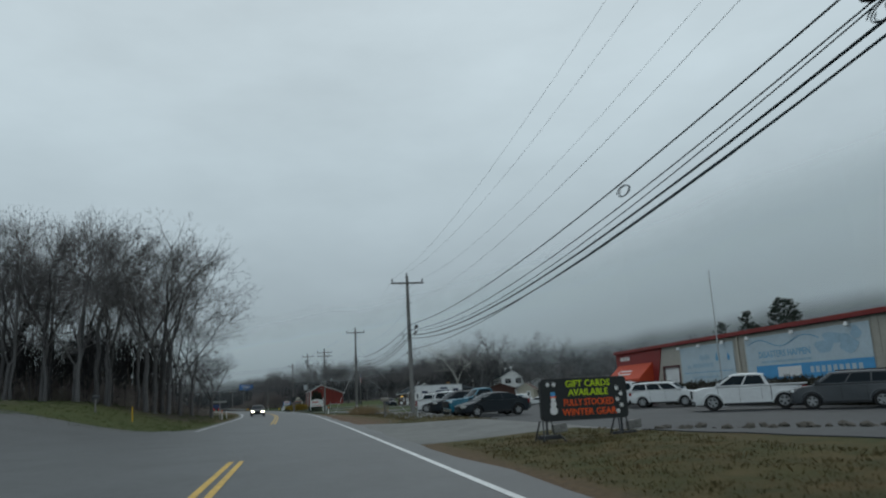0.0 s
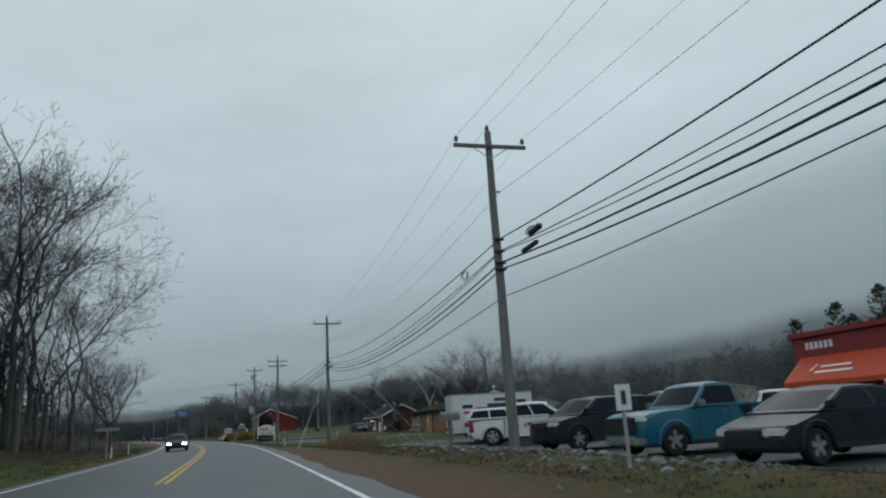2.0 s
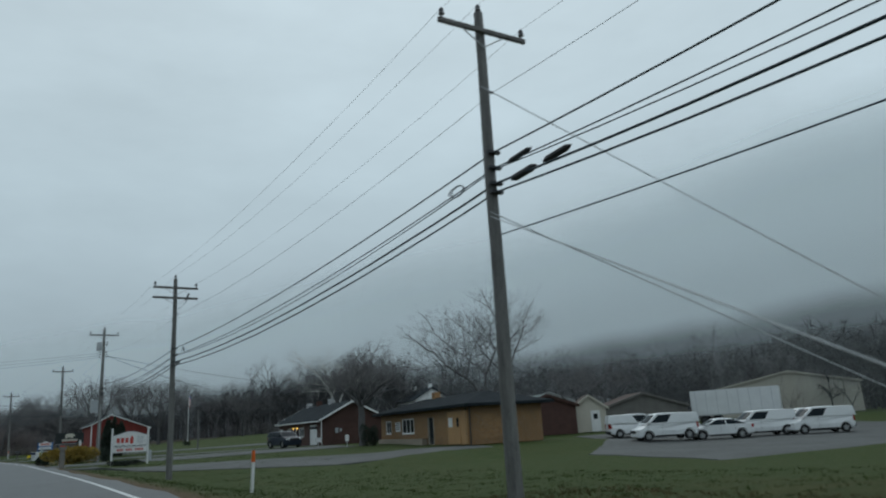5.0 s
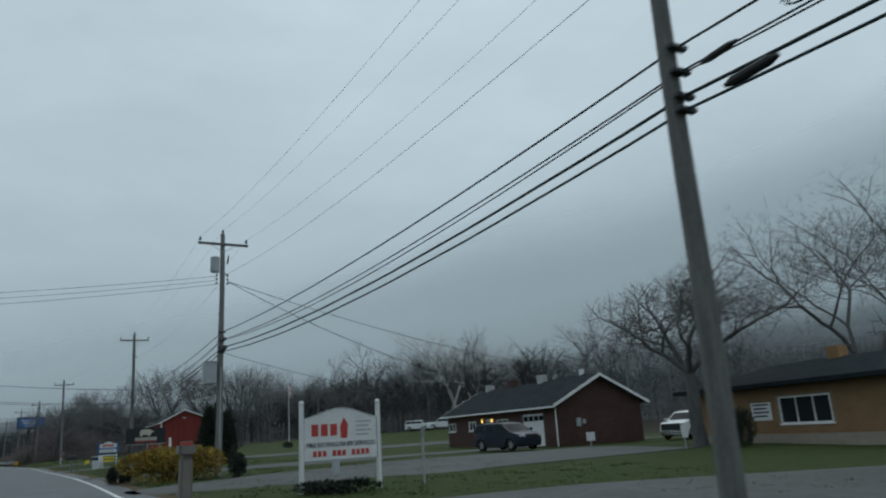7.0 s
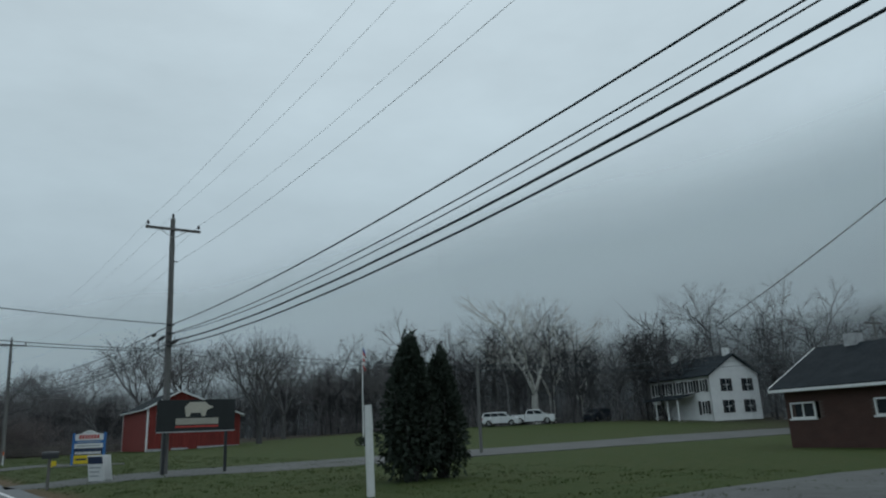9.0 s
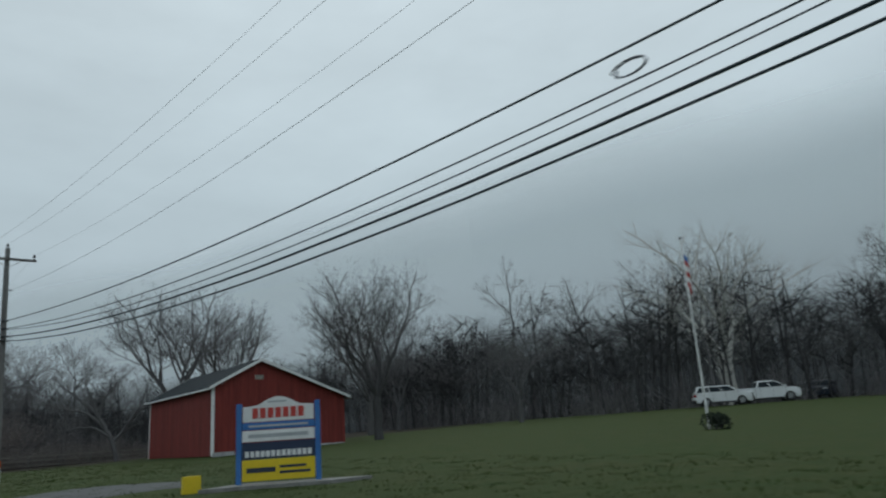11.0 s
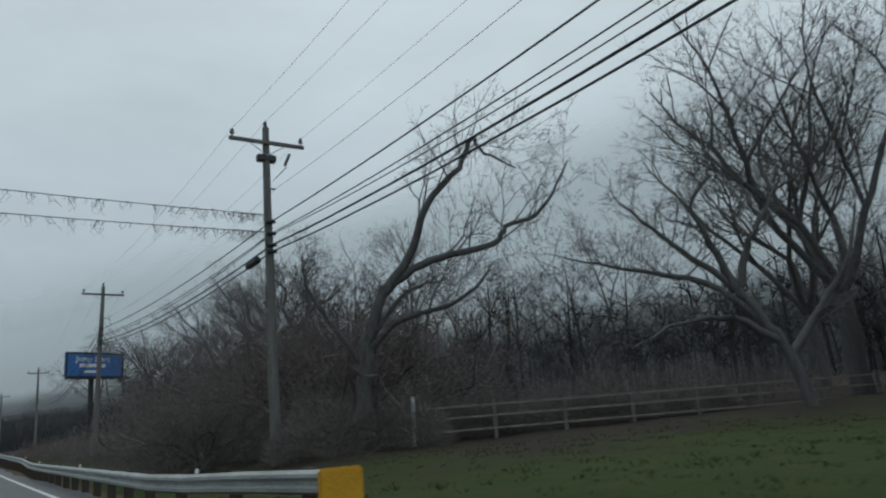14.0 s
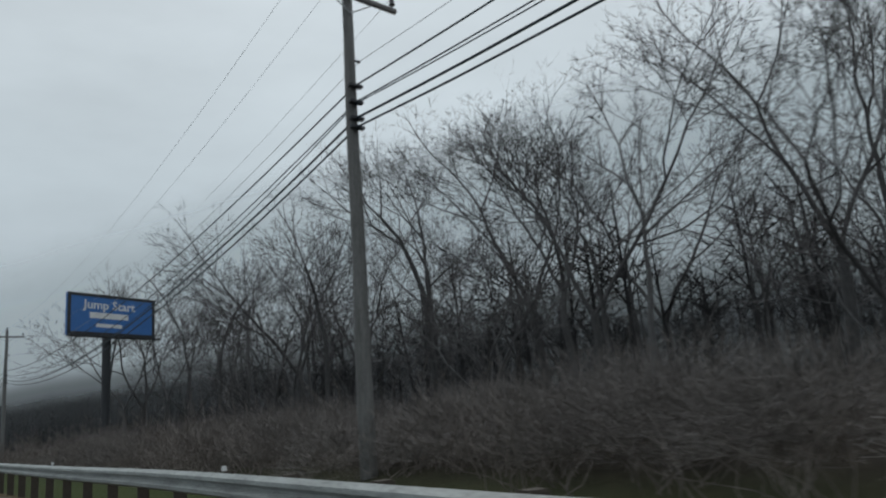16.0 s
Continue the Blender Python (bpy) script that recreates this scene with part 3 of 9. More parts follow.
def utility_pole(k, full=True):
    x, y, top, lean, arms, low = POLES[k]
    labels = {3: "grey wooden utility pole with two crossarms", 4: "grey wooden utility pole with transformer and cabinet"}
    if k == 7:
        labels[k] = "grey wooden utility pole with vines hanging from cables"
    p = base("utility_pole", pose(x, y, land(x, y) - 0.35, 0, lean, road_turn(y)), labels.get(k, "weathered grey wooden utility pole with one crossarm"), "utility pole", "utility poles along the road")
    ground_z = land(x, y) - 0.35
    h = top - ground_z
    verts, faces = [], []
    tube(verts, faces, [Vector((0.012 * math.sin(n * 1.7 + k), 0, h * n / 8)) for n in range(9)], [0.17 - 0.065 * n / 8 for n in range(9)], 12)
    faces.append(tuple(range(8 * 12, 9 * 12)))
    raw("pole", verts, faces, WOOD_POLE, p, smooth=False)
    for arm in range(arms):
        z = h - 0.55 - 0.58 * arm
        part("crossarm", boxed(-1.22, 1.22, -0.19, -0.10, z - 0.06, z + 0.06, bevel=0.012), WOOD_ARM, p)
        for s in (-1, 1):
            part("brace", rod((s * 0.62, -0.145, z - 0.03), (0, -0.13, z - 0.42), 0.016, seg=6), GREY_STEEL, p)
        if arm == 0:
            for s in (-1.12, 1.12):
                ob = insulator(p, s, z + 0.06)
                ob.location.y = -0.145
    insulator(p, 0, h - 0.02)
    part("neutral_bracket", rod((0, 0, h - 2.02), (0.26, 0, h - 2.02), 0.03, seg=8), PORCELAIN, p)
    for z in (low + 0.82, low + 0.45, low + 0.08, low - 0.12):
        part("cable_clamp", boxed(-0.16, 0.16, -0.24, -0.12, z - ground_z - 0.035, z - ground_z + 0.035, bevel=0.01), DARK_STEEL, p)
    part("ground_wire", rod((0.15, 0.02, 0.3), (0.115, 0.02, h - 1.2), 0.008, seg=5), DARK_STEEL, p)
    if k == 4:
        bm = bmesh.new()
        cyl(bm, (-0.36, 0, h - 1.95), (-0.36, 0, h - 1.25), 0.22, seg=16)
        cyl(bm, (-0.36, 0, h - 1.25), (-0.36, 0, h - 1.18), 0.235, 0.17, 16)
        part("transformer", bm, BOX_GREY, p, "grey cylindrical pole transformer")
        part("fuse_holder", rod((0.24, 0, h - 1.5), (0.30, 0, h - 1.05), 0.05, 0.03, 8), PORCELAIN, p)
        for z in (h - 2.1, h - 2.3, h - 2.5):
            part("spool_insulator", rod((-0.26, 0, z - 0.05), (-0.26, 0, z + 0.05), 0.05, seg=8), PORCELAIN, p)
            part("spool_insulator", rod((0.26, 0, z - 0.05), (0.26, 0, z + 0.05), 0.05, seg=8), PORCELAIN, p)
        cab = part("cabinet", boxed(-0.78, -0.20, -0.28, 0.24, 4.15 - ground_z, 5.15 - ground_z, bevel=0.03), BOX_GREY, p, "pale grey equipment cabinet")
        part("lid", boxed(-0.80, -0.18, -0.31, 0.26, 5.13 - ground_z, 5.19 - ground_z, bevel=0.015), BOX_GREY, cab)
        part("conduit", rod((0.0, -0.19, 0.3), (0.0, -0.155, 4.9 - ground_z), 0.03, seg=8), GREY_STEEL, p)
    if k in (3, 7):
        part("switch", rod((0.55, -0.15, h - 1.25), (0.72, -0.15, h - 0.85), 0.05, 0.05, 8), PORCELAIN, p)
        part("drop_wire", rod((0.6, -0.15, h - 1.3), (0.2, 0, h - 1.75), 0.012, seg=5), DARK_STEEL, p)
    if k == 7:
        part("junction", boxed(-0.3, 0.3, -0.12, 0.12, h - 1.15, h - 0.92, bevel=0.03), DARK_STEEL, p)
    return p


for k in range(len(POLES)):
    utility_pole(k)


def hang(points_of, sag, radius, name, label, mat, group, sides=6, first=0, last=None, wobble=0.0):
    """One continuous wire over the poles, hanging between them."""
    verts, faces = [], []
    line = []
    last = len(POLES) - 1 if last is None else last
    for k in range(first, last):
        a, b = points_of(k), points_of(k + 1)
        span = (b - a).length
        s = sag * (span / 36.0) ** 2
        for n in range(24):
            u = n / 24
            p = a.lerp(b, u)
            p.z -= 4 * s * u * (1 - u)
            if wobble:
                p.z += wobble * math.sin(u * 40 + k)
            line.append(p)
    line.append(points_of(last))
    tube(verts, faces, line, [radius] * len(line), sides)
    return tagged(raw(name, verts, faces, mat, smooth=True), label, "wire", group)


WIRES = "wires strung along the utility poles"
for side in (-1.12, 0.0, 1.12):
    hang(lambda k: pole_point(k, -0.145 if side else 0, POLES[k][2] - (0.25 if side else -0.22), side), 0.75, 0.0045, "power_line", "thin bare high-voltage conductor strung between utility poles", BARE_WIRE, WIRES)
hang(lambda k: pole_point(k, 0, POLES[k][2] - 2.0, 0.27), 0.7, 0.0065, "neutral_wire", "thin bare neutral wire on pole brackets", BARE_WIRE, WIRES)
hang(lambda k: pole_point(k, -0.2, POLES[k][5] + 0.82), 0.55, 0.019, "communication_cable", "black communication cable, uppermost on the poles", CABLE, WIRES)
hang(lambda k: pole_point(k, -0.2, POLES[k][5] + 0.45), 0.70, 0.015, "communication_cable", "thin black communication cable on utility poles", CABLE, WIRES)
hang(lambda k: pole_point(k, -0.22, POLES[k][5] + 0.41), 0.85, 0.013, "communication_cable", "thin black communication cable on utility poles", CABLE, WIRES)
hang(lambda k: pole_point(k, -0.2, POLES[k][5] + 0.08), 0.74, 0.026, "communication_cable", "thick lashed black cable bundle on utility poles", CABLE, WIRES, wobble=0.004)
hang(lambda k: pole_point(k, -0.2, POLES[k][5] - 0.12), 0.78, 0.022, "communication_cable", "thick lashed black cable bundle on utility poles", CABLE, WIRES, wobble=0.004)
hang(lambda k: pole_point(k, -0.2, (POLES[0][5] - 0.15, 4.75, 5.2)[k]), 0.55, 0.014, "communication_cable", "thin service cable below the other cables", CABLE, WIRES, first=0, last=2)


def single_wire(a, b, sag, radius, name, label, mat, shag=0):
    verts, faces = [], []
    a, b = Vector(a), Vector(b)
    line = []
    for n in range(25):
        u = n / 24
        p = a.lerp(b, u)
        p.z -= 4 * sag * u * (1 - u)
        line.append(p)
    tube(verts, faces, line, [radius] * len(line), 5)
    rng = random.Random(int(a.y * 10 + sag * 100))
    for _ in range(shag):
        u = rng.random() ** 2.2
        p = line[min(23, int(u * 24))].lerp(line[min(24, int(u * 24) + 1)], rng.random())
        q, bits = p.copy(), [p.copy()]
        for _ in range(4):
            q = q + Vector((rng.uniform(-0.12, 0.12), rng.uniform(-0.12, 0.12), rng.uniform(-0.16, 0.02)))
            bits.append(q.copy())
        tube(verts, faces, bits, [0.008, 0.007, 0.006, 0.005, 0.003], 3)
    return tagged(raw(name, verts, faces, mat), label, "wire", "wires that leave the pole line")


p4, p5, p7 = POLES[4], POLES[5], POLES[7]
for n, z in enumerate((9.35, 9.15, 8.95)):
    single_wire((p4[0] - 0.26, p4[1], z), (p4[0] - 42, p4[1] + 8, z - 0.2), 0.9 + 0.1 * n, 0.012, "service_wire", "thin wire crossing the road from the transformer pole", BARE_WIRE)
single_wire((p4[0] + 0.26, p4[1], 9.1), (25.5, 176, 4.4), 0.9, 0.017, "service_drop", "twisted service drop to the brick house", CABLE)
single_wire((p4[0] + 0.26, p4[1], 9.1), (52, 196, 7.5), 1.4, 0.017, "service_drop", "twisted service drop to a far pole", CABLE)
single_wire((p4[0] + 0.1, p4[1], 5.6), (34, 205, 6.0), 0.9, 0.012, "service_drop", "thin cable to a far pole", CABLE)
for n, z in enumerate((6.5, 5.38, 5.3)):
    single_wire((p5[0], p5[1], z), (p5[0] - 19.5, p5[1] - 4.5 + 0.5 * n, z + (1.6 if n == 0 else 1.4)), 0.35 + 0.05 * n, 0.020 - 0.004 * (n > 0), "crossing_cable", "black cable crossing the road to the pole", CABLE)
for n, z in enumerate((5.35, 5.2)):
    single_wire((p5[0], p5[1], z), (46, 199, z + 0.9 - 0.3 * n), 0.8, 0.013, "service_drop", "thin cable running toward the white house", CABLE)
for n, z in enumerate((7.75, 7.2)):
    single_wire((p7[0], p7[1], z), (p7[0] - 34, p7[1] - 2.5, z + 3.4 - 0.5 * n), 0.6, 0.013, "vine_covered_wire", "thin wire hung with dry vines, crossing the road", TWIG, shag=260)
for s in ((7.6, 102.4, 5.7, 13.5, 95, 0.0), (7.6, 102.4, 8.7, 14.5, 94, 0.0), (7.6, 102.4, 5.6, 4.5, 89.5, 0.0)):
    single_wire(s[:3], (s[3], s[4], land(s[3], s[4]) - 0.05), 0.0, 0.012, "guy_wire", "steel guy wire anchoring the pole", GREY_STEEL)


def closure(k, along, z, size, radius, label="black splice case hanging on the cables"):
    """A splice case clipped to the cable near pole k."""
    a, b = pole_point(k, along, z), pole_point(k, along + size, z - 0.02)
    bm = bmesh.new()
    cyl(bm, a, b, radius, seg=10)
    way = (b - a).normalized()
    cyl(bm, a - way * 0.12, a, radius * 0.4, radius * 0.9, 10)
    cyl(bm, b, b + way * 0.12, radius * 0.9, radius * 0.4, 10)
    ob = link("splice_case", bm, BLACK_PLASTIC)
    return tagged(ob, label, "splice case", "splice cases on the cables")


for k, along, off, size, rad in ((0, 0.6, 0.8, 0.9, 0.10), (0, 1.1, 0.4, 0.7, 0.14), (0, 0.5, 0.05, 0.9, 0.15), (1, -3.2, 0.40, 0.6, 0.09), (1, -2.9, 0.03, 0.9, 0.07), (2, -1.4, 0.42, 0.6, 0.06), (2, -1.5, 0.0, 0.6, 0.08), (2, -2.6, 0.02, 0.6, 0.07), (3, -1.0, 0.42, 0.35, 0.05), (3, -1.5, -0.05, 0.55, 0.07), (4, -0.8, 0.42, 0.6, 0.09), (4, -0.9, 0.0, 0.7, 0.11), (5, -1.2, 0.0, 0.7, 0.075), (5, 0.9, 0.42, 0.6, 0.075), (5, 2.4, 0.74, 0.35, 0.07), (7, 1.0, -0.12, 0.9, 0.11)):
    closure(k, along, POLES[k][5] + off, size, rad)


def slack_loop(k, along, z, radius, label):
    verts, faces = [], []
    c = pole_point(k, along, z)
    other = POLES[k + (1 if along > 0 else -1)] if k else POLES[1]
    span = math.hypot(other[0] - POLES[k][0], other[1] - POLES[k][1])
    u = abs(along) / span
    c.z += (other[5] - POLES[k][5]) * u - 4 * 0.55 * (span / 36.0) ** 2 * u * (1 - u)
    c.x += (other[0] - POLES[k][0]) * u - (c.x - POLES[k][0])
    turn = radians(road_turn(POLES[k][1]))
    ring = []
    for n in range(30):
        a = 2 * math.pi * n / 14
        r = 0.55 * radius * (1 - 0.004 * n)
        u = math.cos(a) * r * 1.5
        ring.append(c + Vector((-math.sin(turn) * u + 0.01 * n * 0.3, math.cos(turn) * u, math.sin(a) * r * 0.6 - r * 0.5)))
    tube(verts, faces, ring, [0.012] * len(ring), 5)
    return tagged(raw("slack_loop", verts, faces, CABLE), label, "cable loop", "slack loops on the cables")


for k, along, off, r in ((1, -2.5, 0.72, 0.4), (1, 3.7, 0.80, 0.45), (0, 9.9, 0.72, 0.4), (5, 9.0, 0.72, 0.35), (5, 6.4, 0.60, 0.3), (3, -2.0, 0.7, 0.3), (4, 0.6, 0.55, 0.3), (5, 4.2, 0.7, 0.28), (0, 1.5, 0.3, 0.5), (2, 1.4, 0.6, 0.4)):
    slack_loop(k, along, POLES[k][5] + off, r, "coiled loop of slack black cable")


# ---------------------------------------------------------------- trees and plants
def sprout(tv, tf, cv, cf, rng, p, w, length, r, level, depth, spread=34, up=0.10, wander=0.10, shrink=0.84, twig=1.0, fuzz=2):
    """One stretch of a bare branch, which then forks into a leading and one or two side branches, down to fine twigs."""
    fine = level >= depth - 1
    if fine:
        side = w.cross(Vector((rng.gauss(0, 1), rng.gauss(0, 1), rng.gauss(0, 1)))).normalized() * 0.009 * twig
        n = len(cv)
        end = p + w * length
        cv.extend((p - side, p + side, end))
        cf.append((n, n + 1, n + 2))
        if level >= depth:
            for _ in range(fuzz):
                q = p.lerp(end, rng.uniform(0.1, 0.9))
                v = (w + Vector((rng.gauss(0, 0.55), rng.gauss(0, 0.55), rng.gauss(0.1, 0.45)))).normalized() * length * rng.uniform(0.4, 0.9)
                n = len(cv)
                cv.extend((q - side * 0.7, q + side * 0.7, q + v))
                cf.append((n, n + 1, n + 2))
            return
        points = [p, end]
    else:
        pieces = 4 if level < 3 else (2 if level < 6 else 1)
        points, radii, q = [p.copy()], [r], p.copy()
        for n in range(pieces):
            w = (w + Vector((rng.gauss(0, wander), rng.gauss(0, wander), up * (1 - max(0, w.z)) + rng.gauss(0, wander * 0.5)))).normalized()
            q = q + w * (length / pieces)
            points.append(q.copy())
            radii.append(max(0.008 * twig, r * (1 - 0.22 * (n + 1) / pieces)))
        if level < 3:
            tube(tv, tf, points, radii, 8 if level == 0 else 6)
        else:
            tube(cv, cf, points, radii, 4 if level < 5 else 3)
        end = q
        if level > 3:
            for _ in range(fuzz):
                k = rng.randrange(len(points) - 1)
                q = points[k].lerp(points[k + 1], rng.random())
                v = (w * 0.6 + Vector((rng.gauss(0, 0.7), rng.gauss(0, 0.7), rng.gauss(0.2, 0.5)))).normalized() * length * rng.uniform(0.3, 0.8)
                side = v.cross(Vector((rng.gauss(0, 1), rng.gauss(0, 1), rng.gauss(0, 1)))).normalized() * 0.008 * twig
                n = len(cv)
                cv.extend((q - side, q + side, q + v))
                cf.append((n, n + 1, n + 2))
    turn = rng.uniform(0, 6.283)
    u = w.cross(Vector((0, 0, 1)) if abs(w.z) < 0.9 else Vector((1, 0, 0))).normalized()
    v = w.cross(u)
    kids = [(rng.uniform(0.15, 0.5), 0.90, 0.76, end), (rng.uniform(0.8, 1.3), 0.80, 0.54, end)]
    if rng.random() < 0.85 and level > 1:
        k = rng.randrange(len(points) - 1)
        kids.append((rng.uniform(0.9, 1.5), 0.74, 0.38, points[k].lerp(points[k + 1], rng.uniform(0.3, 0.9))))
    for n, (tilt, long, thick, at) in enumerate(kids):
        a = turn + n * 2.6 + rng.uniform(-0.5, 0.5)
        t = radians(spread) * tilt
        way = (w * math.cos(t) + (u * math.cos(a) + v * math.sin(a)) * math.sin(t)).normalized()
        sprout(tv, tf, cv, cf, rng, at, way, length * shrink * long * rng.uniform(0.85, 1.18), r * thick, level + 1, depth, spread, up, wander, shrink, twig, fuzz)


def grow(rng, height, trunk=0.25, clear=0.3, depth=9, leaders=1, lean=0.0, spread=34, up=0.10, wander=0.10, shrink=0.86, twig=1.0, fuzz=2):
    """A bare tree of the given height: lists for the trunk with its limbs, and for the crown of branches and twigs."""
    tv, tf, cv, cf = [], [], [], []
    stem = max(0.05, clear) * height
    run = (height - stem) * (1 - shrink * 0.9) / (1 - (shrink * 0.9) ** depth) * 1.15
    points = [Vector((lean * stem * (n / 5) ** 1.5 + 0.03 * stem * rng.gauss(0, 0.4) * (0 < n < 5), 0.03 * stem * rng.gauss(0, 0.4) * (0 < n < 5), -0.3 + (stem + 0.3) * n / 5)) for n in range(6)]
    tube(tv, tf, points, [trunk * (1.35 if n == 0 else 1.1 - 0.05 * n) for n in range(6)], 9)
    first = rng.uniform(0, 6)
    for n in range(leaders):
        a, t = first + n * 6.283 / leaders + rng.uniform(-0.3, 0.3), 0.0 if leaders == 1 else radians(spread) * rng.uniform(0.5, 0.95)
        way = Vector((math.cos(a) * math.sin(t) + lean, math.sin(a) * math.sin(t), math.cos(t))).normalized()
        sprout(tv, tf, cv, cf, rng, points[-1], way, run * rng.uniform(0.9, 1.1), trunk * (0.82 if leaders == 1 else 0.55), 1, depth, spread, up, wander, shrink, twig, fuzz)
    scale = (height - stem) / max(0.1, max(v.z for v in cv) - stem)
    for v in tv + cv:
        if v.z > stem:
            v.z = stem + (v.z - stem) * scale
            side = 0.5 + 0.5 * scale
            v.x, v.y = v.x * side, v.y * side
    return tv, tf, cv, cf


def bare_tree(name, seed, m, label, bark=BARK, twigs=TWIG, group="", **shape):
    tv, tf, cv, cf = grow(random.Random(seed), **shape)
    t = base(name, m, label, "tree", group)
    raw("trunk", tv, tf, bark, t, smooth=True)
    raw("crown", cv, cf, twigs, t)
    return t


def place(x, y, turn=0.0, tilt=0.0, dz=0.0):
    return pose(x, y, land(x, y) + dz, 0, tilt, turn)


def copy_tree(ob, x, y, turn, size, tilt=0.0, dz=0.0, flat=1.0, label="", group=""):
    c = copy_thing(ob, pose(x, y, land(x, y) + dz, 0, tilt, turn))
    c.scale = (size * flat, size * flat, size)
    if label:
        c["label"] = label
    if group:
        c["group"] = group
    return c


def scrub(name, spots, mat, label, seed, group="", height=(0.8, 1.8), stems=14, radius=0.012, kinks=4, fan=0.55, category="brush"):
    """Tangled thin stems growing from many spots, as one mass."""
    rng = random.Random(seed)
    verts, faces = [], []
    for x, y, size in spots:
        z = land(x, y)
        for _ in range(stems):
            h = rng.uniform(*height) * size
            p = Vector((x + rng.gauss(0, 0.35 * size), y + rng.gauss(0, 0.35 * size), z - 0.05))
            w = Vector((rng.gauss(0, fan), rng.gauss(0, fan), 1)).normalized()
            bits = [p.copy()]
            for n in range(kinks):
                w = (w + Vector((rng.gauss(0, 0.3), rng.gauss(0, 0.3), rng.gauss(-0.08, 0.15)))).normalized()
                p = p + w * (h / kinks)
                bits.append(p.copy())
                if n > 0:
                    for _ in range(2):
                        q = p + (w + Vector((rng.gauss(0, 0.6), rng.gauss(0, 0.6), rng.gauss(0.1, 0.4)))).normalized() * h * rng.uniform(0.15, 0.4)
                        verts += [p, p + Vector((radius * 1.4, radius * 0.7, 0)), q]
                        faces.append((len(verts) - 3, len(verts) - 2, len(verts) - 1))
            tube(verts, faces, bits, [radius * (1 - 0.7 * n / kinks) for n in range(kinks + 1)], 3)
    return tagged(raw(name, verts, faces, mat), label, category, group, "stuff")


def limbed_tree(name, seed, m, label, limbs, group="", vines=0, twigs=9, depth=4, spread=40):
    """A tree of a few crooked limbs. limbs: girth at the foot of the limb, then its bends (across, up) in the tree's own plane."""
    rng = random.Random(seed)
    t = base(name, m, label, "tree", group)
    tv, tf, cv, cf = [], [], [], []
    for order, (girth, *bends) in enumerate(limbs):
        deep = 0.0
        corners = []
        for n, (x, z) in enumerate(bends):
            deep += rng.gauss(0, 0.25) * (order > 0 and n > 0)
            corners.append(Vector((x, deep, z)))
        path = []
        for n in range(len(corners) - 1):
            a, b = corners[max(0, n - 1)], corners[min(len(corners) - 1, n + 2)]
            p, q = corners[n], corners[n + 1]
            for k in range(4):
                u = k / 4
                path.append(p * (2 * u**3 - 3 * u**2 + 1) + (q - a) * 0.5 * (u**3 - 2 * u**2 + u) + q * (3 * u**2 - 2 * u**3) + (b - p) * 0.5 * (u**3 - u**2) + Vector((rng.gauss(0, 0.03), rng.gauss(0, 0.03), rng.gauss(0, 0.03))))
        path.append(corners[-1])
        last = len(path) - 1
        ends = 0.6 if order == 0 else 0.16
        tube(tv, tf, path, [girth * (1 - (1 - ends) * n / last) for n in range(last + 1)], 8)
        if order == 0:
            continue
        long = sum((b - a).length for a, b in zip(path, path[1:]))
        for n in range(twigs):
            u = 0.2 + 0.8 * (n + rng.random()) / twigs
            k = min(last - 1, int(u * last))
            p = path[k].lerp(path[k + 1], u * last - k)
            ahead = (path[k + 1] - path[k]).normalized()
            way = (ahead * 0.7 + Vector((rng.gauss(0, 0.6), rng.gauss(0, 0.6), rng.uniform(-0.15, 0.9)))).normalized()
            sprout(tv, tf, cv, cf, rng, p, way, min(1.0, long * rng.uniform(0.07, 0.13)), girth * 0.26 * (1.15 - u), 4, 4 + depth, spread, 0.12, 0.16, 0.84, 1.0, 2)
        for n in range(vines):
            k = rng.randrange(last // 3, last)
            p = path[k].lerp(path[k + 1], rng.random())
            bits = [p + Vector((rng.gauss(0, 0.12), rng.gauss(0, 0.12), 0))]
            for _ in range(5):
                bits.append(bits[-1] + Vector((rng.gauss(0, 0.11), rng.gauss(0, 0.11), -rng.uniform(0.10, 0.34))))
            tube(cv, cf, bits, [0.011, 0.010, 0.009, 0.008, 0.006, 0.004], 3)
    raw("trunk", tv, tf, BARK, t, smooth=True)
    raw("crown", cv, cf, TWIG, t)
    return t


WOOD_LEFT = "bare trees of the wood on the bank"
WOOD_RIGHT = "bare trees of the wood behind the lawns"
WOOD_RAIL = "bare trees of the thicket behind the guardrail"
kinds = [
    bare_tree("bare_tree", 11, place(-19.0, 85), "tall bare deciduous tree on the grassy bank", group=WOOD_LEFT, height=20.5, trunk=0.21, clear=0.42, spread=32, up=0.16, depth=8, fuzz=3, twig=1.5),
    bare_tree("bare_tree", 12, place(-14.2, 88.5), "tall bare forked tree at the wood's edge", group=WOOD_LEFT, height=20.5, trunk=0.24, clear=0.28, leaders=2, spread=34, up=0.16, depth=8, fuzz=3, twig=1.5),
    bare_tree("bare_tree", 13, place(-26.0, 83), "slim tall bare tree of the wood", group=WOOD_LEFT, height=20, trunk=0.16, clear=0.48, spread=29, up=0.18, depth=8, fuzz=2, twig=1.5),
    bare_tree("bare_tree", 14, place(-13.2, 98), "bare tree leaning toward the road", group=WOOD_LEFT, height=16, trunk=0.2, clear=0.25, leaders=2, spread=34, depth=8, fuzz=3, twig=1.5),
    bare_tree("bare_tree", 15, place(-33, 85), "bare many-limbed tree of the wood", group=WOOD_LEFT, height=19.5, trunk=0.2, clear=0.33, leaders=3, spread=32, up=0.16, depth=8, fuzz=2, twig=1.5),
]
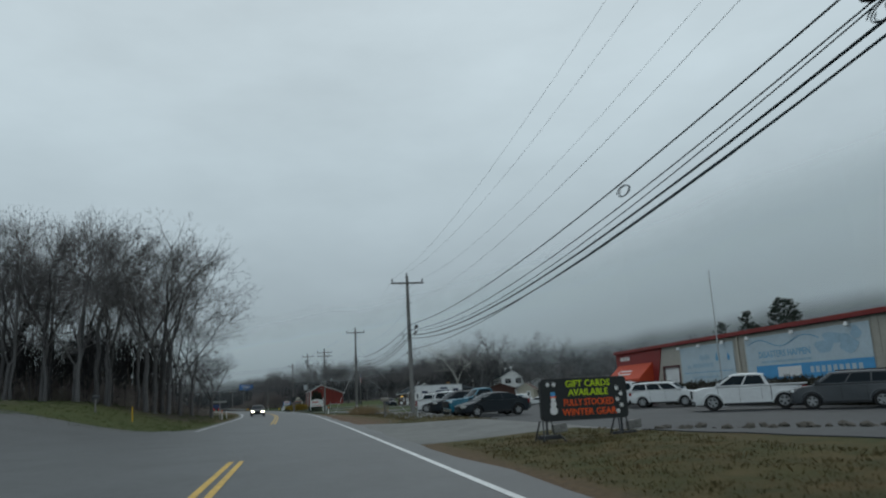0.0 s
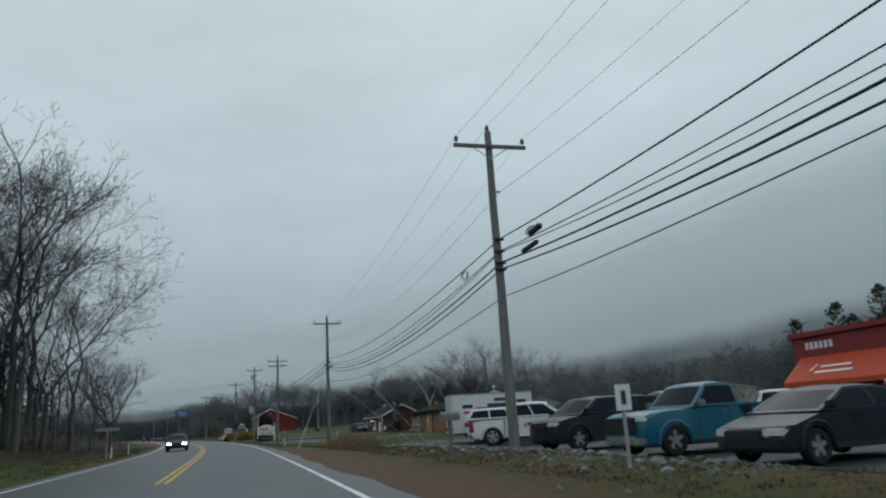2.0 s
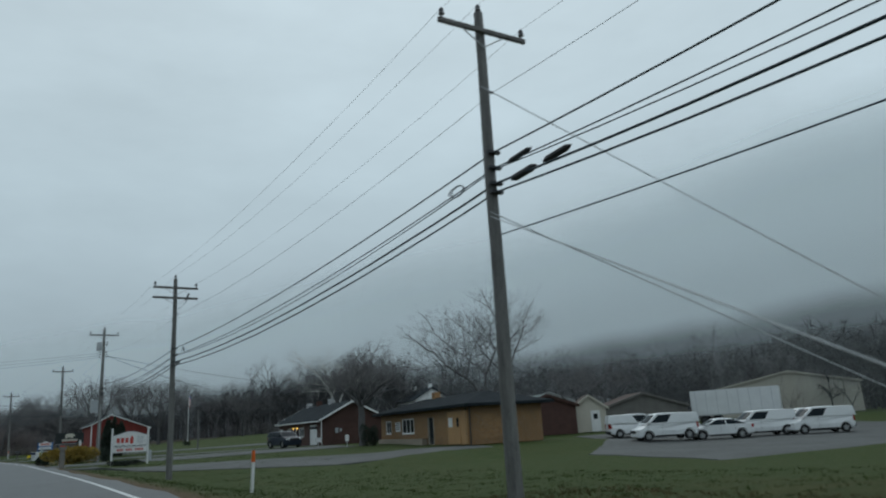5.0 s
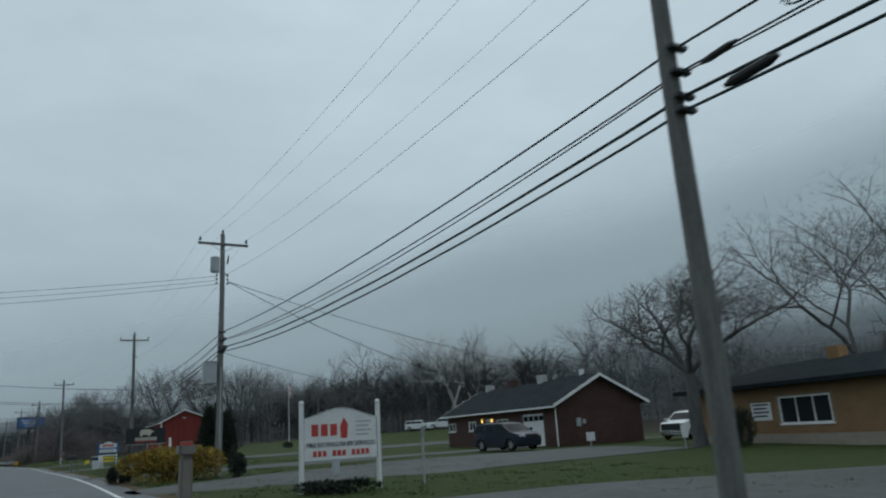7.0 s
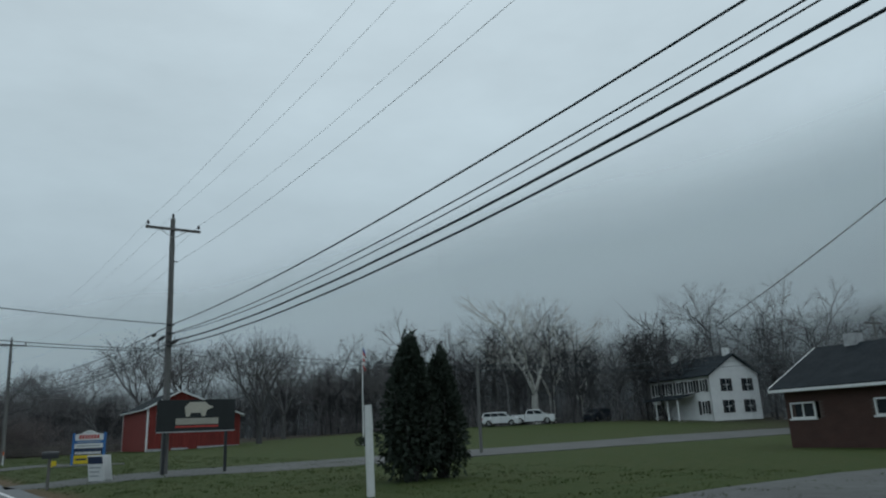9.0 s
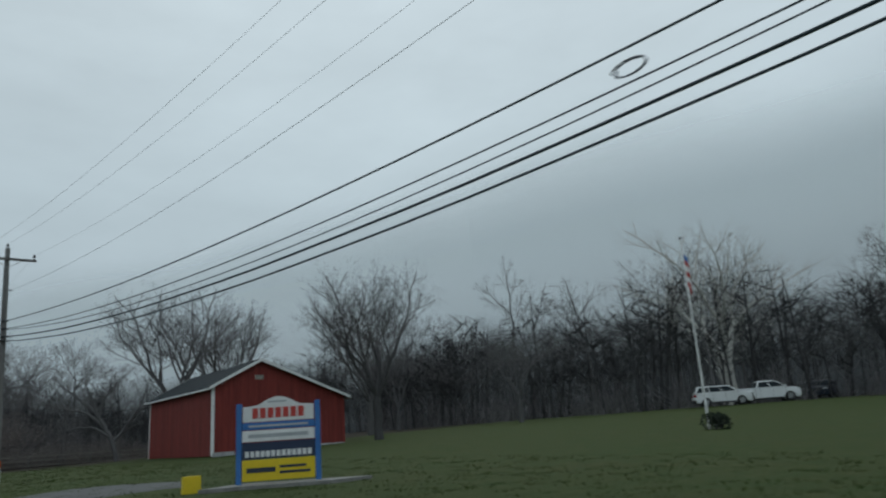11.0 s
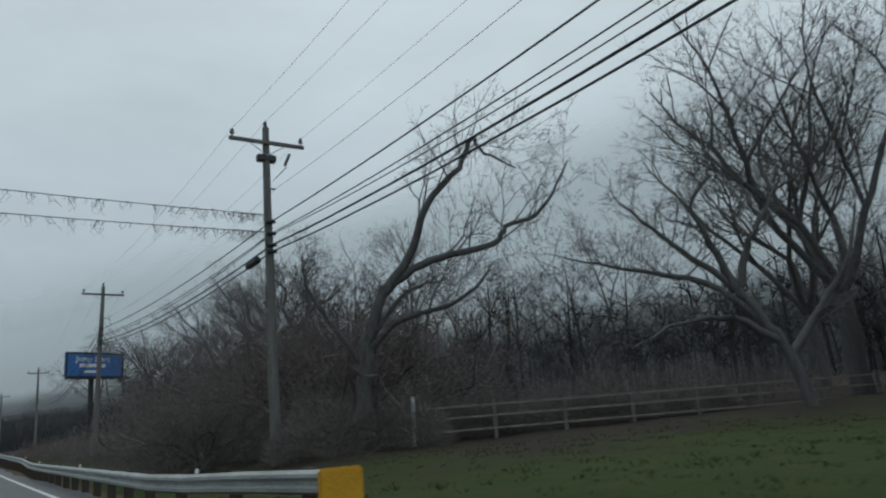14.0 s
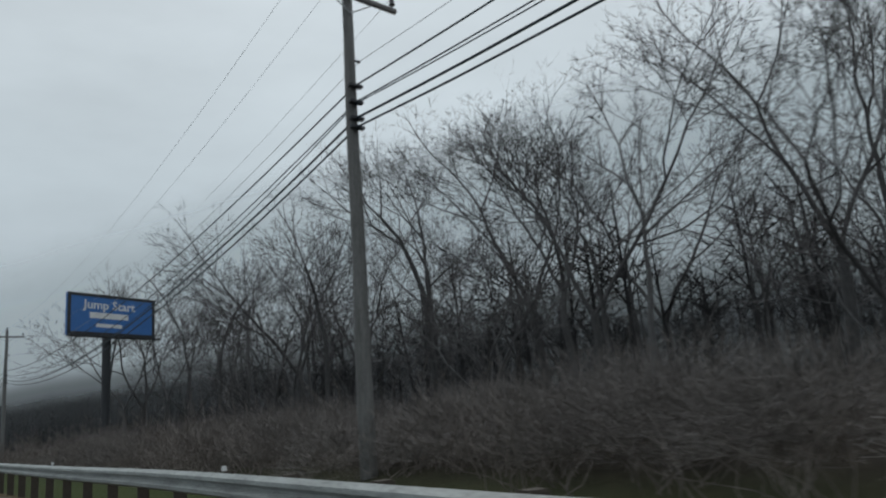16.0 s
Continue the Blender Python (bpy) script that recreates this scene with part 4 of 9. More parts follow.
lawn_kinds = [
    bare_tree("bare_tree", 21, place(13.9, 247.2, 30), "large spreading bare tree beside the red barn", group=WOOD_RIGHT, height=14.6, trunk=0.32, clear=0.22, leaders=5, spread=38, up=0.20, depth=8, fuzz=3),
    bare_tree("bare_tree", 22, place(22.8, 152.9, 10), "spreading bare tree in front of the brick house", group=WOOD_RIGHT, height=10.2, trunk=0.33, clear=0.34, leaders=5, spread=50, up=0.12, wander=0.16, depth=9, fuzz=2),
    bare_tree("bare_tree", 23, place(36.5, 153.4, 80), "wide bare tree behind the brick office", group=WOOD_RIGHT, height=16.4, trunk=0.28, clear=0.18, leaders=4, spread=46, up=0.12, wander=0.14, depth=8, fuzz=3),
]
sycamore = bare_tree("sycamore", 31, place(49.3, 241.5, 40), "white-barked bare sycamore on the far lawn", BARK_PALE, BARK_PALE, height=20, trunk=0.5, clear=0.2, leaders=3, spread=38, depth=8, twig=1.4)
far_kinds = [
    bare_tree("bare_tree", 41, place(30, 272), "slim bare tree of the far wood", group=WOOD_RIGHT, height=14, trunk=0.14, clear=0.35, spread=32, up=0.15, depth=7, twig=1.8, fuzz=3),
    bare_tree("bare_tree", 42, place(22, 276), "bare tree of the far wood", group=WOOD_RIGHT, height=13, trunk=0.16, clear=0.22, leaders=2, spread=38, depth=7, twig=1.8, fuzz=3),
    bare_tree("bare_tree", 43, place(37, 270), "bare bushy tree of the far wood", group=WOOD_RIGHT, height=10.5, trunk=0.13, clear=0.12, leaders=4, spread=42, depth=6, twig=1.6, fuzz=4),
]
rng = random.Random(5)
for n in range(34):  # the wood on the bank
    x = -14.6 - n * 0.92 + rng.uniform(-1, 1)
    y = 84 + rng.uniform(-1.5, 8) + (4 if n < 3 else 0)
    copy_tree(kinds[n % 5], x, y, rng.uniform(0, 360), rng.uniform(0.84, 1.06), rng.uniform(-3, 3))
for n in range(16):
    copy_tree(kinds[n % 5], -15.5 - n * 1.5 + rng.uniform(-0.6, 0.6), 94 + rng.uniform(0, 9), rng.uniform(0, 360), rng.uniform(0.8, 1.0), rng.uniform(-3, 3), label="tall bare tree deep in the wood")
for n in range(26):
    y = rng.uniform(93, 122)
    copy_tree(far_kinds[n % 3], edge(y) - 14 - rng.random() * 26, y, rng.uniform(0, 360), rng.uniform(0.7, 1.0), rng.uniform(-3, 3), label="bare tree deep in the wood")
for x, y, size, kind in ((-13.5, 92.5, 0.92, 1), (-14.4, 100.5, 0.9, 3), (-12.9, 104.5, 0.78, 1), (-15.2, 96.5, 1.0, 4)):  # the wood's corner by the road
    copy_tree(kinds[kind], x, y, 63 * y, size, 2.0)
copy_tree(lawn_kinds[0], -11.9, 115.2, 70, 0.68, flat=1.1, label="rounded bare tree beside the road")
copy_tree(lawn_kinds[0], edge(140) - 17, 141, 10, 0.55, label="small rounded bare tree beside the road")
for n in range(14):
    y = 128 + n * 14 + rng.uniform(-4, 4)
    copy_tree(far_kinds[n % 3], edge(y) - 22 - rng.random() * 30, y, rng.uniform(0, 360), rng.uniform(0.7, 1.1), label="bare tree across the road")

# trees near the barn and behind the lawns
for x, y, size, kind in ((21, 263, 1.0, 0), (3.6, 268.5, 1.18, 0), (10.5, 276, 1.15, 0), (29, 272, 0.75, 0), (31.5, 252, 0.72, 0), (56, 158, 0.6, 2), (47.5, 154, 0.5, 2)):
    copy_tree(lawn_kinds[kind], x, y, rng.uniform(0, 360), size, label="large bare tree rising behind the buildings")
copy_tree(sycamore, 56, 247, 200, 0.85)
copy_tree(sycamore, 70, 258, 100, 0.7)
for n in range(84):  # the long wood behind the lawns
    y = 150 + n * 2.0 + rng.uniform(-2, 2)
    depth = rng.random() ** 1.4 * 34
    front = 82 - 26 * step(205, 250, y)
    copy_tree(far_kinds[n % 3], edge(y) + front + depth, y, rng.uniform(0, 360), (rng.uniform(0.55, 0.95) + 0.006 * depth) * (1 + 0.4 * step(195, 225, y)), rng.uniform(-3, 3))
for n in range(18):  # trees behind the shop, vans and office
    y = 78 + n * 4.8
    copy_tree(far_kinds[n % 3], 88 + rng.random() * 45 - 0.18 * max(0, y - 100), y, rng.uniform(0, 360), rng.uniform(0.5, 0.85), label="bare tree at the foot of the hill")


def far_wood(name, spots, mat, label, seed, tall=9.0, twigs=90, thick=0.05):
    """A mass of bare trees too far off to tell apart: thin trunks with limbs and many fine twigs in rounded crowns."""
    rng = random.Random(seed)
    verts, faces = [], []

    def sliver(p, q, w):
        side = (q - p).cross(Vector((rng.gauss(0, 1), rng.gauss(0, 1), rng.gauss(0, 1)))).normalized() * w
        n = len(verts)
        verts.extend((p - side, p + side, q))
        faces.append((n, n + 1, n + 2))

    for x, y, size in spots:
        h = tall * size
        foot = Vector((x, y, land(x, y) - 0.2))
        top = foot + Vector((rng.gauss(0, 0.06) * h, rng.gauss(0, 0.06) * h, h))
        tube(verts, faces, [foot, foot.lerp(top, 0.5), top], [0.015 * h, 0.010 * h, 0.02], 3)
        wide = h * rng.uniform(0.22, 0.36)
        for _ in range(9):
            u = rng.uniform(0.25, 0.85)
            b = foot.lerp(top, u)
            a = rng.uniform(0, 6.28)
            r = wide * (1 - (u - 0.55) ** 2 * 2.2) * rng.uniform(0.6, 1.0)
            tip = b + Vector((math.cos(a) * r, math.sin(a) * r, h * rng.uniform(0.08, 0.28)))
            sliver(b, tip, thick * 1.6)
            for _ in range(twigs // 9):
                q = b.lerp(tip, rng.uniform(0.2, 1.0))
                sliver(q, q + Vector((rng.gauss(0, 0.10), rng.gauss(0, 0.10), rng.gauss(0.06, 0.07))) * h, thick)
    return tagged(raw(name, verts, faces, mat), label, "wood", kind="stuff")


FAR_TWIG = material("far_wood_twigs", (0.056, 0.056, 0.058), rough=1.0, scale=0.04, var=0.45, spec=0.0)
spots = [(edge(y) + 80 - 26 * step(205, 250, y) + rng.random() * 40, y, rng.uniform(0.55, 1.0)) for y in [rng.uniform(146, 330) for _ in range(420)]]
spots = [(x, y, size * (1 + 0.45 * step(195, 225, y))) for x, y, size in spots]
far_wood("far_wood", spots, FAR_TWIG, "dense grey winter wood behind the lawns", 66, 9.5)
spots = [(92 + rng.random() * 60 - 0.18 * max(0, y - 100), y, rng.uniform(0.55, 0.95) * (1.45 - 0.15 * step(120, 160, y))) for y in [rng.uniform(40, 185) for _ in range(620)]]
far_wood("far_wood", spots, FAR_TWIG, "grey winter wood at the foot of the hill", 67, 9.5, thick=0.06)
spots = [(-15.5 - rng.random() * 34, 88 + rng.random() * 22, rng.uniform(0.5, 1.1)) for _ in range(330)] + [(edge(y) - 24 - rng.random() * 40, y, rng.uniform(0.5, 1.0)) for y in [rng.uniform(120, 330) for _ in range(150)]]
far_wood("far_wood", spots, FAR_TWIG, "tangled young growth inside the wood on the bank", 68, 8.5, thick=0.026)
spots = [(edge(y) + 18 + rng.random() * 34, y, rng.uniform(0.5, 1.0)) for y in [rng.uniform(280, 350) for _ in range(170)]]
far_wood("far_wood", spots, FAR_TWIG, "grey winter wood behind the thicket", 69, 9.0, thick=0.025)


def bramble(name, domes, mat, label, seed, twigs=1700):
    """Rounded mounds of fine arching stems."""
    rng = random.Random(seed)
    verts, faces = [], []
    for x, y, r, h in domes:
        z = land(x, y)
        for _ in range(int(twigs * r)):
            d = Vector((rng.gauss(0, 1), rng.gauss(0, 1), abs(rng.gauss(0, 1)))).normalized()
            f = rng.uniform(0.35, 1.0) ** 0.6
            p = Vector((x + d.x * r * f, y + d.y * r * f, z + d.z * h * f))
            w = (Vector((d.x, d.y, d.z * 0.7 + 0.2)) + Vector((rng.gauss(0, 0.6), rng.gauss(0, 0.6), rng.gauss(0, 0.5)))).normalized() * rng.uniform(0.15, 0.5)
            side = w.cross(Vector((rng.gauss(0, 1), rng.gauss(0, 1), rng.gauss(0, 1)))).normalized() * 0.0055
            n = len(verts)
            verts.extend((p - side, p + side, p + w))
            faces.append((n, n + 1, n + 2))
    return tagged(raw(name, verts, faces, mat), label, "brush", kind="stuff")


domes = []
for n in range(46):
    y = 272 + n * 1.25 + rng.uniform(-0.6, 0.6)
    d = 4.9 + rng.random() * 6.5
    domes.append((edge(y) + d, y, rng.uniform(1.2, 2.2), rng.uniform(1.6, 3.0) if y < 284 else rng.uniform(0.9, 1.6)))
for n in range(16):
    domes.append((-15.5 + n * 1.15 + rng.uniform(-0.4, 0.4), 274.5 - 0.25 * n + rng.uniform(-0.8, 1.5), rng.uniform(1.0, 1.7), rng.uniform(1.2, 2.2)))
for n in range(26):
    domes.append((-17.2 + n * 0.62 + rng.uniform(-0.3, 0.3), (270.6 if n < 7 else 273.4) - 0.12 * n + rng.uniform(-0.5, 0.5), rng.uniform(0.7, 1.2), rng.uniform(0.9, 1.9) * (1.0 if n < 12 else 0.7)))
for n in range(9):
    y = 274 + n * 1.3
    domes.append((edge(y) + rng.uniform(3.6, 5.6), y, rng.uniform(1.3, 1.9), rng.uniform(2.2, 3.3)))
bramble("bramble_thicket", domes, material("bramble_stems", (0.185, 0.168, 0.158), rough=0.95, scale=0.4, var=0.4), "rounded mounds of tangled brown bramble stems", 70)

# the thicket behind the guardrail
for n in range(38):
    y = 272 + n * 1.65 + rng.uniform(-1, 1)
    near = 7.5 if y < 285 else 11.0
    grown = 0.55 if y < 286 else 0.95
    copy_tree(far_kinds[n % 3], edge(y) + near + rng.random() ** 1.2 * 16, y, rng.uniform(0, 360), grown * rng.uniform(0.6, 0.85) , rng.uniform(-8, 8), label="bare tree tangled in the thicket", group=WOOD_RAIL)
bush_tree = bare_tree("thicket_tree", 44, place(-9.0, 279.0), "low bushy tree tangled with brown vines", BARK, material("vine_twigs", (0.175, 0.152, 0.145), rough=0.95, scale=0.5, var=0.4, random_tint=0.2), WOOD_RAIL, height=5.6, trunk=0.11, clear=0.06, leaders=6, spread=46, up=0.05, wander=0.2, depth=6, fuzz=4)
for n in range(22):
    y = 273 + n * 0.62 + rng.uniform(-0.6, 0.6)
    copy_tree(bush_tree, edge(y) + 8.0 + rng.random() * 6, y, rng.uniform(0, 360), rng.uniform(0.7, 1.15), rng.uniform(-8, 8))
for n in range(7):
    y = 275 + n * 1.5
    copy_tree(bush_tree, edge(y) + rng.uniform(4.2, 6.2), y, rng.uniform(0, 360), rng.uniform(0.55, 0.75), rng.uniform(-6, 6))
for n in range(12):
    y = 294 + n * 3.4 + rng.uniform(-1, 1)
    copy_tree(kinds[n % 5], edge(y) + 13 + rng.random() * 14, y, rng.uniform(0, 360), rng.uniform(0.62, 0.85), rng.uniform(-4, 4), label="tall bare tree of the wood behind the thicket", group=WOOD_RAIL)
for n in range(13):
    copy_tree(far_kinds[n % 2], -26.5 + n * 1.55 + rng.uniform(-0.5, 0.5), 347 + rng.uniform(-5, 5), rng.uniform(0, 360), rng.uniform(0.85, 1.15), rng.uniform(-4, 4), label="slim bare tree beside the billboard", group=WOOD_RAIL)
for n in range(16):
    y = 290 + n * 4.4
    copy_tree(far_kinds[n % 3], edge(y) + 15 + rng.random() * 26, y, rng.uniform(0, 360), rng.uniform(0.8, 1.15), rng.uniform(-5, 5), label="bare tree of the wood behind the thicket", group=WOOD_RAIL)


limbed_tree("leaning_tree", 51, pose(-15.2, 271.0, land(-15.2, 271.0) - 0.1, 0, 0, -23), "bare leaning tree with crooked limbs hung with vines", (
    (0.27, (0, -0.2), (0.3, 1.6), (0.4, 3.0), (0.75, 4.1), (1.1, 5.1)),
    (0.16, (1.0, 4.9), (2.0, 6.0), (2.6, 7.5), (3.8, 8.9), (4.3, 9.9), (4.7, 9.4), (5.6, 8.5)),
    (0.155, (1.0, 4.8), (2.0, 5.6), (3.3, 6.0), (4.75, 6.3), (5.2, 6.8), (6.2, 7.2), (6.9, 8.0), (7.5, 9.0)),
    (0.12, (0.4, 3.0), (1.4, 3.9), (2.9, 4.2), (4.0, 4.7), (4.6, 5.4)),
    (0.10, (0.6, 3.6), (1.8, 4.9), (3.0, 5.1)),
    (0.10, (0.35, 2.6), (-0.6, 4.0), (-1.3, 5.2), (-1.5, 6.3))), WOOD_RAIL, vines=26, twigs=12)
limbed_tree("crooked_tree", 52, pose(-1.8, 266.0, land(-1.8, 266) - 0.1, 0, 0, -26), "wide low tree with arching bare limbs on the lawn's edge", (
    (0.23, (0, -0.2), (-0.5, 1.7), (-1.2, 3.0), (-1.8, 4.1)),
    (0.13, (-1.1, 2.8), (-2.8, 4.3), (-4.4, 4.7), (-5.8, 5.0), (-7.3, 5.4)),
    (0.14, (-0.7, 2.2), (-2.2, 3.0), (-4.0, 2.9), (-5.6, 2.3)),
    (0.15, (-1.8, 4.0), (-2.4, 5.6), (-2.9, 6.8), (-2.2, 7.8)),
    (0.15, (-1.7, 4.0), (-1.2, 5.5), (-0.4, 6.6), (0.4, 7.8)),
    (0.13, (-1.8, 4.0), (-3.4, 5.5), (-4.6, 6.5), (-5.4, 7.4)),
    (0.16, (-0.5, 1.7), (0.8, 3.2), (1.8, 4.8), (2.4, 6.5))), WOOD_RAIL, twigs=12)
limbed_tree("gnarled_tree", 53, pose(-15.5, 287.0, land(-15.5, 287.0), 0, 0, -24), "gnarled bare tree with crooked spreading limbs above the thicket", (
    (0.17, (0, -0.2), (0.4, 2.5), (0.6, 4.4), (0.1, 5.9)),
    (0.11, (0.1, 5.7), (-0.7, 6.3), (-0.9, 7.2), (-1.8, 7.6), (-2.3, 8.4)),
    (0.09, (0.1, 5.8), (0.5, 6.8), (0.2, 7.7), (0.7, 8.6)),
    (0.09, (0.4, 5.2), (1.3, 6.0), (1.8, 6.9), (2.6, 7.2)),
    (0.08, (0.5, 4.6), (-0.8, 5.2), (-1.9, 5.3), (-2.7, 6.0))), WOOD_RAIL, twigs=11, spread=46)
limbed_tree("gnarled_tree", 54, pose(-14.6, 283.6, land(-14.6, 283.6), 0, 0, -24), "crooked bare tree standing in the thicket", (
    (0.20, (0, -0.2), (0.1, 2.2), (-0.1, 4.0), (0.2, 5.6)),
    (0.13, (0.2, 5.4), (1.0, 6.5), (1.8, 6.9), (2.6, 7.8)),
    (0.10, (0.1, 5.4), (-0.5, 6.4), (-0.4, 7.4), (-1.1, 8.2)),
    (0.10, (0.2, 5.3), (0.7, 6.4), (0.7, 7.6), (1.3, 8.4)),
    (0.09, (0, 4.2), (-1.2, 5.0), (-2.2, 5.4), (-2.8, 6.3)),
    (0.09, (0, 3.9), (1.2, 4.6), (2.4, 4.8), (3.3, 5.4))), WOOD_RAIL, twigs=11, spread=46)
snag = base("snag", place(-13.6, 277.5), "broken dead tree trunk wrapped in vines", "tree", WOOD_RAIL)
sv, sf = [], []
tube(sv, sf, [Vector((0.05 * math.sin(n), 0.04 * math.cos(2 * n), 0.46 * n - 0.2)) for n in range(10)], [0.34 - 0.012 * n for n in range(10)], 9)
sf.append(tuple(range(81, 90)))
raw("trunk", sv, sf, BARK, snag)

# undergrowth
spots = []
for n in range(300):
    y = rng.uniform(268.5, 345)
    d = 4.6 + rng.random() ** 1.6 * (14 if y > 280 else 24)
    if edge(y) + d < -15.5 or y > 272.4 - 0.21 * (edge(y) + d + 13):
        spots.append((edge(y) + d, y, rng.uniform(0.9, 1.8) if y < 286 else rng.uniform(0.6, 1.1)))
scrub("thicket", spots, BRUSH, "dense brown winter undergrowth behind the guardrail", 61, height=(0.8, 2.1), stems=22, radius=0.009, kinks=4, fan=0.5)
spots = [(edge(y) + 14 + rng.random() * 22, y, rng.uniform(1.0, 2.2)) for y in np.linspace(276, 345, 110)]
scrub("thicket", spots, TWIG, "grey-brown winter undergrowth deep in the wood", 62, height=(1.2, 2.6), stems=16, radius=0.018, fan=0.5)
spots = [(-14.5 - rng.random() * 34, 86 + rng.random() * 16, rng.uniform(1.0, 2.2)) for _ in range(230)] + [(edge(y) - 13.5 - rng.random() * 8, y, rng.uniform(0.6, 1.2)) for y in np.linspace(96, 165, 70)]
scrub("undergrowth", spots, BRUSH, "brown winter undergrowth below the wood on the bank", 63, height=(1.0, 2.0), stems=16, radius=0.018)
spots = [(edge(y) + 80 - 26 * step(205, 250, y) + rng.random() * 22, y, rng.uniform(1.2, 2.6)) for y in np.linspace(150, 300, 260)]
scrub("undergrowth", spots, TWIG, "grey winter undergrowth at the edge of the far wood", 64, height=(1.2, 2.6), stems=15, radius=0.028, fan=0.5)
spots = [(7.6 + rng.gauss(0, 0.9), 82.5 + rng.gauss(0, 1.6), 0.8) for _ in range(26)]
scrub("dry_weeds", spots, material("straw_weeds", (0.22, 0.155, 0.085), rough=0.95, scale=2), "clump of tall dry straw-coloured weeds beside the verge", 65, height=(0.5, 1.2), stems=22, radius=0.012, fan=0.25, category="weeds")


def tufts(name, spots, mat, label, seed, high=(0.025, 0.08), blades=9):
    rng = random.Random(seed)
    verts, faces = [], []
    for x, y, s in spots:
        z = land(x, y)
        for _ in range(blades):
            px, py = x + rng.gauss(0, 0.10 * s), y + rng.gauss(0, 0.10 * s)
            h = rng.uniform(*high) * s
            a = rng.uniform(0, 6.28)
            w = 0.012 * s
            n = len(verts)
            verts += [(px - w * math.cos(a), py - w * math.sin(a), z - 0.01), (px + w * math.cos(a), py + w * math.sin(a), z - 0.01), (px + rng.gauss(0, 0.5) * h, py + rng.gauss(0, 0.5) * h, z + h)]
            faces.append((n, n + 1, n + 2))
    return tagged(raw(name, verts, faces, mat), label, "grass", kind="stuff")


STRAW_BLADE = material("straw_blades", (0.12, 0.082, 0.038), rough=0.95, scale=0.6, colour2=(0.06, 0.062, 0.022))
GREEN_BLADE = material("green_blades", (0.036, 0.068, 0.012), rough=0.95, scale=0.5, colour2=(0.058, 0.068, 0.020))


def on_lawn(x, y):
    return not (28 < y < 50 and x < np.interp(y, [39.2, 40.5, 44.3, 50], [13, 9.6, 7.1, 5.2]))


spots = [(edge(y) + (3.4 if y > 48 else 1.6) + rng.random() ** 1.1 * 7, y, rng.uniform(0.8, 1.7)) for y in [rng.uniform(8, 104) for _ in range(7500)]]
tufts("straw_grass", [s for s in spots if on_lawn(s[0], s[1]) and s[0] < 10.5], STRAW_BLADE, "straw-coloured winter grass on the verge", 71, (0.015, 0.05))
spots = [(edge(y) + 1.3 + rng.random() ** 1.1 * 15, y, rng.uniform(0.8, 1.6)) for y in [rng.uniform(98, 268) for _ in range(7500)]]
tufts("lawn_grass", spots, GREEN_BLADE, "short green winter lawn grass", 72, (0.02, 0.055))
spots = [(edge(y) - 9.4 - rng.random() * 14, y, rng.uniform(0.8, 1.8)) for y in [rng.uniform(54, 150) for _ in range(3200)]]
tufts("bank_grass", spots, GREEN_BLADE, "green grass on the bank across the road", 73, (0.03, 0.09))


def conifer(m, height, width, label, group="", seed=1, mat=CONIFER, bare=0.12):
    """Tiers of drooping boughs with many small sprays round a straight trunk."""
    rng = random.Random(seed)
    t = base("conifer", m, label, "tree", group)
    part("trunk", rod((0, 0, -0.3), (0, 0, height * 0.96), 0.018 * height, 0.02, 7), BARK, t)
    verts, faces = [], []
    tiers = int(height * 2.3)
    for n in range(tiers):
        u = min(0.99, bare + (1 - bare) * (n + rng.uniform(-0.9, 0.9)) / tiers)
        reach = width * (1 - u) ** 0.8 * rng.uniform(0.75, 1.1) + 0.15
        for k in range(4):
            a = k * 1.05 + n * 1.3 + rng.uniform(-0.3, 0.3)
            out = Vector((math.cos(a), math.sin(a), 0))
            tip = reach * rng.uniform(0.45, 1.15)
            climb = rng.uniform(0.1, 1.0)
            lag = rng.uniform(-0.4, 0.4)
            for s in range(9):
                r = tip * (s + 1) / 9
                p = Vector((0, 0, u * height)) + out * r + Vector((0, 0, lag + climb * r * 0.5 + 0.12 * r * r / max(tip, 0.2)))
                for _ in range(1 + s // 2):
                    d = Vector((rng.gauss(0, 0.6), rng.gauss(0, 0.6), rng.gauss(0.15, 0.5))) + out * 0.5
                    size = rng.uniform(0.26, 0.5) * (0.5 + 0.05 * height)
                    side = d.cross(Vector((rng.gauss(0, 1), rng.gauss(0, 1), 1))).normalized() * size * 0.13
                    i = len(verts)
                    verts += [p - side, p + side, p + d.normalized() * size]
                    faces.append((i, i + 1, i + 2))
    raw("crown", verts, faces, mat, t)
    return t


PINES = "dark pines behind the shop"
pine = conifer(place(70.7, 111.3), 13.4, 5.8, "tall dark green pine behind the shop", PINES, 81)
copy_tree(pine, 74.5, 108, 40, 1.12)
copy_tree(pine, 70.4, 118, 90, 0.92)
copy_tree(pine, 66, 104, 200, 0.8)
copy_tree(pine, 80, 112, 20, 1.0)
copy_tree(pine, 63.5, 98, 75, 0.72)
copy_tree(pine, 67, 95.5, 130, 0.95)
copy_tree(pine, 62.5, 92.5, 10, 0.85)


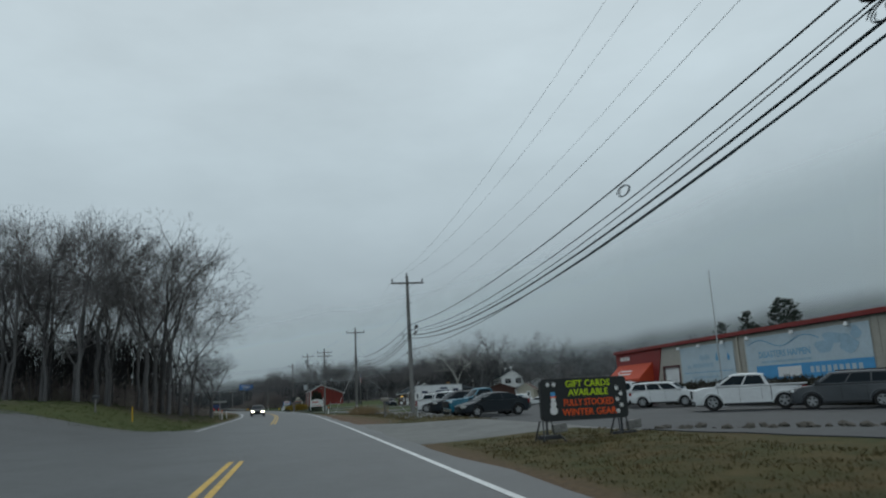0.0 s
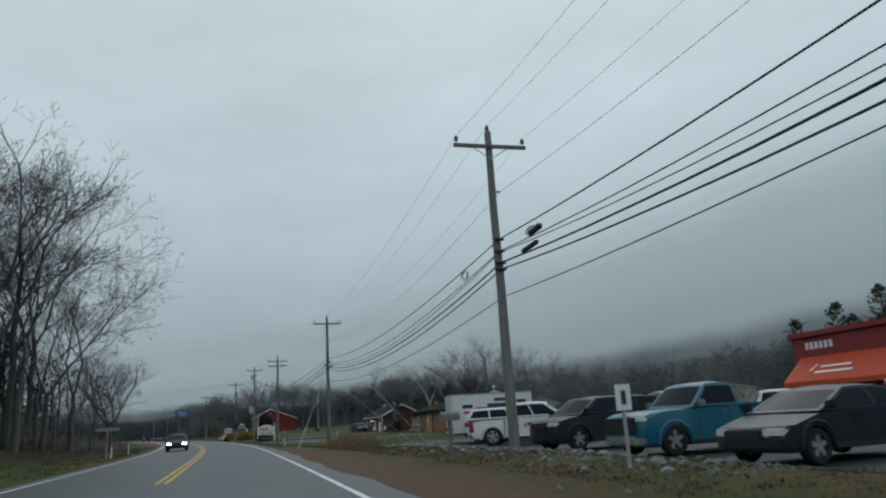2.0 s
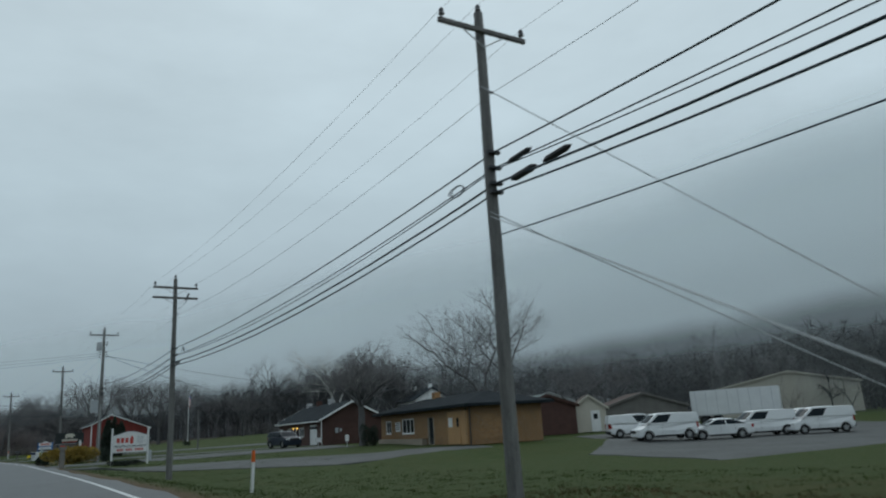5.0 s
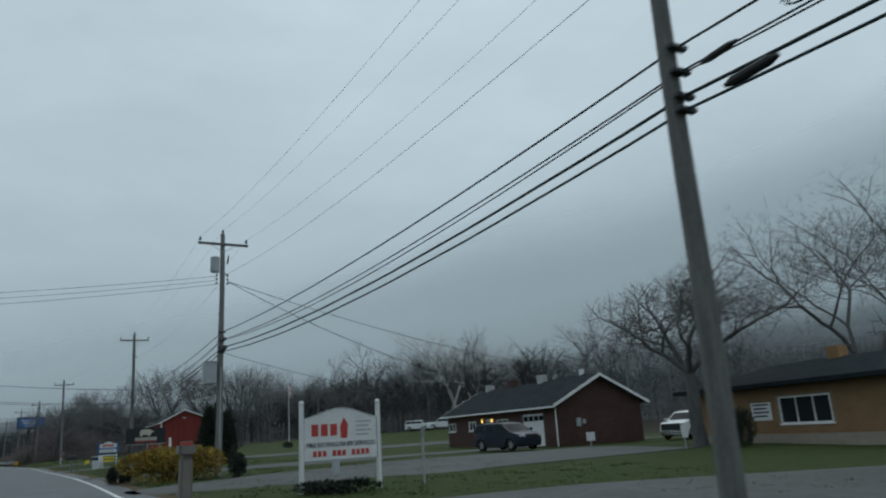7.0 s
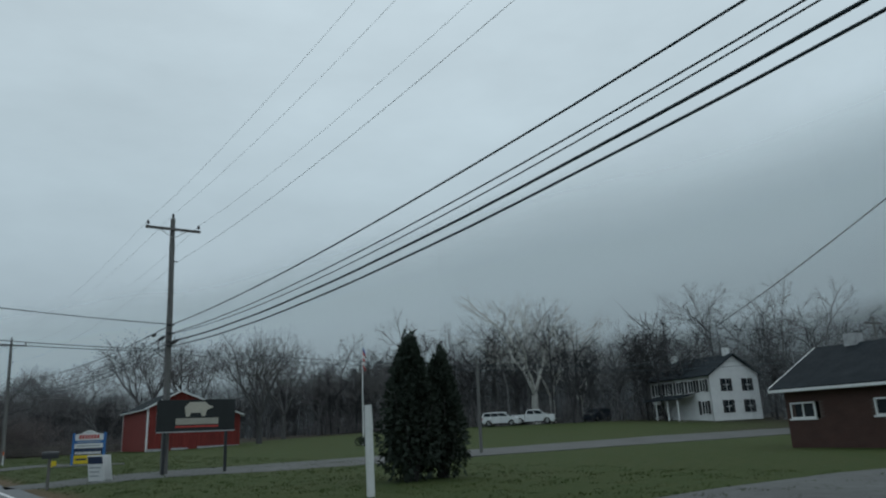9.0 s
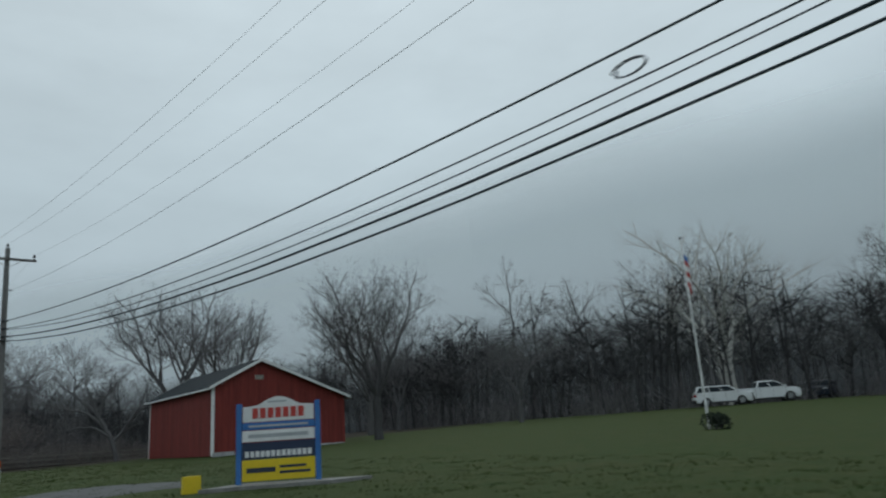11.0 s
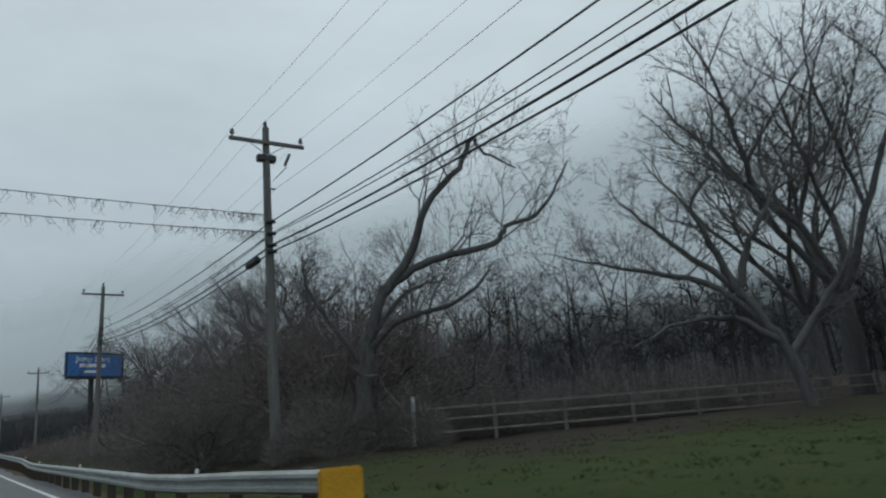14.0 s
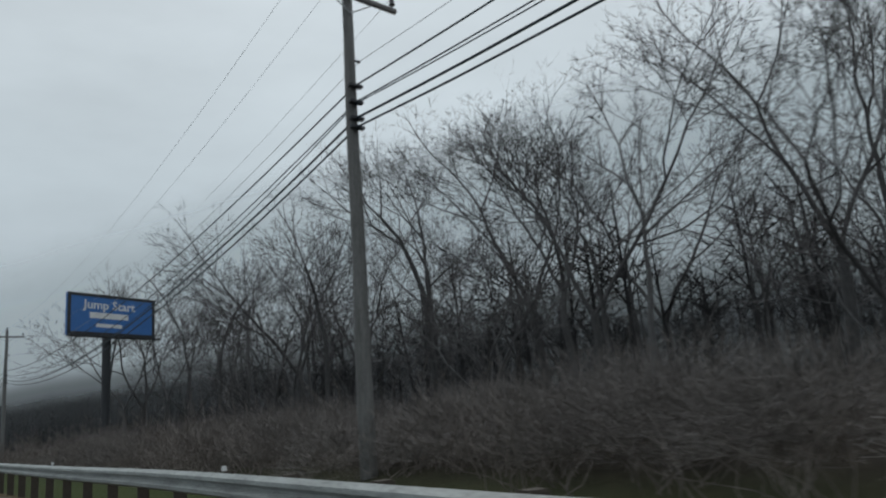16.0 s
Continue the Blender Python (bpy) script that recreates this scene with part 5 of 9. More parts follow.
def shrub(name, m, rx, ry, rz, mat, label, seed, count=5200, size=0.13, group="", lumps=9, taper=0.0):
    """A rounded bush of many small leaf sprays over twiggy stems, with an uneven outline."""
    rng = random.Random(seed)
    s = base(name, m, label, "bush", group)
    verts, faces = [], []
    centres = [(Vector((rng.uniform(-0.62, 0.62), rng.uniform(-0.62, 0.62), rng.uniform(0.28, 0.66))), rng.uniform(0.26, 0.44)) for _ in range(lumps)]
    for _ in range(count):
        c, r = centres[rng.randrange(lumps)]
        d = Vector((rng.gauss(0, 1), rng.gauss(0, 1), rng.gauss(0.25, 1))).normalized()
        p = c + d * r * rng.uniform(0.72, 1.06)
        slim = 1 - taper * min(1.0, max(0.0, p.z - 0.15))
        p = Vector((p.x * rx * slim, p.y * ry * slim, max(0.02, p.z * rz)))
        w = (d + Vector((rng.gauss(0, 0.5), rng.gauss(0, 0.5), rng.gauss(0.2, 0.5)))).normalized()
        side = w.cross(Vector((rng.gauss(0, 1), rng.gauss(0, 1), rng.gauss(0, 1)))).normalized() * size * 0.3
        i = len(verts)
        verts += [p - side, p + side, p + w * size * rng.uniform(0.6, 1.4)]
        faces.append((i, i + 1, i + 2))
    raw("foliage", verts, faces, mat, s)
    tv, tf = [], []
    for c, r in centres:
        q = Vector((c.x * rx, c.y * ry, c.z * rz))
        tube(tv, tf, [Vector((q.x * 0.2, q.y * 0.2, -0.1)), Vector((q.x * 0.6, q.y * 0.6, q.z * 0.6)), q], [0.03, 0.02, 0.01], 4)
    raw("stems", tv, tf, BARK, s)
    return s


shrub("golden_shrub", place(-0.9, 158.6, -5), 2.5, 1.3, 1.4, GOLD_CONIFER, "golden yellow conifer shrub at the pole's foot", 91, count=9000, lumps=14)
dark = shrub("evergreen", place(2.6, 180.0), 1.0, 1.0, 3.9, DARK_LEAF, "dense dark columnar evergreen beside the lawn", 82, count=8000, size=0.18, group="dark evergreens on the lawn", lumps=26, taper=0.85)
copy_tree(dark, 3.9, 180.5, 50, 0.94)
copy_tree(dark, 3.2, 181.3, 120, 1.04)
shrub("round_shrub", place(1.7, 158.0), 0.62, 0.6, 1.0, DARK_LEAF, "small round dark green shrub", 92, count=2200, size=0.09)
shrub("round_shrub", place(-2.9, 160.0), 0.6, 0.5, 0.8, DARK_LEAF, "low dark green shrub beside the golden shrub", 93, count=2000, size=0.09)
shrub("foundation_shrub", place(22.6, 150.3), 1.0, 0.9, 1.9, DARK_LEAF, "dark shrub against the brick office", 94, count=2600, size=0.12)


def clipped_hedge(m, length, wide, high, mat, label, seed, count):
    """A long clipped hedge: leaf sprays over an uneven, round-shouldered block, on a row of stems."""
    rng = random.Random(seed)
    s = base("hedge", m, label, "hedge")
    verts, faces = [], []
    for _ in range(count):
        y = rng.uniform(0, length)
        swell = 1 + 0.06 * math.sin(y * 1.7) + 0.05 * math.sin(y * 4.1 + 1) + rng.gauss(0, 0.02)
        a = rng.uniform(-0.15, math.pi + 0.15)
        depth = rng.uniform(0.75, 1.0)
        c, q = math.cos(a), max(0.0, math.sin(a))
        p = Vector((math.copysign(abs(c) ** 0.5, c) * wide / 2 * depth * swell, y, max(0.05, q ** 0.5 * high * depth * swell - (rng.random() ** 2) * 0.9 * (1 - q))))
        if rng.random() < 0.5:
            p.z *= rng.random()
        w = Vector((c, rng.gauss(0, 0.6), q + 0.2)).normalized() * rng.uniform(0.10, 0.22)
        side = w.cross(Vector((rng.gauss(0, 1), rng.gauss(0, 1), rng.gauss(0, 1)))).normalized() * rng.uniform(0.03, 0.06)
        n = len(verts)
        verts += [p - side, p + side, p + w]
        faces.append((n, n + 1, n + 2))
    raw("foliage", verts, faces, mat, s)
    tv, tf = [], []
    for n in range(int(length / 0.5)):
        y = 0.25 + n * 0.5
        tube(tv, tf, [Vector((0, y, -0.1)), Vector((rng.gauss(0, 0.1), y, high * 0.5)), Vector((rng.gauss(0, 0.25), y + rng.gauss(0, 0.2), high * 0.85))], [0.04, 0.03, 0.01], 4)
    raw("stems", tv, tf, BARK, s)
    return s


clipped_hedge(place(29.7, 33.5), 26.8, 1.3, 1.62, material("brown_hedge_leaves", (0.05, 0.046, 0.034), rough=0.9, scale=3), "long brown clipped hedge along the shop wall", 95, 24000)


# ---------------------------------------------------------------- hills and mist far off
def hill_material():
    m = material("wooded_hillside", (0.026, 0.027, 0.029), rough=1.0, scale=0.05, colour2=(0.014, 0.015, 0.018), spec=0.0)
    return m


HILL = hill_material()


def hill(name, path, label, seed, rise=34, back=120, trees=2600, tall=13):
    """A wooded ridge: a sloping bank along a path with a fringe of many thin bare treetops."""
    rng = random.Random(seed)
    verts, faces = [], []
    pts = [Vector((*p, 0)) for p in path]
    lengths = [0]
    for a, b in zip(pts, pts[1:]):
        lengths.append(lengths[-1] + (b - a).length)

    def along(s):
        k = max(0, min(len(pts) - 2, int(np.searchsorted(lengths, s) - 1)))
        u = (s - lengths[k]) / (lengths[k + 1] - lengths[k])
        way = (pts[k + 1] - pts[k]).normalized()
        return pts[k].lerp(pts[k + 1], u), Vector((way.y, -way.x, 0))

    def height(s, v):
        return rise * v * (0.85 + 0.3 * noise.noise(Vector((s * 0.006, v * 1.5, seed)))) + 2 * noise.noise(Vector((s * 0.03, v * 9, seed)))

    cols, rows = 90, 12
    for i in range(cols):
        p, out = along(lengths[-1] * i / (cols - 1) * 0.999)
        for j in range(rows):
            v = j / (rows - 1)
            q = p + out * back * v
            verts.append((q.x, q.y, height(lengths[-1] * i / (cols - 1), v) - 0.5))
    for i in range(cols - 1):
        for j in range(rows - 1):
            a = i * rows + j
            faces.append((a, a + rows, a + rows + 1, a + 1))
    for _ in range(trees):
        s, v = rng.random() * lengths[-1] * 0.998, rng.random()
        p, out = along(s)
        q = p + out * back * v
        q.z = height(s, v) - 0.5
        h = tall * rng.uniform(0.6, 1.15)
        bits = [q, q + Vector((rng.gauss(0, 0.4), rng.gauss(0, 0.4), h * 0.5)), q + Vector((rng.gauss(0, 0.8), rng.gauss(0, 0.8), h))]
        tube(verts, faces, bits, [0.15, 0.11, 0.04], 3)
        for _ in range(36):
            u = rng.uniform(0.25, 1.0)
            b = bits[0].lerp(bits[2], u)
            w = Vector((rng.gauss(0, 0.7), rng.gauss(0, 0.7), rng.uniform(0.1, 0.8))).normalized() * h * rng.uniform(0.16, 0.42)
            n = len(verts)
            verts += [b, b + Vector((0.16, 0.1, 0)), b + w]
            faces.append((n, n + 1, n + 2))
    return tagged(raw(name, verts, faces, HILL), label, "hill", kind="structure")


hill("hillside", [(190, -40), (168, 60), (136, 150), (118, 235), (88, 330), (35, 432), (-55, 548), (-195, 635)], "wooded hillside in winter, fading into low cloud", 101, rise=45, back=46, trees=4400, tall=9)
hill("hillside", [(-70, 640), (-230, 600), (-420, 520)], "far wooded hillside beyond the road", 102, rise=30, back=110, trees=700, tall=10)
hill("hillside", [(-460, 480), (-330, 260), (-260, 60), (-240, -200)], "far wooded hillside across the valley", 103, rise=14, back=100, trees=500, tall=10)


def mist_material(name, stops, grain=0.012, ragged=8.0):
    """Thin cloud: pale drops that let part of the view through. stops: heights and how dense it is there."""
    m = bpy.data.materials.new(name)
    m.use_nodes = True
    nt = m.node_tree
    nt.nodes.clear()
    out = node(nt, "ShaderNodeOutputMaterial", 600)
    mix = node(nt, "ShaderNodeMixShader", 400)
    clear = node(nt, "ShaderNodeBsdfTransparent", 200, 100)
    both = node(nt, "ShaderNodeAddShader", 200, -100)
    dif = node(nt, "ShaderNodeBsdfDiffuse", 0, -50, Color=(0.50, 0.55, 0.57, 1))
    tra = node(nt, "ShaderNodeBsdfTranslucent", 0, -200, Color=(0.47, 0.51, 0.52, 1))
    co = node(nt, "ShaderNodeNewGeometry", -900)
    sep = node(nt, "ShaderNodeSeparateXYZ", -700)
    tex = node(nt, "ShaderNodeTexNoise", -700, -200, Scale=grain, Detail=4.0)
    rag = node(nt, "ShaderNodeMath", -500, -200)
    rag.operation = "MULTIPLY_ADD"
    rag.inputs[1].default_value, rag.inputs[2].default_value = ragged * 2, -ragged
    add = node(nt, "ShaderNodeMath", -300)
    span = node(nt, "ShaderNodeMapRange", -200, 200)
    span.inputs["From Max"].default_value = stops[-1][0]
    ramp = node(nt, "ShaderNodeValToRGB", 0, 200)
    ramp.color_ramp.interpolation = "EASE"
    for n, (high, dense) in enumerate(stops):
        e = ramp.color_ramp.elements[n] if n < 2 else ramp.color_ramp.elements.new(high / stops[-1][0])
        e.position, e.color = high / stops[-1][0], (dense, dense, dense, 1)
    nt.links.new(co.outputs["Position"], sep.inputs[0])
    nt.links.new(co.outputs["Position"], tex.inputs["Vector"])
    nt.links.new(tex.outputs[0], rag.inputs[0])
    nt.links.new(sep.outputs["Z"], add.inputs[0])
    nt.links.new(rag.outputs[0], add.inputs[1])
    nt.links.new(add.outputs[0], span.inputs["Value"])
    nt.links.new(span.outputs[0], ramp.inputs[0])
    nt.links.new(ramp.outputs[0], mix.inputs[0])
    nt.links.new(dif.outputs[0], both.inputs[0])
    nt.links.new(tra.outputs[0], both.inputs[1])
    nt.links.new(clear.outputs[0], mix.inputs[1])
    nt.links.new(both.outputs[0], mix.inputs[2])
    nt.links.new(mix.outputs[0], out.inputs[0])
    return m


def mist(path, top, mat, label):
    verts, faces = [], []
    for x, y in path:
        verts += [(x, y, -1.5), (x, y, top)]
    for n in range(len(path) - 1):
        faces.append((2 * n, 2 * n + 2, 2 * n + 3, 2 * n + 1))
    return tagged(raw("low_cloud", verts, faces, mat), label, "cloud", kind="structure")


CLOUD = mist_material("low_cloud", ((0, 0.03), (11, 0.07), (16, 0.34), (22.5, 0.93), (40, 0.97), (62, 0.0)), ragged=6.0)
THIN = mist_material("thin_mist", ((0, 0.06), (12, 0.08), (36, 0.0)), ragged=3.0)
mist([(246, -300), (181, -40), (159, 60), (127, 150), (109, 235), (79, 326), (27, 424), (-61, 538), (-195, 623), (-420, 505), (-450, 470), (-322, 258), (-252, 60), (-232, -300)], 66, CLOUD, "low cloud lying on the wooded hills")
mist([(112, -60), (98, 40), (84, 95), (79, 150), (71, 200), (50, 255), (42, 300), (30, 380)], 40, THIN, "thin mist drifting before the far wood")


# ---------------------------------------------------------------- buildings
def wall_with_holes(length, height, thick, holes, gable=None):
    """A wall in the x-z plane from x 0 to length, y 0 to thick, with square holes (x0, x1, z0, z1) cut right through, as one mesh."""
    xs = sorted({0.0, float(length), *[v for h in holes for v in h[:2]]})
    zs = sorted({0.0, float(height), *[v for h in holes for v in h[2:]]})
    bm = bmesh.new()
    solid = {}
    for i in range(len(xs) - 1):
        for j in range(len(zs) - 1):
            cx, cz = (xs[i] + xs[i + 1]) / 2, (zs[j] + zs[j + 1]) / 2
            solid[i, j] = not any(h[0] < cx < h[1] and h[2] < cz < h[3] for h in holes)
    cache = {}

    def v(x, y, z):
        key = (round(x, 5), round(y, 5), round(z, 5))
        if key not in cache:
            cache[key] = bm.verts.new(key)
        return cache[key]

    for (i, j), full in solid.items():
        if not full:
            continue
        a, b, c, d = xs[i], xs[i + 1], zs[j], zs[j + 1]
        bm.faces.new((v(a, 0, c), v(b, 0, c), v(b, 0, d), v(a, 0, d)))
        bm.faces.new((v(b, thick, c), v(a, thick, c), v(a, thick, d), v(b, thick, d)))
        for di, dj, quad in ((-1, 0, ((a, 0, c), (a, 0, d), (a, thick, d), (a, thick, c))), (1, 0, ((b, 0, d), (b, 0, c), (b, thick, c), (b, thick, d))), (0, -1, ((b, 0, c), (a, 0, c), (a, thick, c), (b, thick, c))), (0, 1, ((a, 0, d), (b, 0, d), (b, thick, d), (a, thick, d)))):
            if not solid.get((i + di, j + dj), False):
                bm.faces.new([v(*q) for q in quad])
    return bm


def side_frame(a, b, z=0.0):
    """A pose whose x runs from a to b on the ground, with its -y side facing out to the right of that way."""
    a, b = Vector((*a, z)), Vector((*b, z))
    return Matrix.Translation(a) @ pose(0, 0, 0, 0, 0, math.degrees(math.atan2(b.y - a.y, b.x - a.x)))


def moved(ob, m):
    ob.matrix_parent_inverse = Matrix()
    ob.matrix_basis = m
    return ob


def window_unit(house, m, x0, x1, z0, z1, frame_mat=WHITE, bars=1, sill=True):
    """A framed window set in a hole, with panes."""
    w = moved(part("window", boxed(x0, x1, 0.06, 0.09, z0, z1), WINDOW_GLASS, house), m)
    bm = bmesh.new()
    t = 0.07
    for q in ((x0, x0 + t, z0, z1), (x1 - t, x1, z0, z1), (x0, x1, z0, z0 + t), (x0, x1, z1 - t, z1)):
        box(bm, q[0], q[1], -0.02, 0.10, q[2], q[3])
    for n in range(bars):
        c = x0 + (x1 - x0) * (n + 1) / (bars + 1)
        box(bm, c - 0.025, c + 0.025, 0.0, 0.10, z0 + t, z1 - t)
    part("frame", bm, frame_mat, w)
    if sill:
        part("sill", boxed(x0 - 0.08, x1 + 0.08, -0.07, 0.05, z0 - 0.07, z0, bevel=0.01), frame_mat, w)
    return w


def gable_roof(house, x0, x1, y0, y1, eave, ridge, mat, ridge_at=0.5, over=0.35, eave2=None, thick=0.12, trim=WHITE):
    """Roof whose ridge runs along y; x0 and x1 are the eave sides."""
    eave2 = eave if eave2 is None else eave2
    xr = x0 + (x1 - x0) * ridge_at
    s0, s1 = (ridge - eave) / (xr - x0), (ridge - eave2) / (x1 - xr)
    a, b = x0 - over, x1 + over
    za, zb = eave - s0 * over, eave2 - s1 * over
    pts = [(a, 0, za), (xr, 0, ridge), (b, 0, zb), (b, 0, zb + thick), (xr, 0, ridge + thick * 1.1), (a, 0, za + thick)]
    bm = slab([(p[0], y0 - over, p[2]) for p in pts], y1 - y0 + 2 * over, "y")
    roof = part("roof", bm, mat, house)
    for y in (y0 - over - 0.04, y1 + over):
        bm = slab([(p[0], y, p[2] + (-0.07 if n < 3 else 0.015)) for n, p in enumerate(pts)], 0.04, "y")
        part("fascia", bm, trim, roof)
    for x, z in ((a, za), (b, zb)):
        part("gutter", boxed(x - 0.05, x + 0.05, y0 - over, y1 + over, z - 0.07, z + 0.06, bevel=0.02), trim, roof)
    return roof


def brick_face(parent, m, length, height, brick, holes=(), size=(0.24, 0.075), mat=BRICK, limit=300, first=0.0, shape=None):
    """Courses of bricks standing 8 mm proud of a wall: the nearest as single pieces, the rest joined."""
    bw, bh = size
    me = bpy.data.meshes.new("brick")
    b2 = bmesh.new()
    box(b2, 0, bw - 0.012, -0.008, 0.012, 0, bh - 0.012)
    b2.to_mesh(me)
    b2.free()
    me.materials.append(mat)
    rest_v, rest_f, done = [], [], 0
    rows = int(height / bh)
    for j in range(rows):
        z = j * bh
        off = 0 if j % 2 else bw / 2
        x = -off
        while x < length:
            a, c = max(0.0, x), min(length, x + bw)
            x += bw
            if c - a < 0.06 or any(h[0] - 0.02 < c and a < h[1] + 0.02 and h[2] - 0.02 < z + bh and z < h[3] + 0.02 for h in holes):
                continue
            if shape and z + bh > shape((a + c) / 2):
                continue
            if done < limit and c - a > bw * 0.99 and first <= a <= first + 3.2 and 0.4 < z < 2.3:
                ob = new("brick", me)
                ob.parent = parent
                ob.matrix_basis = m @ Matrix.Translation((a, 0, z))
                done += 1
                continue
            n = len(rest_v)
            for q in ((a, -0.008, z), (c - 0.012, -0.008, z), (c - 0.012, -0.008, z + bh - 0.012), (a, -0.008, z + bh - 0.012), (a, 0.004, z), (c - 0.012, 0.004, z), (c - 0.012, 0.004, z + bh - 0.012), (a, 0.004, z + bh - 0.012)):
                rest_v.append(m @ Vector(q))
            rest_f += [(n, n + 1, n + 2, n + 3), (n + 4, n, n + 3, n + 7), (n + 1, n + 5, n + 6, n + 2), (n + 3, n + 2, n + 6, n + 7), (n + 4, n + 5, n + 1, n)]
    ob = raw("brickwork", rest_v, rest_f, brick, parent)
    ob["kind"] = "stuff"
    return ob


# the shop with murals
DARK_TRIM = material("dark_red_door_frame", (0.09, 0.022, 0.024), rough=0.5, scale=1, var=0.2)


def shop():
    z0 = land(31, 50)
    s = base("shop_building", pose(31, 73, z0, 0, 0, -90), "long beige metal shop building with a red front corner", "building")
    # x runs from the red corner towards the road's start, y into the building
    doors = [(9.2, 11.7, 0.0, 2.95)]
    part("wall", wall_with_holes(62, 4.75, 0.25, doors), BEIGE, s)
    part("end_wall", boxed(0, 0.25, 0.25, 28, 0, 4.75), BEIGE, s)
    part("end_wall", boxed(61.75, 62, 0.25, 28, 0, 4.75), BEIGE, s)
    part("back_wall", boxed(0, 62, 28, 28.25, 0, 4.75), BEIGE, s)
    part("roof", slab([(0, -0.2, 4.78), (0, 14, 5.9), (0, 28.4, 4.78), (0, 28.4, 4.6), (0, 14, 5.7), (0, -0.2, 4.6)], 62, "x"), METAL_ROOF, s)
    for n in range(124):
        x = 0.25 + n * 0.5
        if 9.0 < x < 11.9 or x < 9.3:
            continue
        part("rib", boxed(x, x + 0.05, -0.02, 0.002, 0.02, 4.6), BEIGE, s)
    part("roof_trim", boxed(-0.1, 62.1, -0.30, -0.02, 4.62, 4.9, bevel=0.03), RED_TRIM, s, "red metal roof edge")
    part("red_panel", slab([(0.0, -0.012, 0), (7.3, -0.012, 0), (9.2, -0.012, 4.62), (0.0, -0.012, 4.62)], -0.05, "y"), RED_TRIM, s, "red corner panel with a slanting edge")
    awn = part("awning", slab([(0.5, -0.07, 3.55), (0.5, -1.45, 2.25), (0.5, -1.45, 2.0), (0.5, -0.07, 2.0)], 6.9, "x"), ORANGE_AWNING, s, "orange-red canvas awning")
    for a, b, z in ((2.6, 4.6, 2.95), (2.4, 4.9, 2.68)):
        bar = boxed(a, b, -0.01, 0.01, -0.06, 0.06)
        moved(part("letter_bar", bar, WHITE, awn), Matrix.Translation((0, -0.75 - (2.95 - z) * 1.0, z)) @ pose(0, 0, 0, -43, 0, 0))
    moved(part("letter_bar", boxed(-0.05, 0.05, -0.01, 0.01, -0.4, 0.4), WHITE, awn), Matrix.Translation((2.0, -0.80, 2.86)) @ pose(0, 0, 0, -43, 0, 0) @ pose(0, 0, 0, 0, 35, 0))
    for n in range(6):
        part("number_bar", boxed(1.0 + n * 0.34, 1.22 + n * 0.34, -0.09, -0.065, 3.95, 4.32), WHITE, s)
    door = part("roller_door", boxed(9.2, 11.7, 0.12, 0.17, 0, 2.95), WHITE, s, "pale roller door")
    for n in range(9):
        part("slat", boxed(9.22, 11.68, 0.105, 0.125, 0.05 + n * 0.32, 0.33 + n * 0.32, bevel=0.008), WHITE, door)
    part("door_frame", slab([(9.05, -0.03, 0), (9.05, -0.03, 3.1), (11.85, -0.03, 3.1), (11.85, -0.03, 0), (11.7, -0.03, 0), (11.7, -0.03, 2.95), (9.2, -0.03, 2.95), (9.2, -0.03, 0)], 0.1, "y"), DARK_TRIM, s)
    for x in (12.3, 15.4, 18.6, 21.6, 26.2, 30.8, 35.4):
        lamp = part("wall_lamp", rod((x, -0.26, 4.24), (x, -0.26, 4.42), 0.165, 0.09, 12), WHITE, s, "white dome lamp under the roof edge")
        part("arm", boxed(x - 0.03, x + 0.03, -0.30, 0.0, 4.41, 4.46), WHITE, lamp)
        part("lens", rod((x, -0.26, 4.20), (x, -0.26, 4.24), 0.12, 0.14, 12), LAMP_CLEAR, lamp)
    part("downpipe", rod((20.2, -0.08, 0), (20.2, -0.08, 4.6), 0.06, seg=8), CREAM, s)
    one = part("mural", boxed(12.2, 19.6, -0.045, -0.022, 1.6, 4.35), PALE_BLUE, s, "pale vinyl banner with faint lettering")
    for a, b, z, h in ((15.1, 16.5, 3.42, 0.34), (14.0, 16.9, 2.86, 0.3), (13.2, 13.75, 2.8, 0.22), (13.9, 17.4, 1.98, 0.16)):
        count = max(2, round((b - a) / 0.3))
        for n in range(count):
            x = a + (b - a) * n / count
            part("letter_bar", boxed(x, x + 0.2, -0.052, -0.04, z - h / 2, z + h * (0.5 if n % 3 else 0.62)), FADED_BLUE, one)
    part("rule", boxed(12.6, 19.2, -0.052, -0.04, 2.34, 2.39), LETTER_BLUE, one)
    for x, h, mat in ((17.4, 0.62, LETTER_BLUE), (18.9, 0.5, SKY_BLUE)):
        part("drop_shape", slab([(x, -0.052, 3.15 + h), (x - 0.15, -0.052, 3.35), (x - 0.17, -0.052, 3.2), (x - 0.08, -0.052, 3.08), (x + 0.08, -0.052, 3.08), (x + 0.17, -0.052, 3.2), (x + 0.15, -0.052, 3.35)], 0.012, "y"), mat, one)
    two = part("mural", boxed(21.0, 32.2, -0.045, -0.022, 1.5, 4.35), PALE_BLUE, s, "large pale blue vinyl banner with a blue band")
    part("band", boxed(22.0, 32.2, -0.052, -0.04, 1.55, 2.45), SKY_BLUE, two, "bright blue band")
    words("DISASTERS HAPPEN", 0.42, 0.006, LETTER_BLUE, two, Matrix.Translation((24.9, -0.047, 2.95)), "letters")
    part("letter_bar", boxed(22.6, 27.4, -0.05, -0.04, 2.60, 2.74), FADED_BLUE, two)
    for n in range(9):
        part("number_bar", boxed(27.2 + n * 0.48, 27.5 + n * 0.48, -0.06, -0.045, 1.85, 2.2), PALE_BLUE, two)
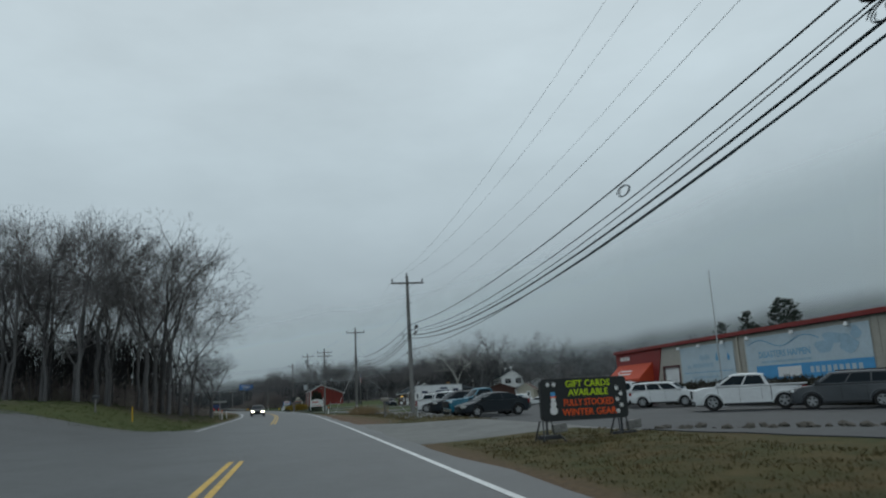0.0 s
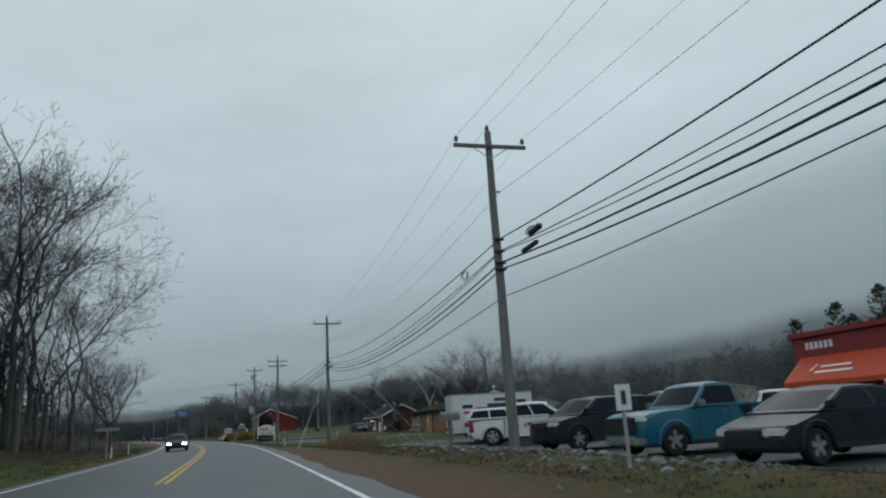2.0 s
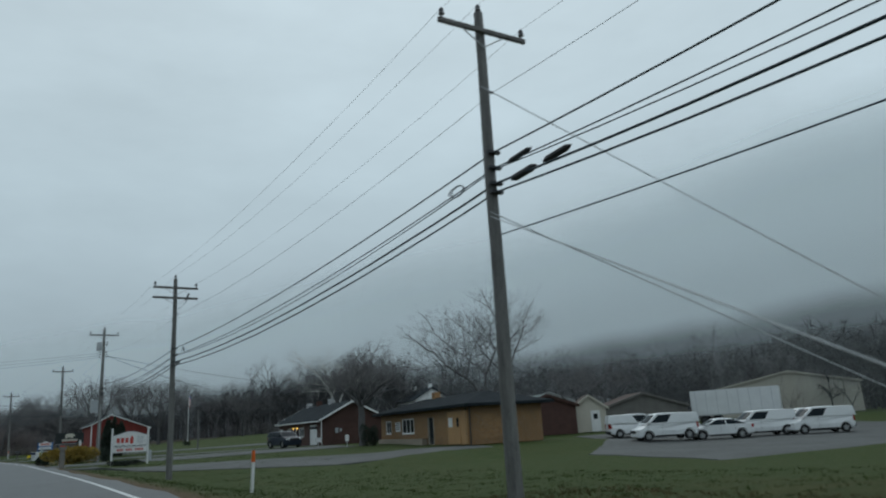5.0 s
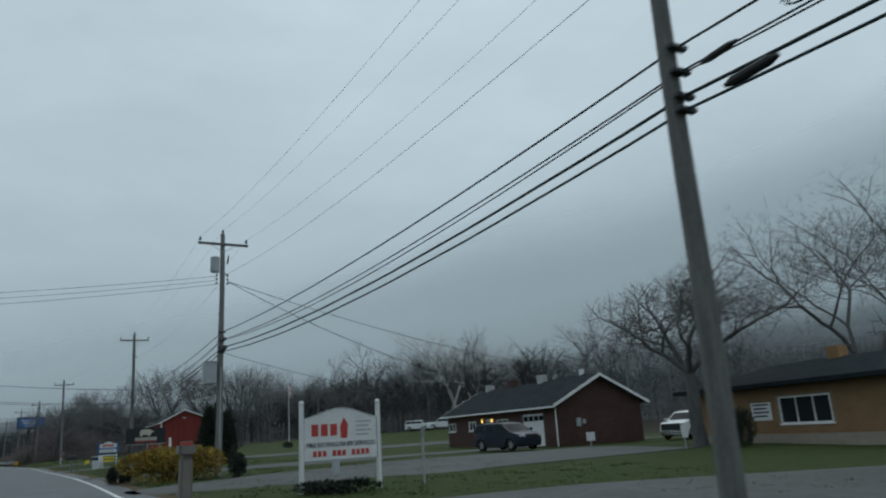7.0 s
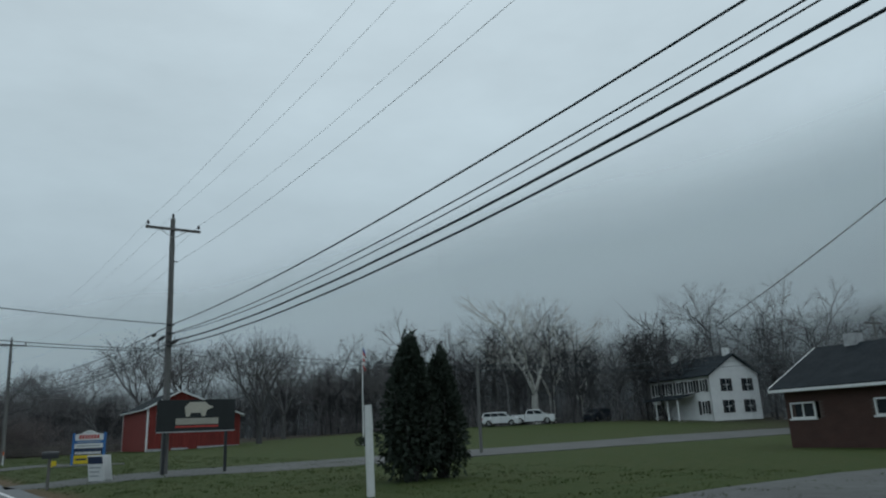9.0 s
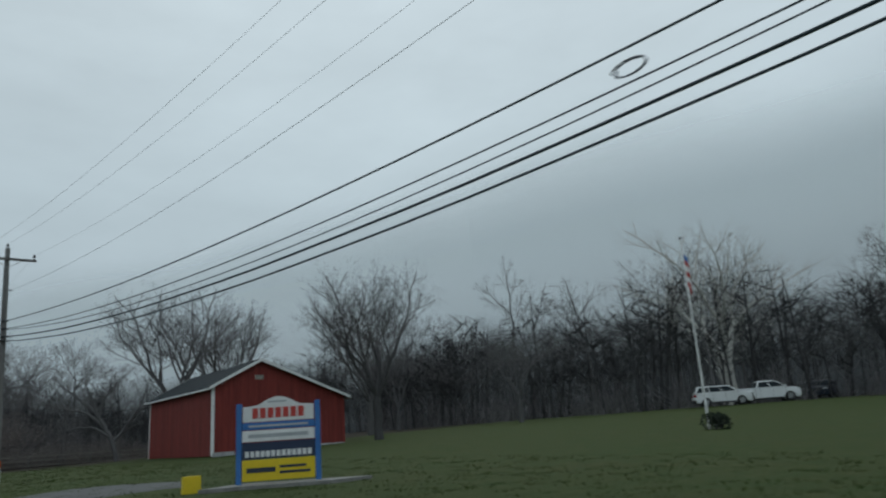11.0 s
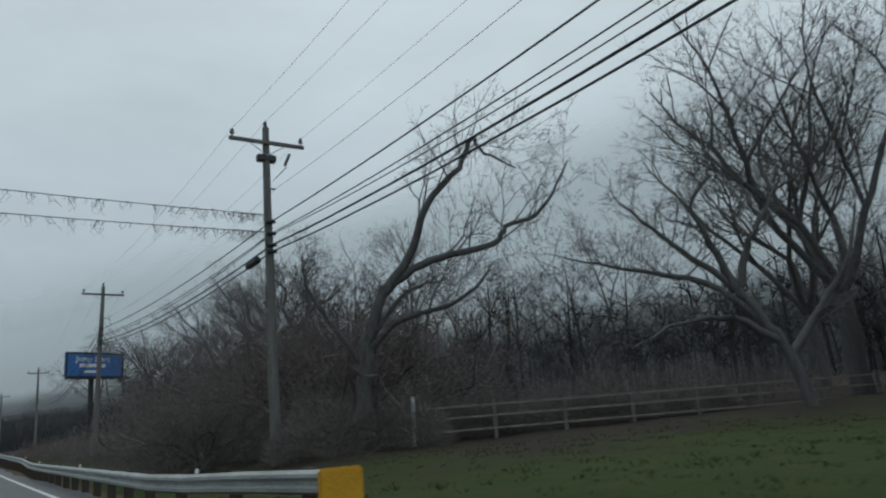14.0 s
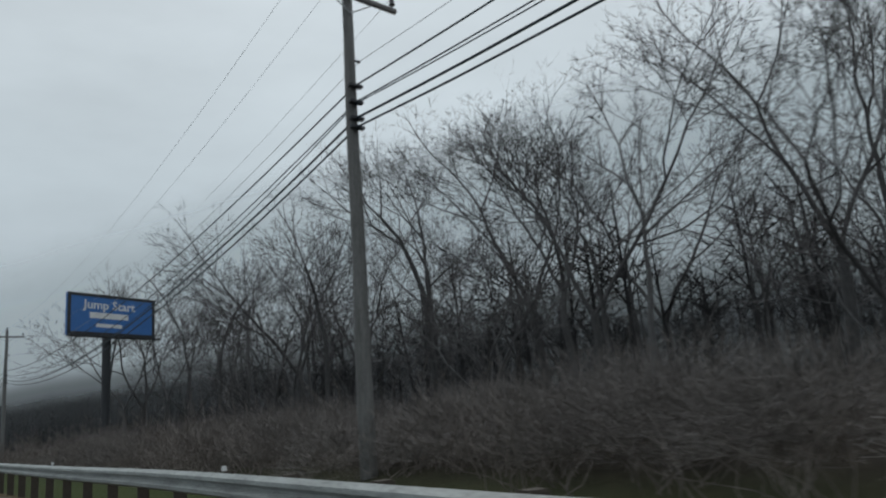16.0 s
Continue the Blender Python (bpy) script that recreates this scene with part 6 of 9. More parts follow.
    part("letter_bar", boxed(24.2, 26.4, -0.06, -0.045, 1.7, 2.3), WHITE, two)
    wave_v, wave_f = [], []
    tube(wave_v, wave_f, [Vector((21.4 + n * 0.3, -0.05, 3.85 + 0.25 * math.sin(n * 0.42))) for n in range(24)], [0.03] * 24, 4)
    raw("wave_stripe", wave_v, wave_f, LETTER_BLUE, two)
    for n, (x, z, w, h) in enumerate(((28.6, 3.25, 1.5, 0.45), (29.4, 3.7, 1.8, 0.35), (30.5, 3.3, 1.4, 0.5), (31.2, 3.85, 0.8, 0.3))):
        blot = [(x + w * 0.5 * math.cos(a) * (1 + 0.22 * math.sin(3 * a + n)), -0.05 - 0.006 * n, z + h * math.sin(a) * (1 + 0.25 * math.cos(2 * a + n))) for a in [2 * math.pi * q / 14 for q in range(14)]]
        part("splash_shape", slab(blot, 0.008, "y"), FADED_BLUE, two)
    return s


shop()
flag_mast = base("antenna_mast", pose(27.25, 49.2, land(27, 49.2)), "tall thin steel mast beside the shop", "mast")
part("pole", rod((0, 0, -0.2), (0, 0, 8.6), 0.05, 0.025, 8), GREY_STEEL, flag_mast)
part("foot", rod((0, 0, -0.05), (0, 0, 0.12), 0.16, 0.12, 10), GREY_STEEL, flag_mast)


# the tan brick office
def office():
    a, b = Vector((24.9, 135.9)), Vector((26.27, 156.8))
    z0 = -0.18
    turn = math.degrees(math.atan2(b.y - a.y, b.x - a.x))
    h = base("brick_office", pose(a.x, a.y, z0, 0, 0, turn), "low tan brick office with a dark hipped roof", "house")
    L, D, H = 20.95, 5.9, 2.72  # x along the front, +y toward the road is the left side, so the house lies at -y
    front = Matrix.Translation((L, 0, 0)) @ pose(0, 0, 0, 0, 0, 180)  # wall frame whose -y looks to the road
    holes = [(1.6, 3.0, 1.0, 2.15), (4.6, 5.5, 1.15, 1.65), (6.2, 9.2, 0.95, 2.2), (12.6, 13.7, 0.05, 2.15)]
    moved(part("wall", wall_with_holes(L, H, 0.28, holes), MORTAR, h, "tan brick front wall"), front)
    brick_face(h, front, L, H, BRICK, holes, first=13.8)
    moved(part("wall", wall_with_holes(D, H, 0.28, []), MORTAR, h, "windowless tan brick end wall"), Matrix.Translation((0, -D, 0)) @ pose(0, 0, 0, 0, 0, 90) @ Matrix.Diagonal((1, -1, 1, 1)))
    brick_face(h, Matrix.Translation((0, 0, 0)) @ pose(0, 0, 0, 0, 0, -90), D, H, BRICK, (), first=0.5)
    part("back_wall", boxed(0, L, -D, -D + 0.25, 0, H), MORTAR, h)
    part("end_wall", boxed(L - 0.25, L, -D, -0.3, 0, H), MORTAR, h)
    o, e = 0.75, H - 0.02
    bm = bmesh.new()
    ring = [bm.verts.new(p) for p in ((-o, o, e), (L + o, o, e), (L + o, -D - o, e), (-o, -D - o, e))]
    up = [bm.verts.new((p.co.x, p.co.y, e + 0.2)) for p in ring]
    top = [bm.verts.new(p) for p in ((3.4, -D / 2, e + 1.25), (L - 3.4, -D / 2, e + 1.25))]
    bm.faces.new(ring[::-1])
    for n in range(4):
        bm.faces.new((ring[n], ring[(n + 1) % 4], up[(n + 1) % 4], up[n]))
    bm.faces.new((up[0], up[1], top[1], top[0]))
    bm.faces.new((up[1], up[2], top[1]))
    bm.faces.new((up[2], up[3], top[0], top[1]))
    bm.faces.new((up[3], up[0], top[0]))
    bmesh.ops.recalc_face_normals(bm, faces=bm.faces)
    roof = part("roof", bm, SHINGLE, h, "dark shingled hipped roof")
    part("chimney", boxed(13.2, 13.9, -D / 2 - 0.3, -D / 2 + 0.3, e + 0.9, e + 1.75, bevel=0.02), BRICK, roof)
    for x0, x1, z0_, z1, bars in ((1.6, 3.0, 1.0, 2.15, 1), (6.2, 9.2, 0.95, 2.2, 2)):
        window_unit(h, front, x0, x1, z0_, z1, bars=bars)
    sign = moved(part("wall_sign", boxed(4.4, 5.7, -0.06, -0.02, 1.15, 2.0), WHITE, h, "white wall sign with unreadable lettering"), front)
    for n in range(4):
        part("letter_bar", boxed(4.55, 5.55 - 0.12 * (n % 2), -0.072, -0.055, 1.85 - n * 0.18, 1.93 - n * 0.18), DARK_LETTER, sign)
    d = moved(part("entrance_door", boxed(12.6, 13.7, 0.10, 0.15, 0.05, 2.15), WINDOW_GLASS, h, "dark glazed entrance door"), front)
    part("door_frame", slab([(12.5, 0.0, 0.0), (12.5, 0.0, 2.25), (13.8, 0.0, 2.25), (13.8, 0.0, 0.0), (13.68, 0.0, 0.0), (13.68, 0.0, 2.15), (12.62, 0.0, 2.15), (12.62, 0.0, 0.0)], 0.12, "y"), BEIGE, d)
    panel = moved(part("timber_panel", boxed(16.9, 20.6, -0.10, -0.02, 0.05, 2.45, bevel=0.01), TAN_DOOR, h, "tan timber panel with a door"), front)
    part("panel_door", boxed(18.5, 19.4, -0.14, -0.10, 0.1, 2.2, bevel=0.01), TAN_DOOR, panel)
    part("door_glass", boxed(18.75, 19.15, -0.15, -0.135, 1.3, 1.95), WINDOW_GLASS, panel)
    part("notice", boxed(17.15, 17.9, -0.12, -0.095, 1.3, 2.0), WHITE, panel)
    part("planter_wall", boxed(8.6, 20.5, 0.05, 0.5, 0, 0.5), MORTAR, h)
    part("downpipe", rod((-0.06, 0.06, 0), (-0.06, 0.06, H), 0.05, seg=8), DARK_STEEL, h)
    part("downpipe", rod((0.6, 0.07, 0), (0.6, 0.07, H), 0.04, seg=8), DARK_STEEL, h)
    return h


office()


# the dark brick house with the garage
def garage_house():
    z0 = land(24, 168)
    h = base("brick_house", pose(23.0, 166.0, z0, 0, 0, 1.5), "dark red brick bungalow with a grey gabled roof", "house")
    L, D, H = 16.8, 7.0, 2.75
    # x away from the road, y along it; the gable looks to -y
    west = pose(0, L + 2.2, 0, 0, 0, -90)
    span = west @ Matrix.Translation((2.2, 0, 0))
    holes = [(14.6, 17.4, 0.05, 2.2), (10.9, 12.6, 1.0, 2.0), (9.0, 10.0, 0.05, 2.1), (6.2, 7.4, 1.3, 2.0), (2.6, 3.8, 1.3, 2.0)]
    from_end = [(a - 2.2, b - 2.2, c, d) for a, b, c, d in holes]
    moved(part("wall", wall_with_holes(L, H, 0.25, from_end), MORTAR_DARK, h, "dark brick front wall"), span)
    brick_face(h, span, L, H, BRICK_RED, from_end, mat=BRICK_RED, limit=0)
    south = Matrix()
    moved(part("wall", slab([(0, 0, 0), (D, 0, 0), (D, 0, H), (D / 2, 0, 4.5), (0, 0, H)], 0.25, "y"), MORTAR_DARK, h, "dark brick gable wall"), south)
    brick_face(h, south, D, 4.5, BRICK_RED, (), mat=BRICK_RED, limit=300, first=1.5, shape=lambda x: H + (4.5 - H) * (1 - abs(x - D / 2) / (D / 2)) - 0.05)
    part("back_wall", boxed(D - 0.25, D, 0, L, 0, H), MORTAR_DARK, h)
    part("end_wall", slab([(0, L - 0.25, 0), (D, L - 0.25, 0), (D, L - 0.25, H), (D / 2, L - 0.25, 4.5), (0, L - 0.25, H)], 0.25, "y"), MORTAR_DARK, h)
    roof = gable_roof(h, 0, D, 0, L, H, 4.5, SHINGLE, over=0.45)
    for y, hh, mat in ((6.5, 0.65, FOUNDATION), (11.0, 0.6, BRICK_RED), (15.0, 0.55, FOUNDATION)):
        part("chimney", boxed(D / 2 - 0.3, D / 2 + 0.3, y, y + 0.6, 4.3, 4.5 + hh, bevel=0.02), mat, roof)
    g = moved(part("garage_door", boxed(14.6, 17.4, 0.1, 0.15, 0.05, 2.2), WHITE, h, "white panelled garage door with a row of panes"), west)
    for j in range(3):
        for k in range(4):
            part("panel", boxed(14.7 + k * 0.68, 15.3 + k * 0.68, 0.085, 0.105, 0.12 + j * 0.52, 0.56 + j * 0.52, bevel=0.01), WHITE, g)
    for k in range(4):
        part("pane", boxed(14.72 + k * 0.68, 15.28 + k * 0.68, 0.085, 0.105, 1.72, 2.05), WINDOW_GLASS, g)
    for x0, x1, z_, z1 in ((10.9, 12.6, 1.0, 2.0), (6.2, 7.4, 1.3, 2.0), (2.4, 3.6, 1.3, 2.0)):
        window_unit(h, west, x0, x1, z_, z1)
    d = moved(part("front_door", boxed(9.0, 10.0, 0.1, 0.15, 0.05, 2.1), WHITE, h, "white front door"), west)
    part("pane", boxed(9.25, 9.75, 0.085, 0.1, 1.2, 1.9), WINDOW_GLASS, d)
    for x in (8.7, 10.3):
        moved(part("porch_lamp", rod((x, -0.1, 1.85), (x, -0.1, 2.1), 0.07, 0.05, 8), LAMP_ON, h, "lit porch lamp"), west)
    part("downpipe", rod((-0.06, -0.06, 0), (-0.06, -0.06, H), 0.05, seg=8), WHITE, h)
    part("meter_box", boxed(1.5, 1.85, -0.14, -0.01, 1.2, 1.75, bevel=0.02), BOX_GREY, h)
    part("meter_box", boxed(2.0, 2.25, -0.12, -0.01, 1.35, 1.65, bevel=0.02), BOX_GREY, h)
    return h


garage_house()


# the red barn
def barn():
    z0 = land(4, 250) - 0.05
    h = base("red_barn", pose(1.68, 248.4, z0, 0, 0, 6.0), "faded red wooden barn with white corner trim", "barn")
    W, L = 10.5, 14.4
    e0, ridge, e1, at = 4.75, 6.55, 3.85, 0.33
    # gable wall of upright boards, looking to -y
    part("wall", slab([(0, 0, 0), (W, 0, 0), (W, 0, e1), (W * at, 0, ridge), (0, 0, e0)], 0.15, "y"), RED_BARN, h, "red boarded gable wall")
    part("wall", boxed(0, 0.15, 0.15, L, 0, e0), RED_BARN, h, "red boarded side wall")
    part("wall", boxed(W - 0.15, W, 0.15, L, 0, e1), RED_BARN, h)
    part("wall", slab([(0.15, L, 0), (W - 0.15, L, 0), (W - 0.15, L, e1), (W * at, L, ridge), (0.15, L, e0)], 0.15, "y"), RED_BARN, h)
    n = int(W / 0.21)
    for k in range(n):
        x = k * W / n
        c = x + 0.1
        top = e0 + (ridge - e0) * c / (W * at) if c < W * at else ridge - (ridge - e1) * (c - W * at) / (W * (1 - at))
        part("board", boxed(x + 0.006, x + W / n - 0.006, -0.022, 0.0, 0.02, top - 0.1), RED_BARN, h)
    n = int(L / 0.21)
    for k in range(n):
        y = k * L / n
        part("board", boxed(-0.022, 0.0, y + 0.006, y + L / n - 0.006, 0.02, e0 - 0.1), RED_BARN, h)
    gable_roof(h, 0, W, 0, L, e0, ridge, METAL_ROOF, ridge_at=at, over=0.4, eave2=e1)
    part("corner_trim", boxed(-0.05, 0.14, -0.05, 0.10, 0, e0 - 0.02), WHITE, h)
    part("corner_trim", boxed(-0.05, 0.10, L - 0.05, L + 0.14, 0, e0 - 0.02), WHITE, h)
    vent = part("gable_vent", boxed(W * at - 0.32, W * at + 0.32, -0.045, -0.02, 5.2, 5.5), CREAM, h, "cream louvred gable vent")
    for k in range(4):
        part("louvre", boxed(W * at - 0.27 + k * 0.15, W * at - 0.18 + k * 0.15, -0.06, -0.04, 5.22, 5.48), DARK_STEEL, vent)
    for a, b, hh in ((0.0, 1.6, 0.24), (2.7, 4.5, 0.26), (5.6, 10.4, 0.34)):
        part("foundation_stone", boxed(a, b, -0.16, -0.02, -0.15, hh, bevel=0.04), FOUNDATION, h)
    return h


barn()


# the white house far across the lawn
def white_house():
    z0 = land(58, 222) - 0.2
    h = base("white_house", pose(58.0, 219.4, z0, 0, 0, 86), "two-storey white clapboard house with dark shutters", "house")
    # x along the front, which looks to +y; the house lies at -y
    L, D, H = 10.2, 7.4, 5.2
    front = Matrix.Translation((L, 0, 0)) @ pose(0, 0, 0, 0, 0, 180)
    holes = []
    for x in (0.7, 2.6, 4.6, 6.6, 8.5):
        holes.append((x, x + 0.95, 3.3, 4.7))
    for x in (0.7, 8.5):
        holes.append((x, x + 0.95, 0.8, 2.3))
    holes.append((4.6, 5.6, 0.2, 2.4))
    moved(part("wall", wall_with_holes(L, H, 0.25, holes), WHITE, h, "white clapboard front wall"), front)
    for n in range(25):
        z = 0.1 + n * 0.2
        part("clapboard", boxed(-D + 0.02, -0.02, -0.02, 0.004, z, z + 0.19), WHITE, h).matrix_basis = pose(0, 0, 0, 0, 0, 90) @ Matrix.Diagonal((1, 1, 1, 1))
    part("wall", slab([(0, 0, 0), (0, -D, 0), (0, -D, H), (0, -D / 2, H + 2.2), (0, 0, H)], 0.25, "x"), WHITE, h, "white clapboard gable wall")
    part("wall", slab([(L - 0.25, 0, 0), (L - 0.25, -D, 0), (L - 0.25, -D, H), (L - 0.25, -D / 2, H + 2.2), (L - 0.25, 0, H)], 0.25, "x"), WHITE, h)
    part("back_wall", boxed(0, L, -D, -D + 0.25, 0, H), WHITE, h)
    pts = [(0, 0.4, H - 0.2), (0, -D / 2, H + 2.2), (0, -D - 0.4, H - 0.2), (0, -D - 0.4, H - 0.05), (0, -D / 2, H + 2.38), (0, 0.4, H - 0.05)]
    roof = part("roof", slab([(-0.4, p[1], p[2]) for p in pts], L + 0.8, "x"), SHINGLE, h)
    for x in (0.4, L - 1.0):
        part("chimney", boxed(x, x + 0.6, -D / 2 - 0.3, -D / 2 + 0.3, H + 1.7, H + 3.1, bevel=0.02), WHITE, roof)
    for x0, x1, z_, z1 in holes[:-1]:
        w = window_unit(h, front, x0, x1, z_, z1, bars=1)
        for s in (x0 - 0.42, x1 + 0.04):
            part("shutter", boxed(s, s + 0.38, -0.05, -0.01, z_, z1), BLACK_PLASTIC, w)
    for y0, z_ in ((-2.4, 3.3), (-5.6, 3.3), (-2.4, 0.9), (-5.6, 0.9)):
        w = part("gable_window", boxed(-0.04, -0.012, y0 - 0.45, y0 + 0.45, z_, z_ + 1.4), WINDOW_GLASS, h, "dark sash window")
        part("window_frame", boxed(-0.06, -0.042, y0 - 0.03, y0 + 0.03, z_, z_ + 1.4), WHITE, w)
        part("window_frame", boxed(-0.06, -0.042, y0 - 0.45, y0 + 0.45, z_ + 0.67, z_ + 0.73), WHITE, w)
        for q in (y0 - 0.85, y0 + 0.49):
            part("shutter", boxed(-0.05, -0.012, q, q + 0.36, z_, z_ + 1.4), BLACK_PLASTIC, w)
    moved(part("front_door", boxed(4.6, 5.6, 0.08, 0.14, 0.2, 2.4), WHITE, h), front)
    porch = part("porch", boxed(2.6, 8.4, 0.25, 2.6, 0.0, 0.2), CREAM, h)
    part("porch_roof", slab([(2.3, 0.25, 3.1), (8.7, 0.25, 3.1), (8.4, 2.9, 2.55), (2.6, 2.9, 2.55)], 0.14, "z"), SHINGLE, porch)
    for x in (2.8, 4.5, 6.5, 8.2):
        part("column", rod((x, 2.5, 0.2), (x, 2.5, 2.55), 0.09, seg=8), WHITE, porch)
    return h


white_house()


def shed(m, W, L, H, ridge, wall, roof, label, name="shed", ribs=0, category="building", door=None):
    """A plain gabled building; x across, y along; its gable looks to -y."""
    h = base(name, m, label, category)
    gable = [(0, 0, 0), (W, 0, 0), (W, 0, H), (W / 2, 0, ridge), (0, 0, H)]
    part("wall", slab(gable, 0.15, "y"), wall, h)
    part("wall", slab([(x, L - 0.15, z) for x, _, z in gable], 0.15, "y"), wall, h)
    part("wall", boxed(0, 0.15, 0.15, L - 0.15, 0, H), wall, h)
    part("wall", boxed(W - 0.15, W, 0.15, L - 0.15, 0, H), wall, h)
    gable_roof(h, 0, W, 0, L, H, ridge, roof, over=0.25, trim=wall)
    for n in range(ribs):
        x = (n + 0.5) * W / ribs
        part("rib", boxed(x - 0.03, x + 0.03, -0.02, 0.002, 0.02, H + (ridge - H) * (1 - abs(x - W / 2) / (W / 2)) - 0.1), wall, h)
    if door:
        d = part("door", boxed(door[0], door[1], -0.05, -0.005, 0.02, door[2], bevel=0.01), WHITE, h, "white door")
        part("pane", boxed((door[0] + door[1]) / 2 - 0.2, (door[0] + door[1]) / 2 + 0.2, -0.06, -0.045, door[2] * 0.6, door[2] * 0.85), WINDOW_GLASS, d)
    return h


PALE_ROOF = material("pale_metal_roof", (0.46, 0.45, 0.40), rough=0.5, scale=0.6, var=0.12)
DARK_WALL = material("grey_weathered_siding", (0.15, 0.145, 0.135), rough=0.8, scale=1, var=0.3)
GREEN_ROOF = material("green_metal_roof", (0.035, 0.085, 0.08), rough=0.5, scale=0.8, var=0.2)
BROWN_ROOF = material("brown_shingles", (0.075, 0.05, 0.042), rough=0.85, scale=1.0, var=0.3)
shed(pose(72, 156, land(76, 152), 0, 0, -40), 16, 26, 3.6, 5.2, BEIGE, PALE_ROOF, "beige metal warehouse with a pale low-pitched roof", "warehouse", ribs=24, category="warehouse")
shed(pose(35.5, 146.5, land(38, 148), 0, 0, -10), 6, 6, 2.6, 3.6, BRICK_RED, GREEN_ROOF, "small brick outbuilding with a green metal roof")
shed(pose(42.5, 147.5, land(43, 149), 0, 0, -30), 3.2, 4, 2.3, 3.4, CREAM, BROWN_ROOF, "cream garden shed with a white door", door=(1.7, 2.6, 2.0))
shed(pose(47, 149, land(50, 150), 0, 0, -25), 9, 6, 2.0, 3.4, DARK_WALL, BROWN_ROOF, "low garage with a brown roof")
shed(pose(33.0, 95.5, land(33, 95), 0, 0, -60), 5, 8, 2.0, 2.7, CREAM, PALE_ROOF, "low cream shed behind the parked cars")
shed(pose(48, 168, land(48, 168), 0, 0, -25), 10, 14, 2.7, 4.6, FOUNDATION, SHINGLE, "grey outbuilding behind the white house")
shed(pose(76, 196, land(76, 196), 0, 0, -20), 12, 9, 2.6, 4.6, FOUNDATION, SHINGLE, "grey-roofed garage beside the white house")


# ---------------------------------------------------------------- vehicles
def arch(cx, r, z0, n=8):
    """Points of a wheel arch, from back to front along the sill at height z0."""
    half = math.sqrt(max(0.0, r * r - (z0 - 0.34) ** 2))
    a0 = math.atan2(z0 - 0.34, -half) + 2 * math.pi
    a1 = math.atan2(z0 - 0.34, half)
    return [(cx + r * math.cos(a0 + (a1 - a0) * k / n), 0.34 + r * math.sin(a0 + (a1 - a0) * k / n)) for k in range(n + 1)]


def wheel(parent, x, y, r, w, rim_mat=ALLOY):
    bm = bmesh.new()
    side = 1 if y > 0 else -1
    profile = [(0.62, -0.5), (0.92, -0.5), (1.0, -0.32), (1.0, 0.32), (0.92, 0.5), (0.62, 0.5), (0.6, 0.0)]
    seg = 20
    rings = [[bm.verts.new((x + r * a * math.cos(2 * math.pi * k / seg), y + w * b, r + r * a * math.sin(2 * math.pi * k / seg))) for a, b in profile] for k in range(seg)]
    for k in range(seg):
        for j in range(len(profile)):
            bm.faces.new((rings[k][j], rings[k][(j + 1) % 7], rings[(k + 1) % seg][(j + 1) % 7], rings[(k + 1) % seg][j]))
    bmesh.ops.recalc_face_normals(bm, faces=bm.faces)
    t = part("wheel", bm, RUBBER, parent, "black rubber tyre")
    bm = bmesh.new()
    cyl(bm, (x, y - side * w * 0.3, r), (x, y + side * w * 0.18, r), r * 0.63, seg=20)
    for k in range(5):
        a = 2 * math.pi * k / 5
        m = Matrix.Translation((x, y + side * w * 0.30, r)) @ pose(0, 0, 0, 0, math.degrees(a), 0)
        box(bm, -0.045, 0.045, -0.03, 0.03, 0.05, r * 0.6, m=m)
    cyl(bm, (x, y + side * w * 0.2, r), (x, y + side * w * 0.38, r), r * 0.17, seg=10)
    part("rim", bm, rim_mat, t, "alloy rim")
    bm = bmesh.new()
    cyl(bm, (x, y + side * w * 0.15, r), (x, y + side * w * 0.21, r), r * 0.52, seg=16)
    part("brake_disc", bm, DARK_STEEL, t)
    return t


def rounded(points, times):
    """Cuts the corners of an open outline."""
    for _ in range(times):
        out = [points[0]]
        for (x0, z0), (x1, z1) in zip(points, points[1:]):
            out += [(x0 * 0.8 + x1 * 0.2, z0 * 0.8 + z1 * 0.2), (x0 * 0.2 + x1 * 0.8, z0 * 0.2 + z1 * 0.8)]
        points = out + [points[-1]]
    return points


def soften(ob, degrees_sharp):
    ob.data.shade_smooth()
    ob.data.set_sharp_from_angle(angle=radians(degrees_sharp))
    return ob


def sliced(bm):
    for y in (-0.6, -0.3, 0.0, 0.3, 0.6):
        bmesh.ops.bisect_plane(bm, geom=list(bm.verts) + list(bm.edges) + list(bm.faces), plane_co=(0, y, 0), plane_no=(0, 1, 0))
    return bm


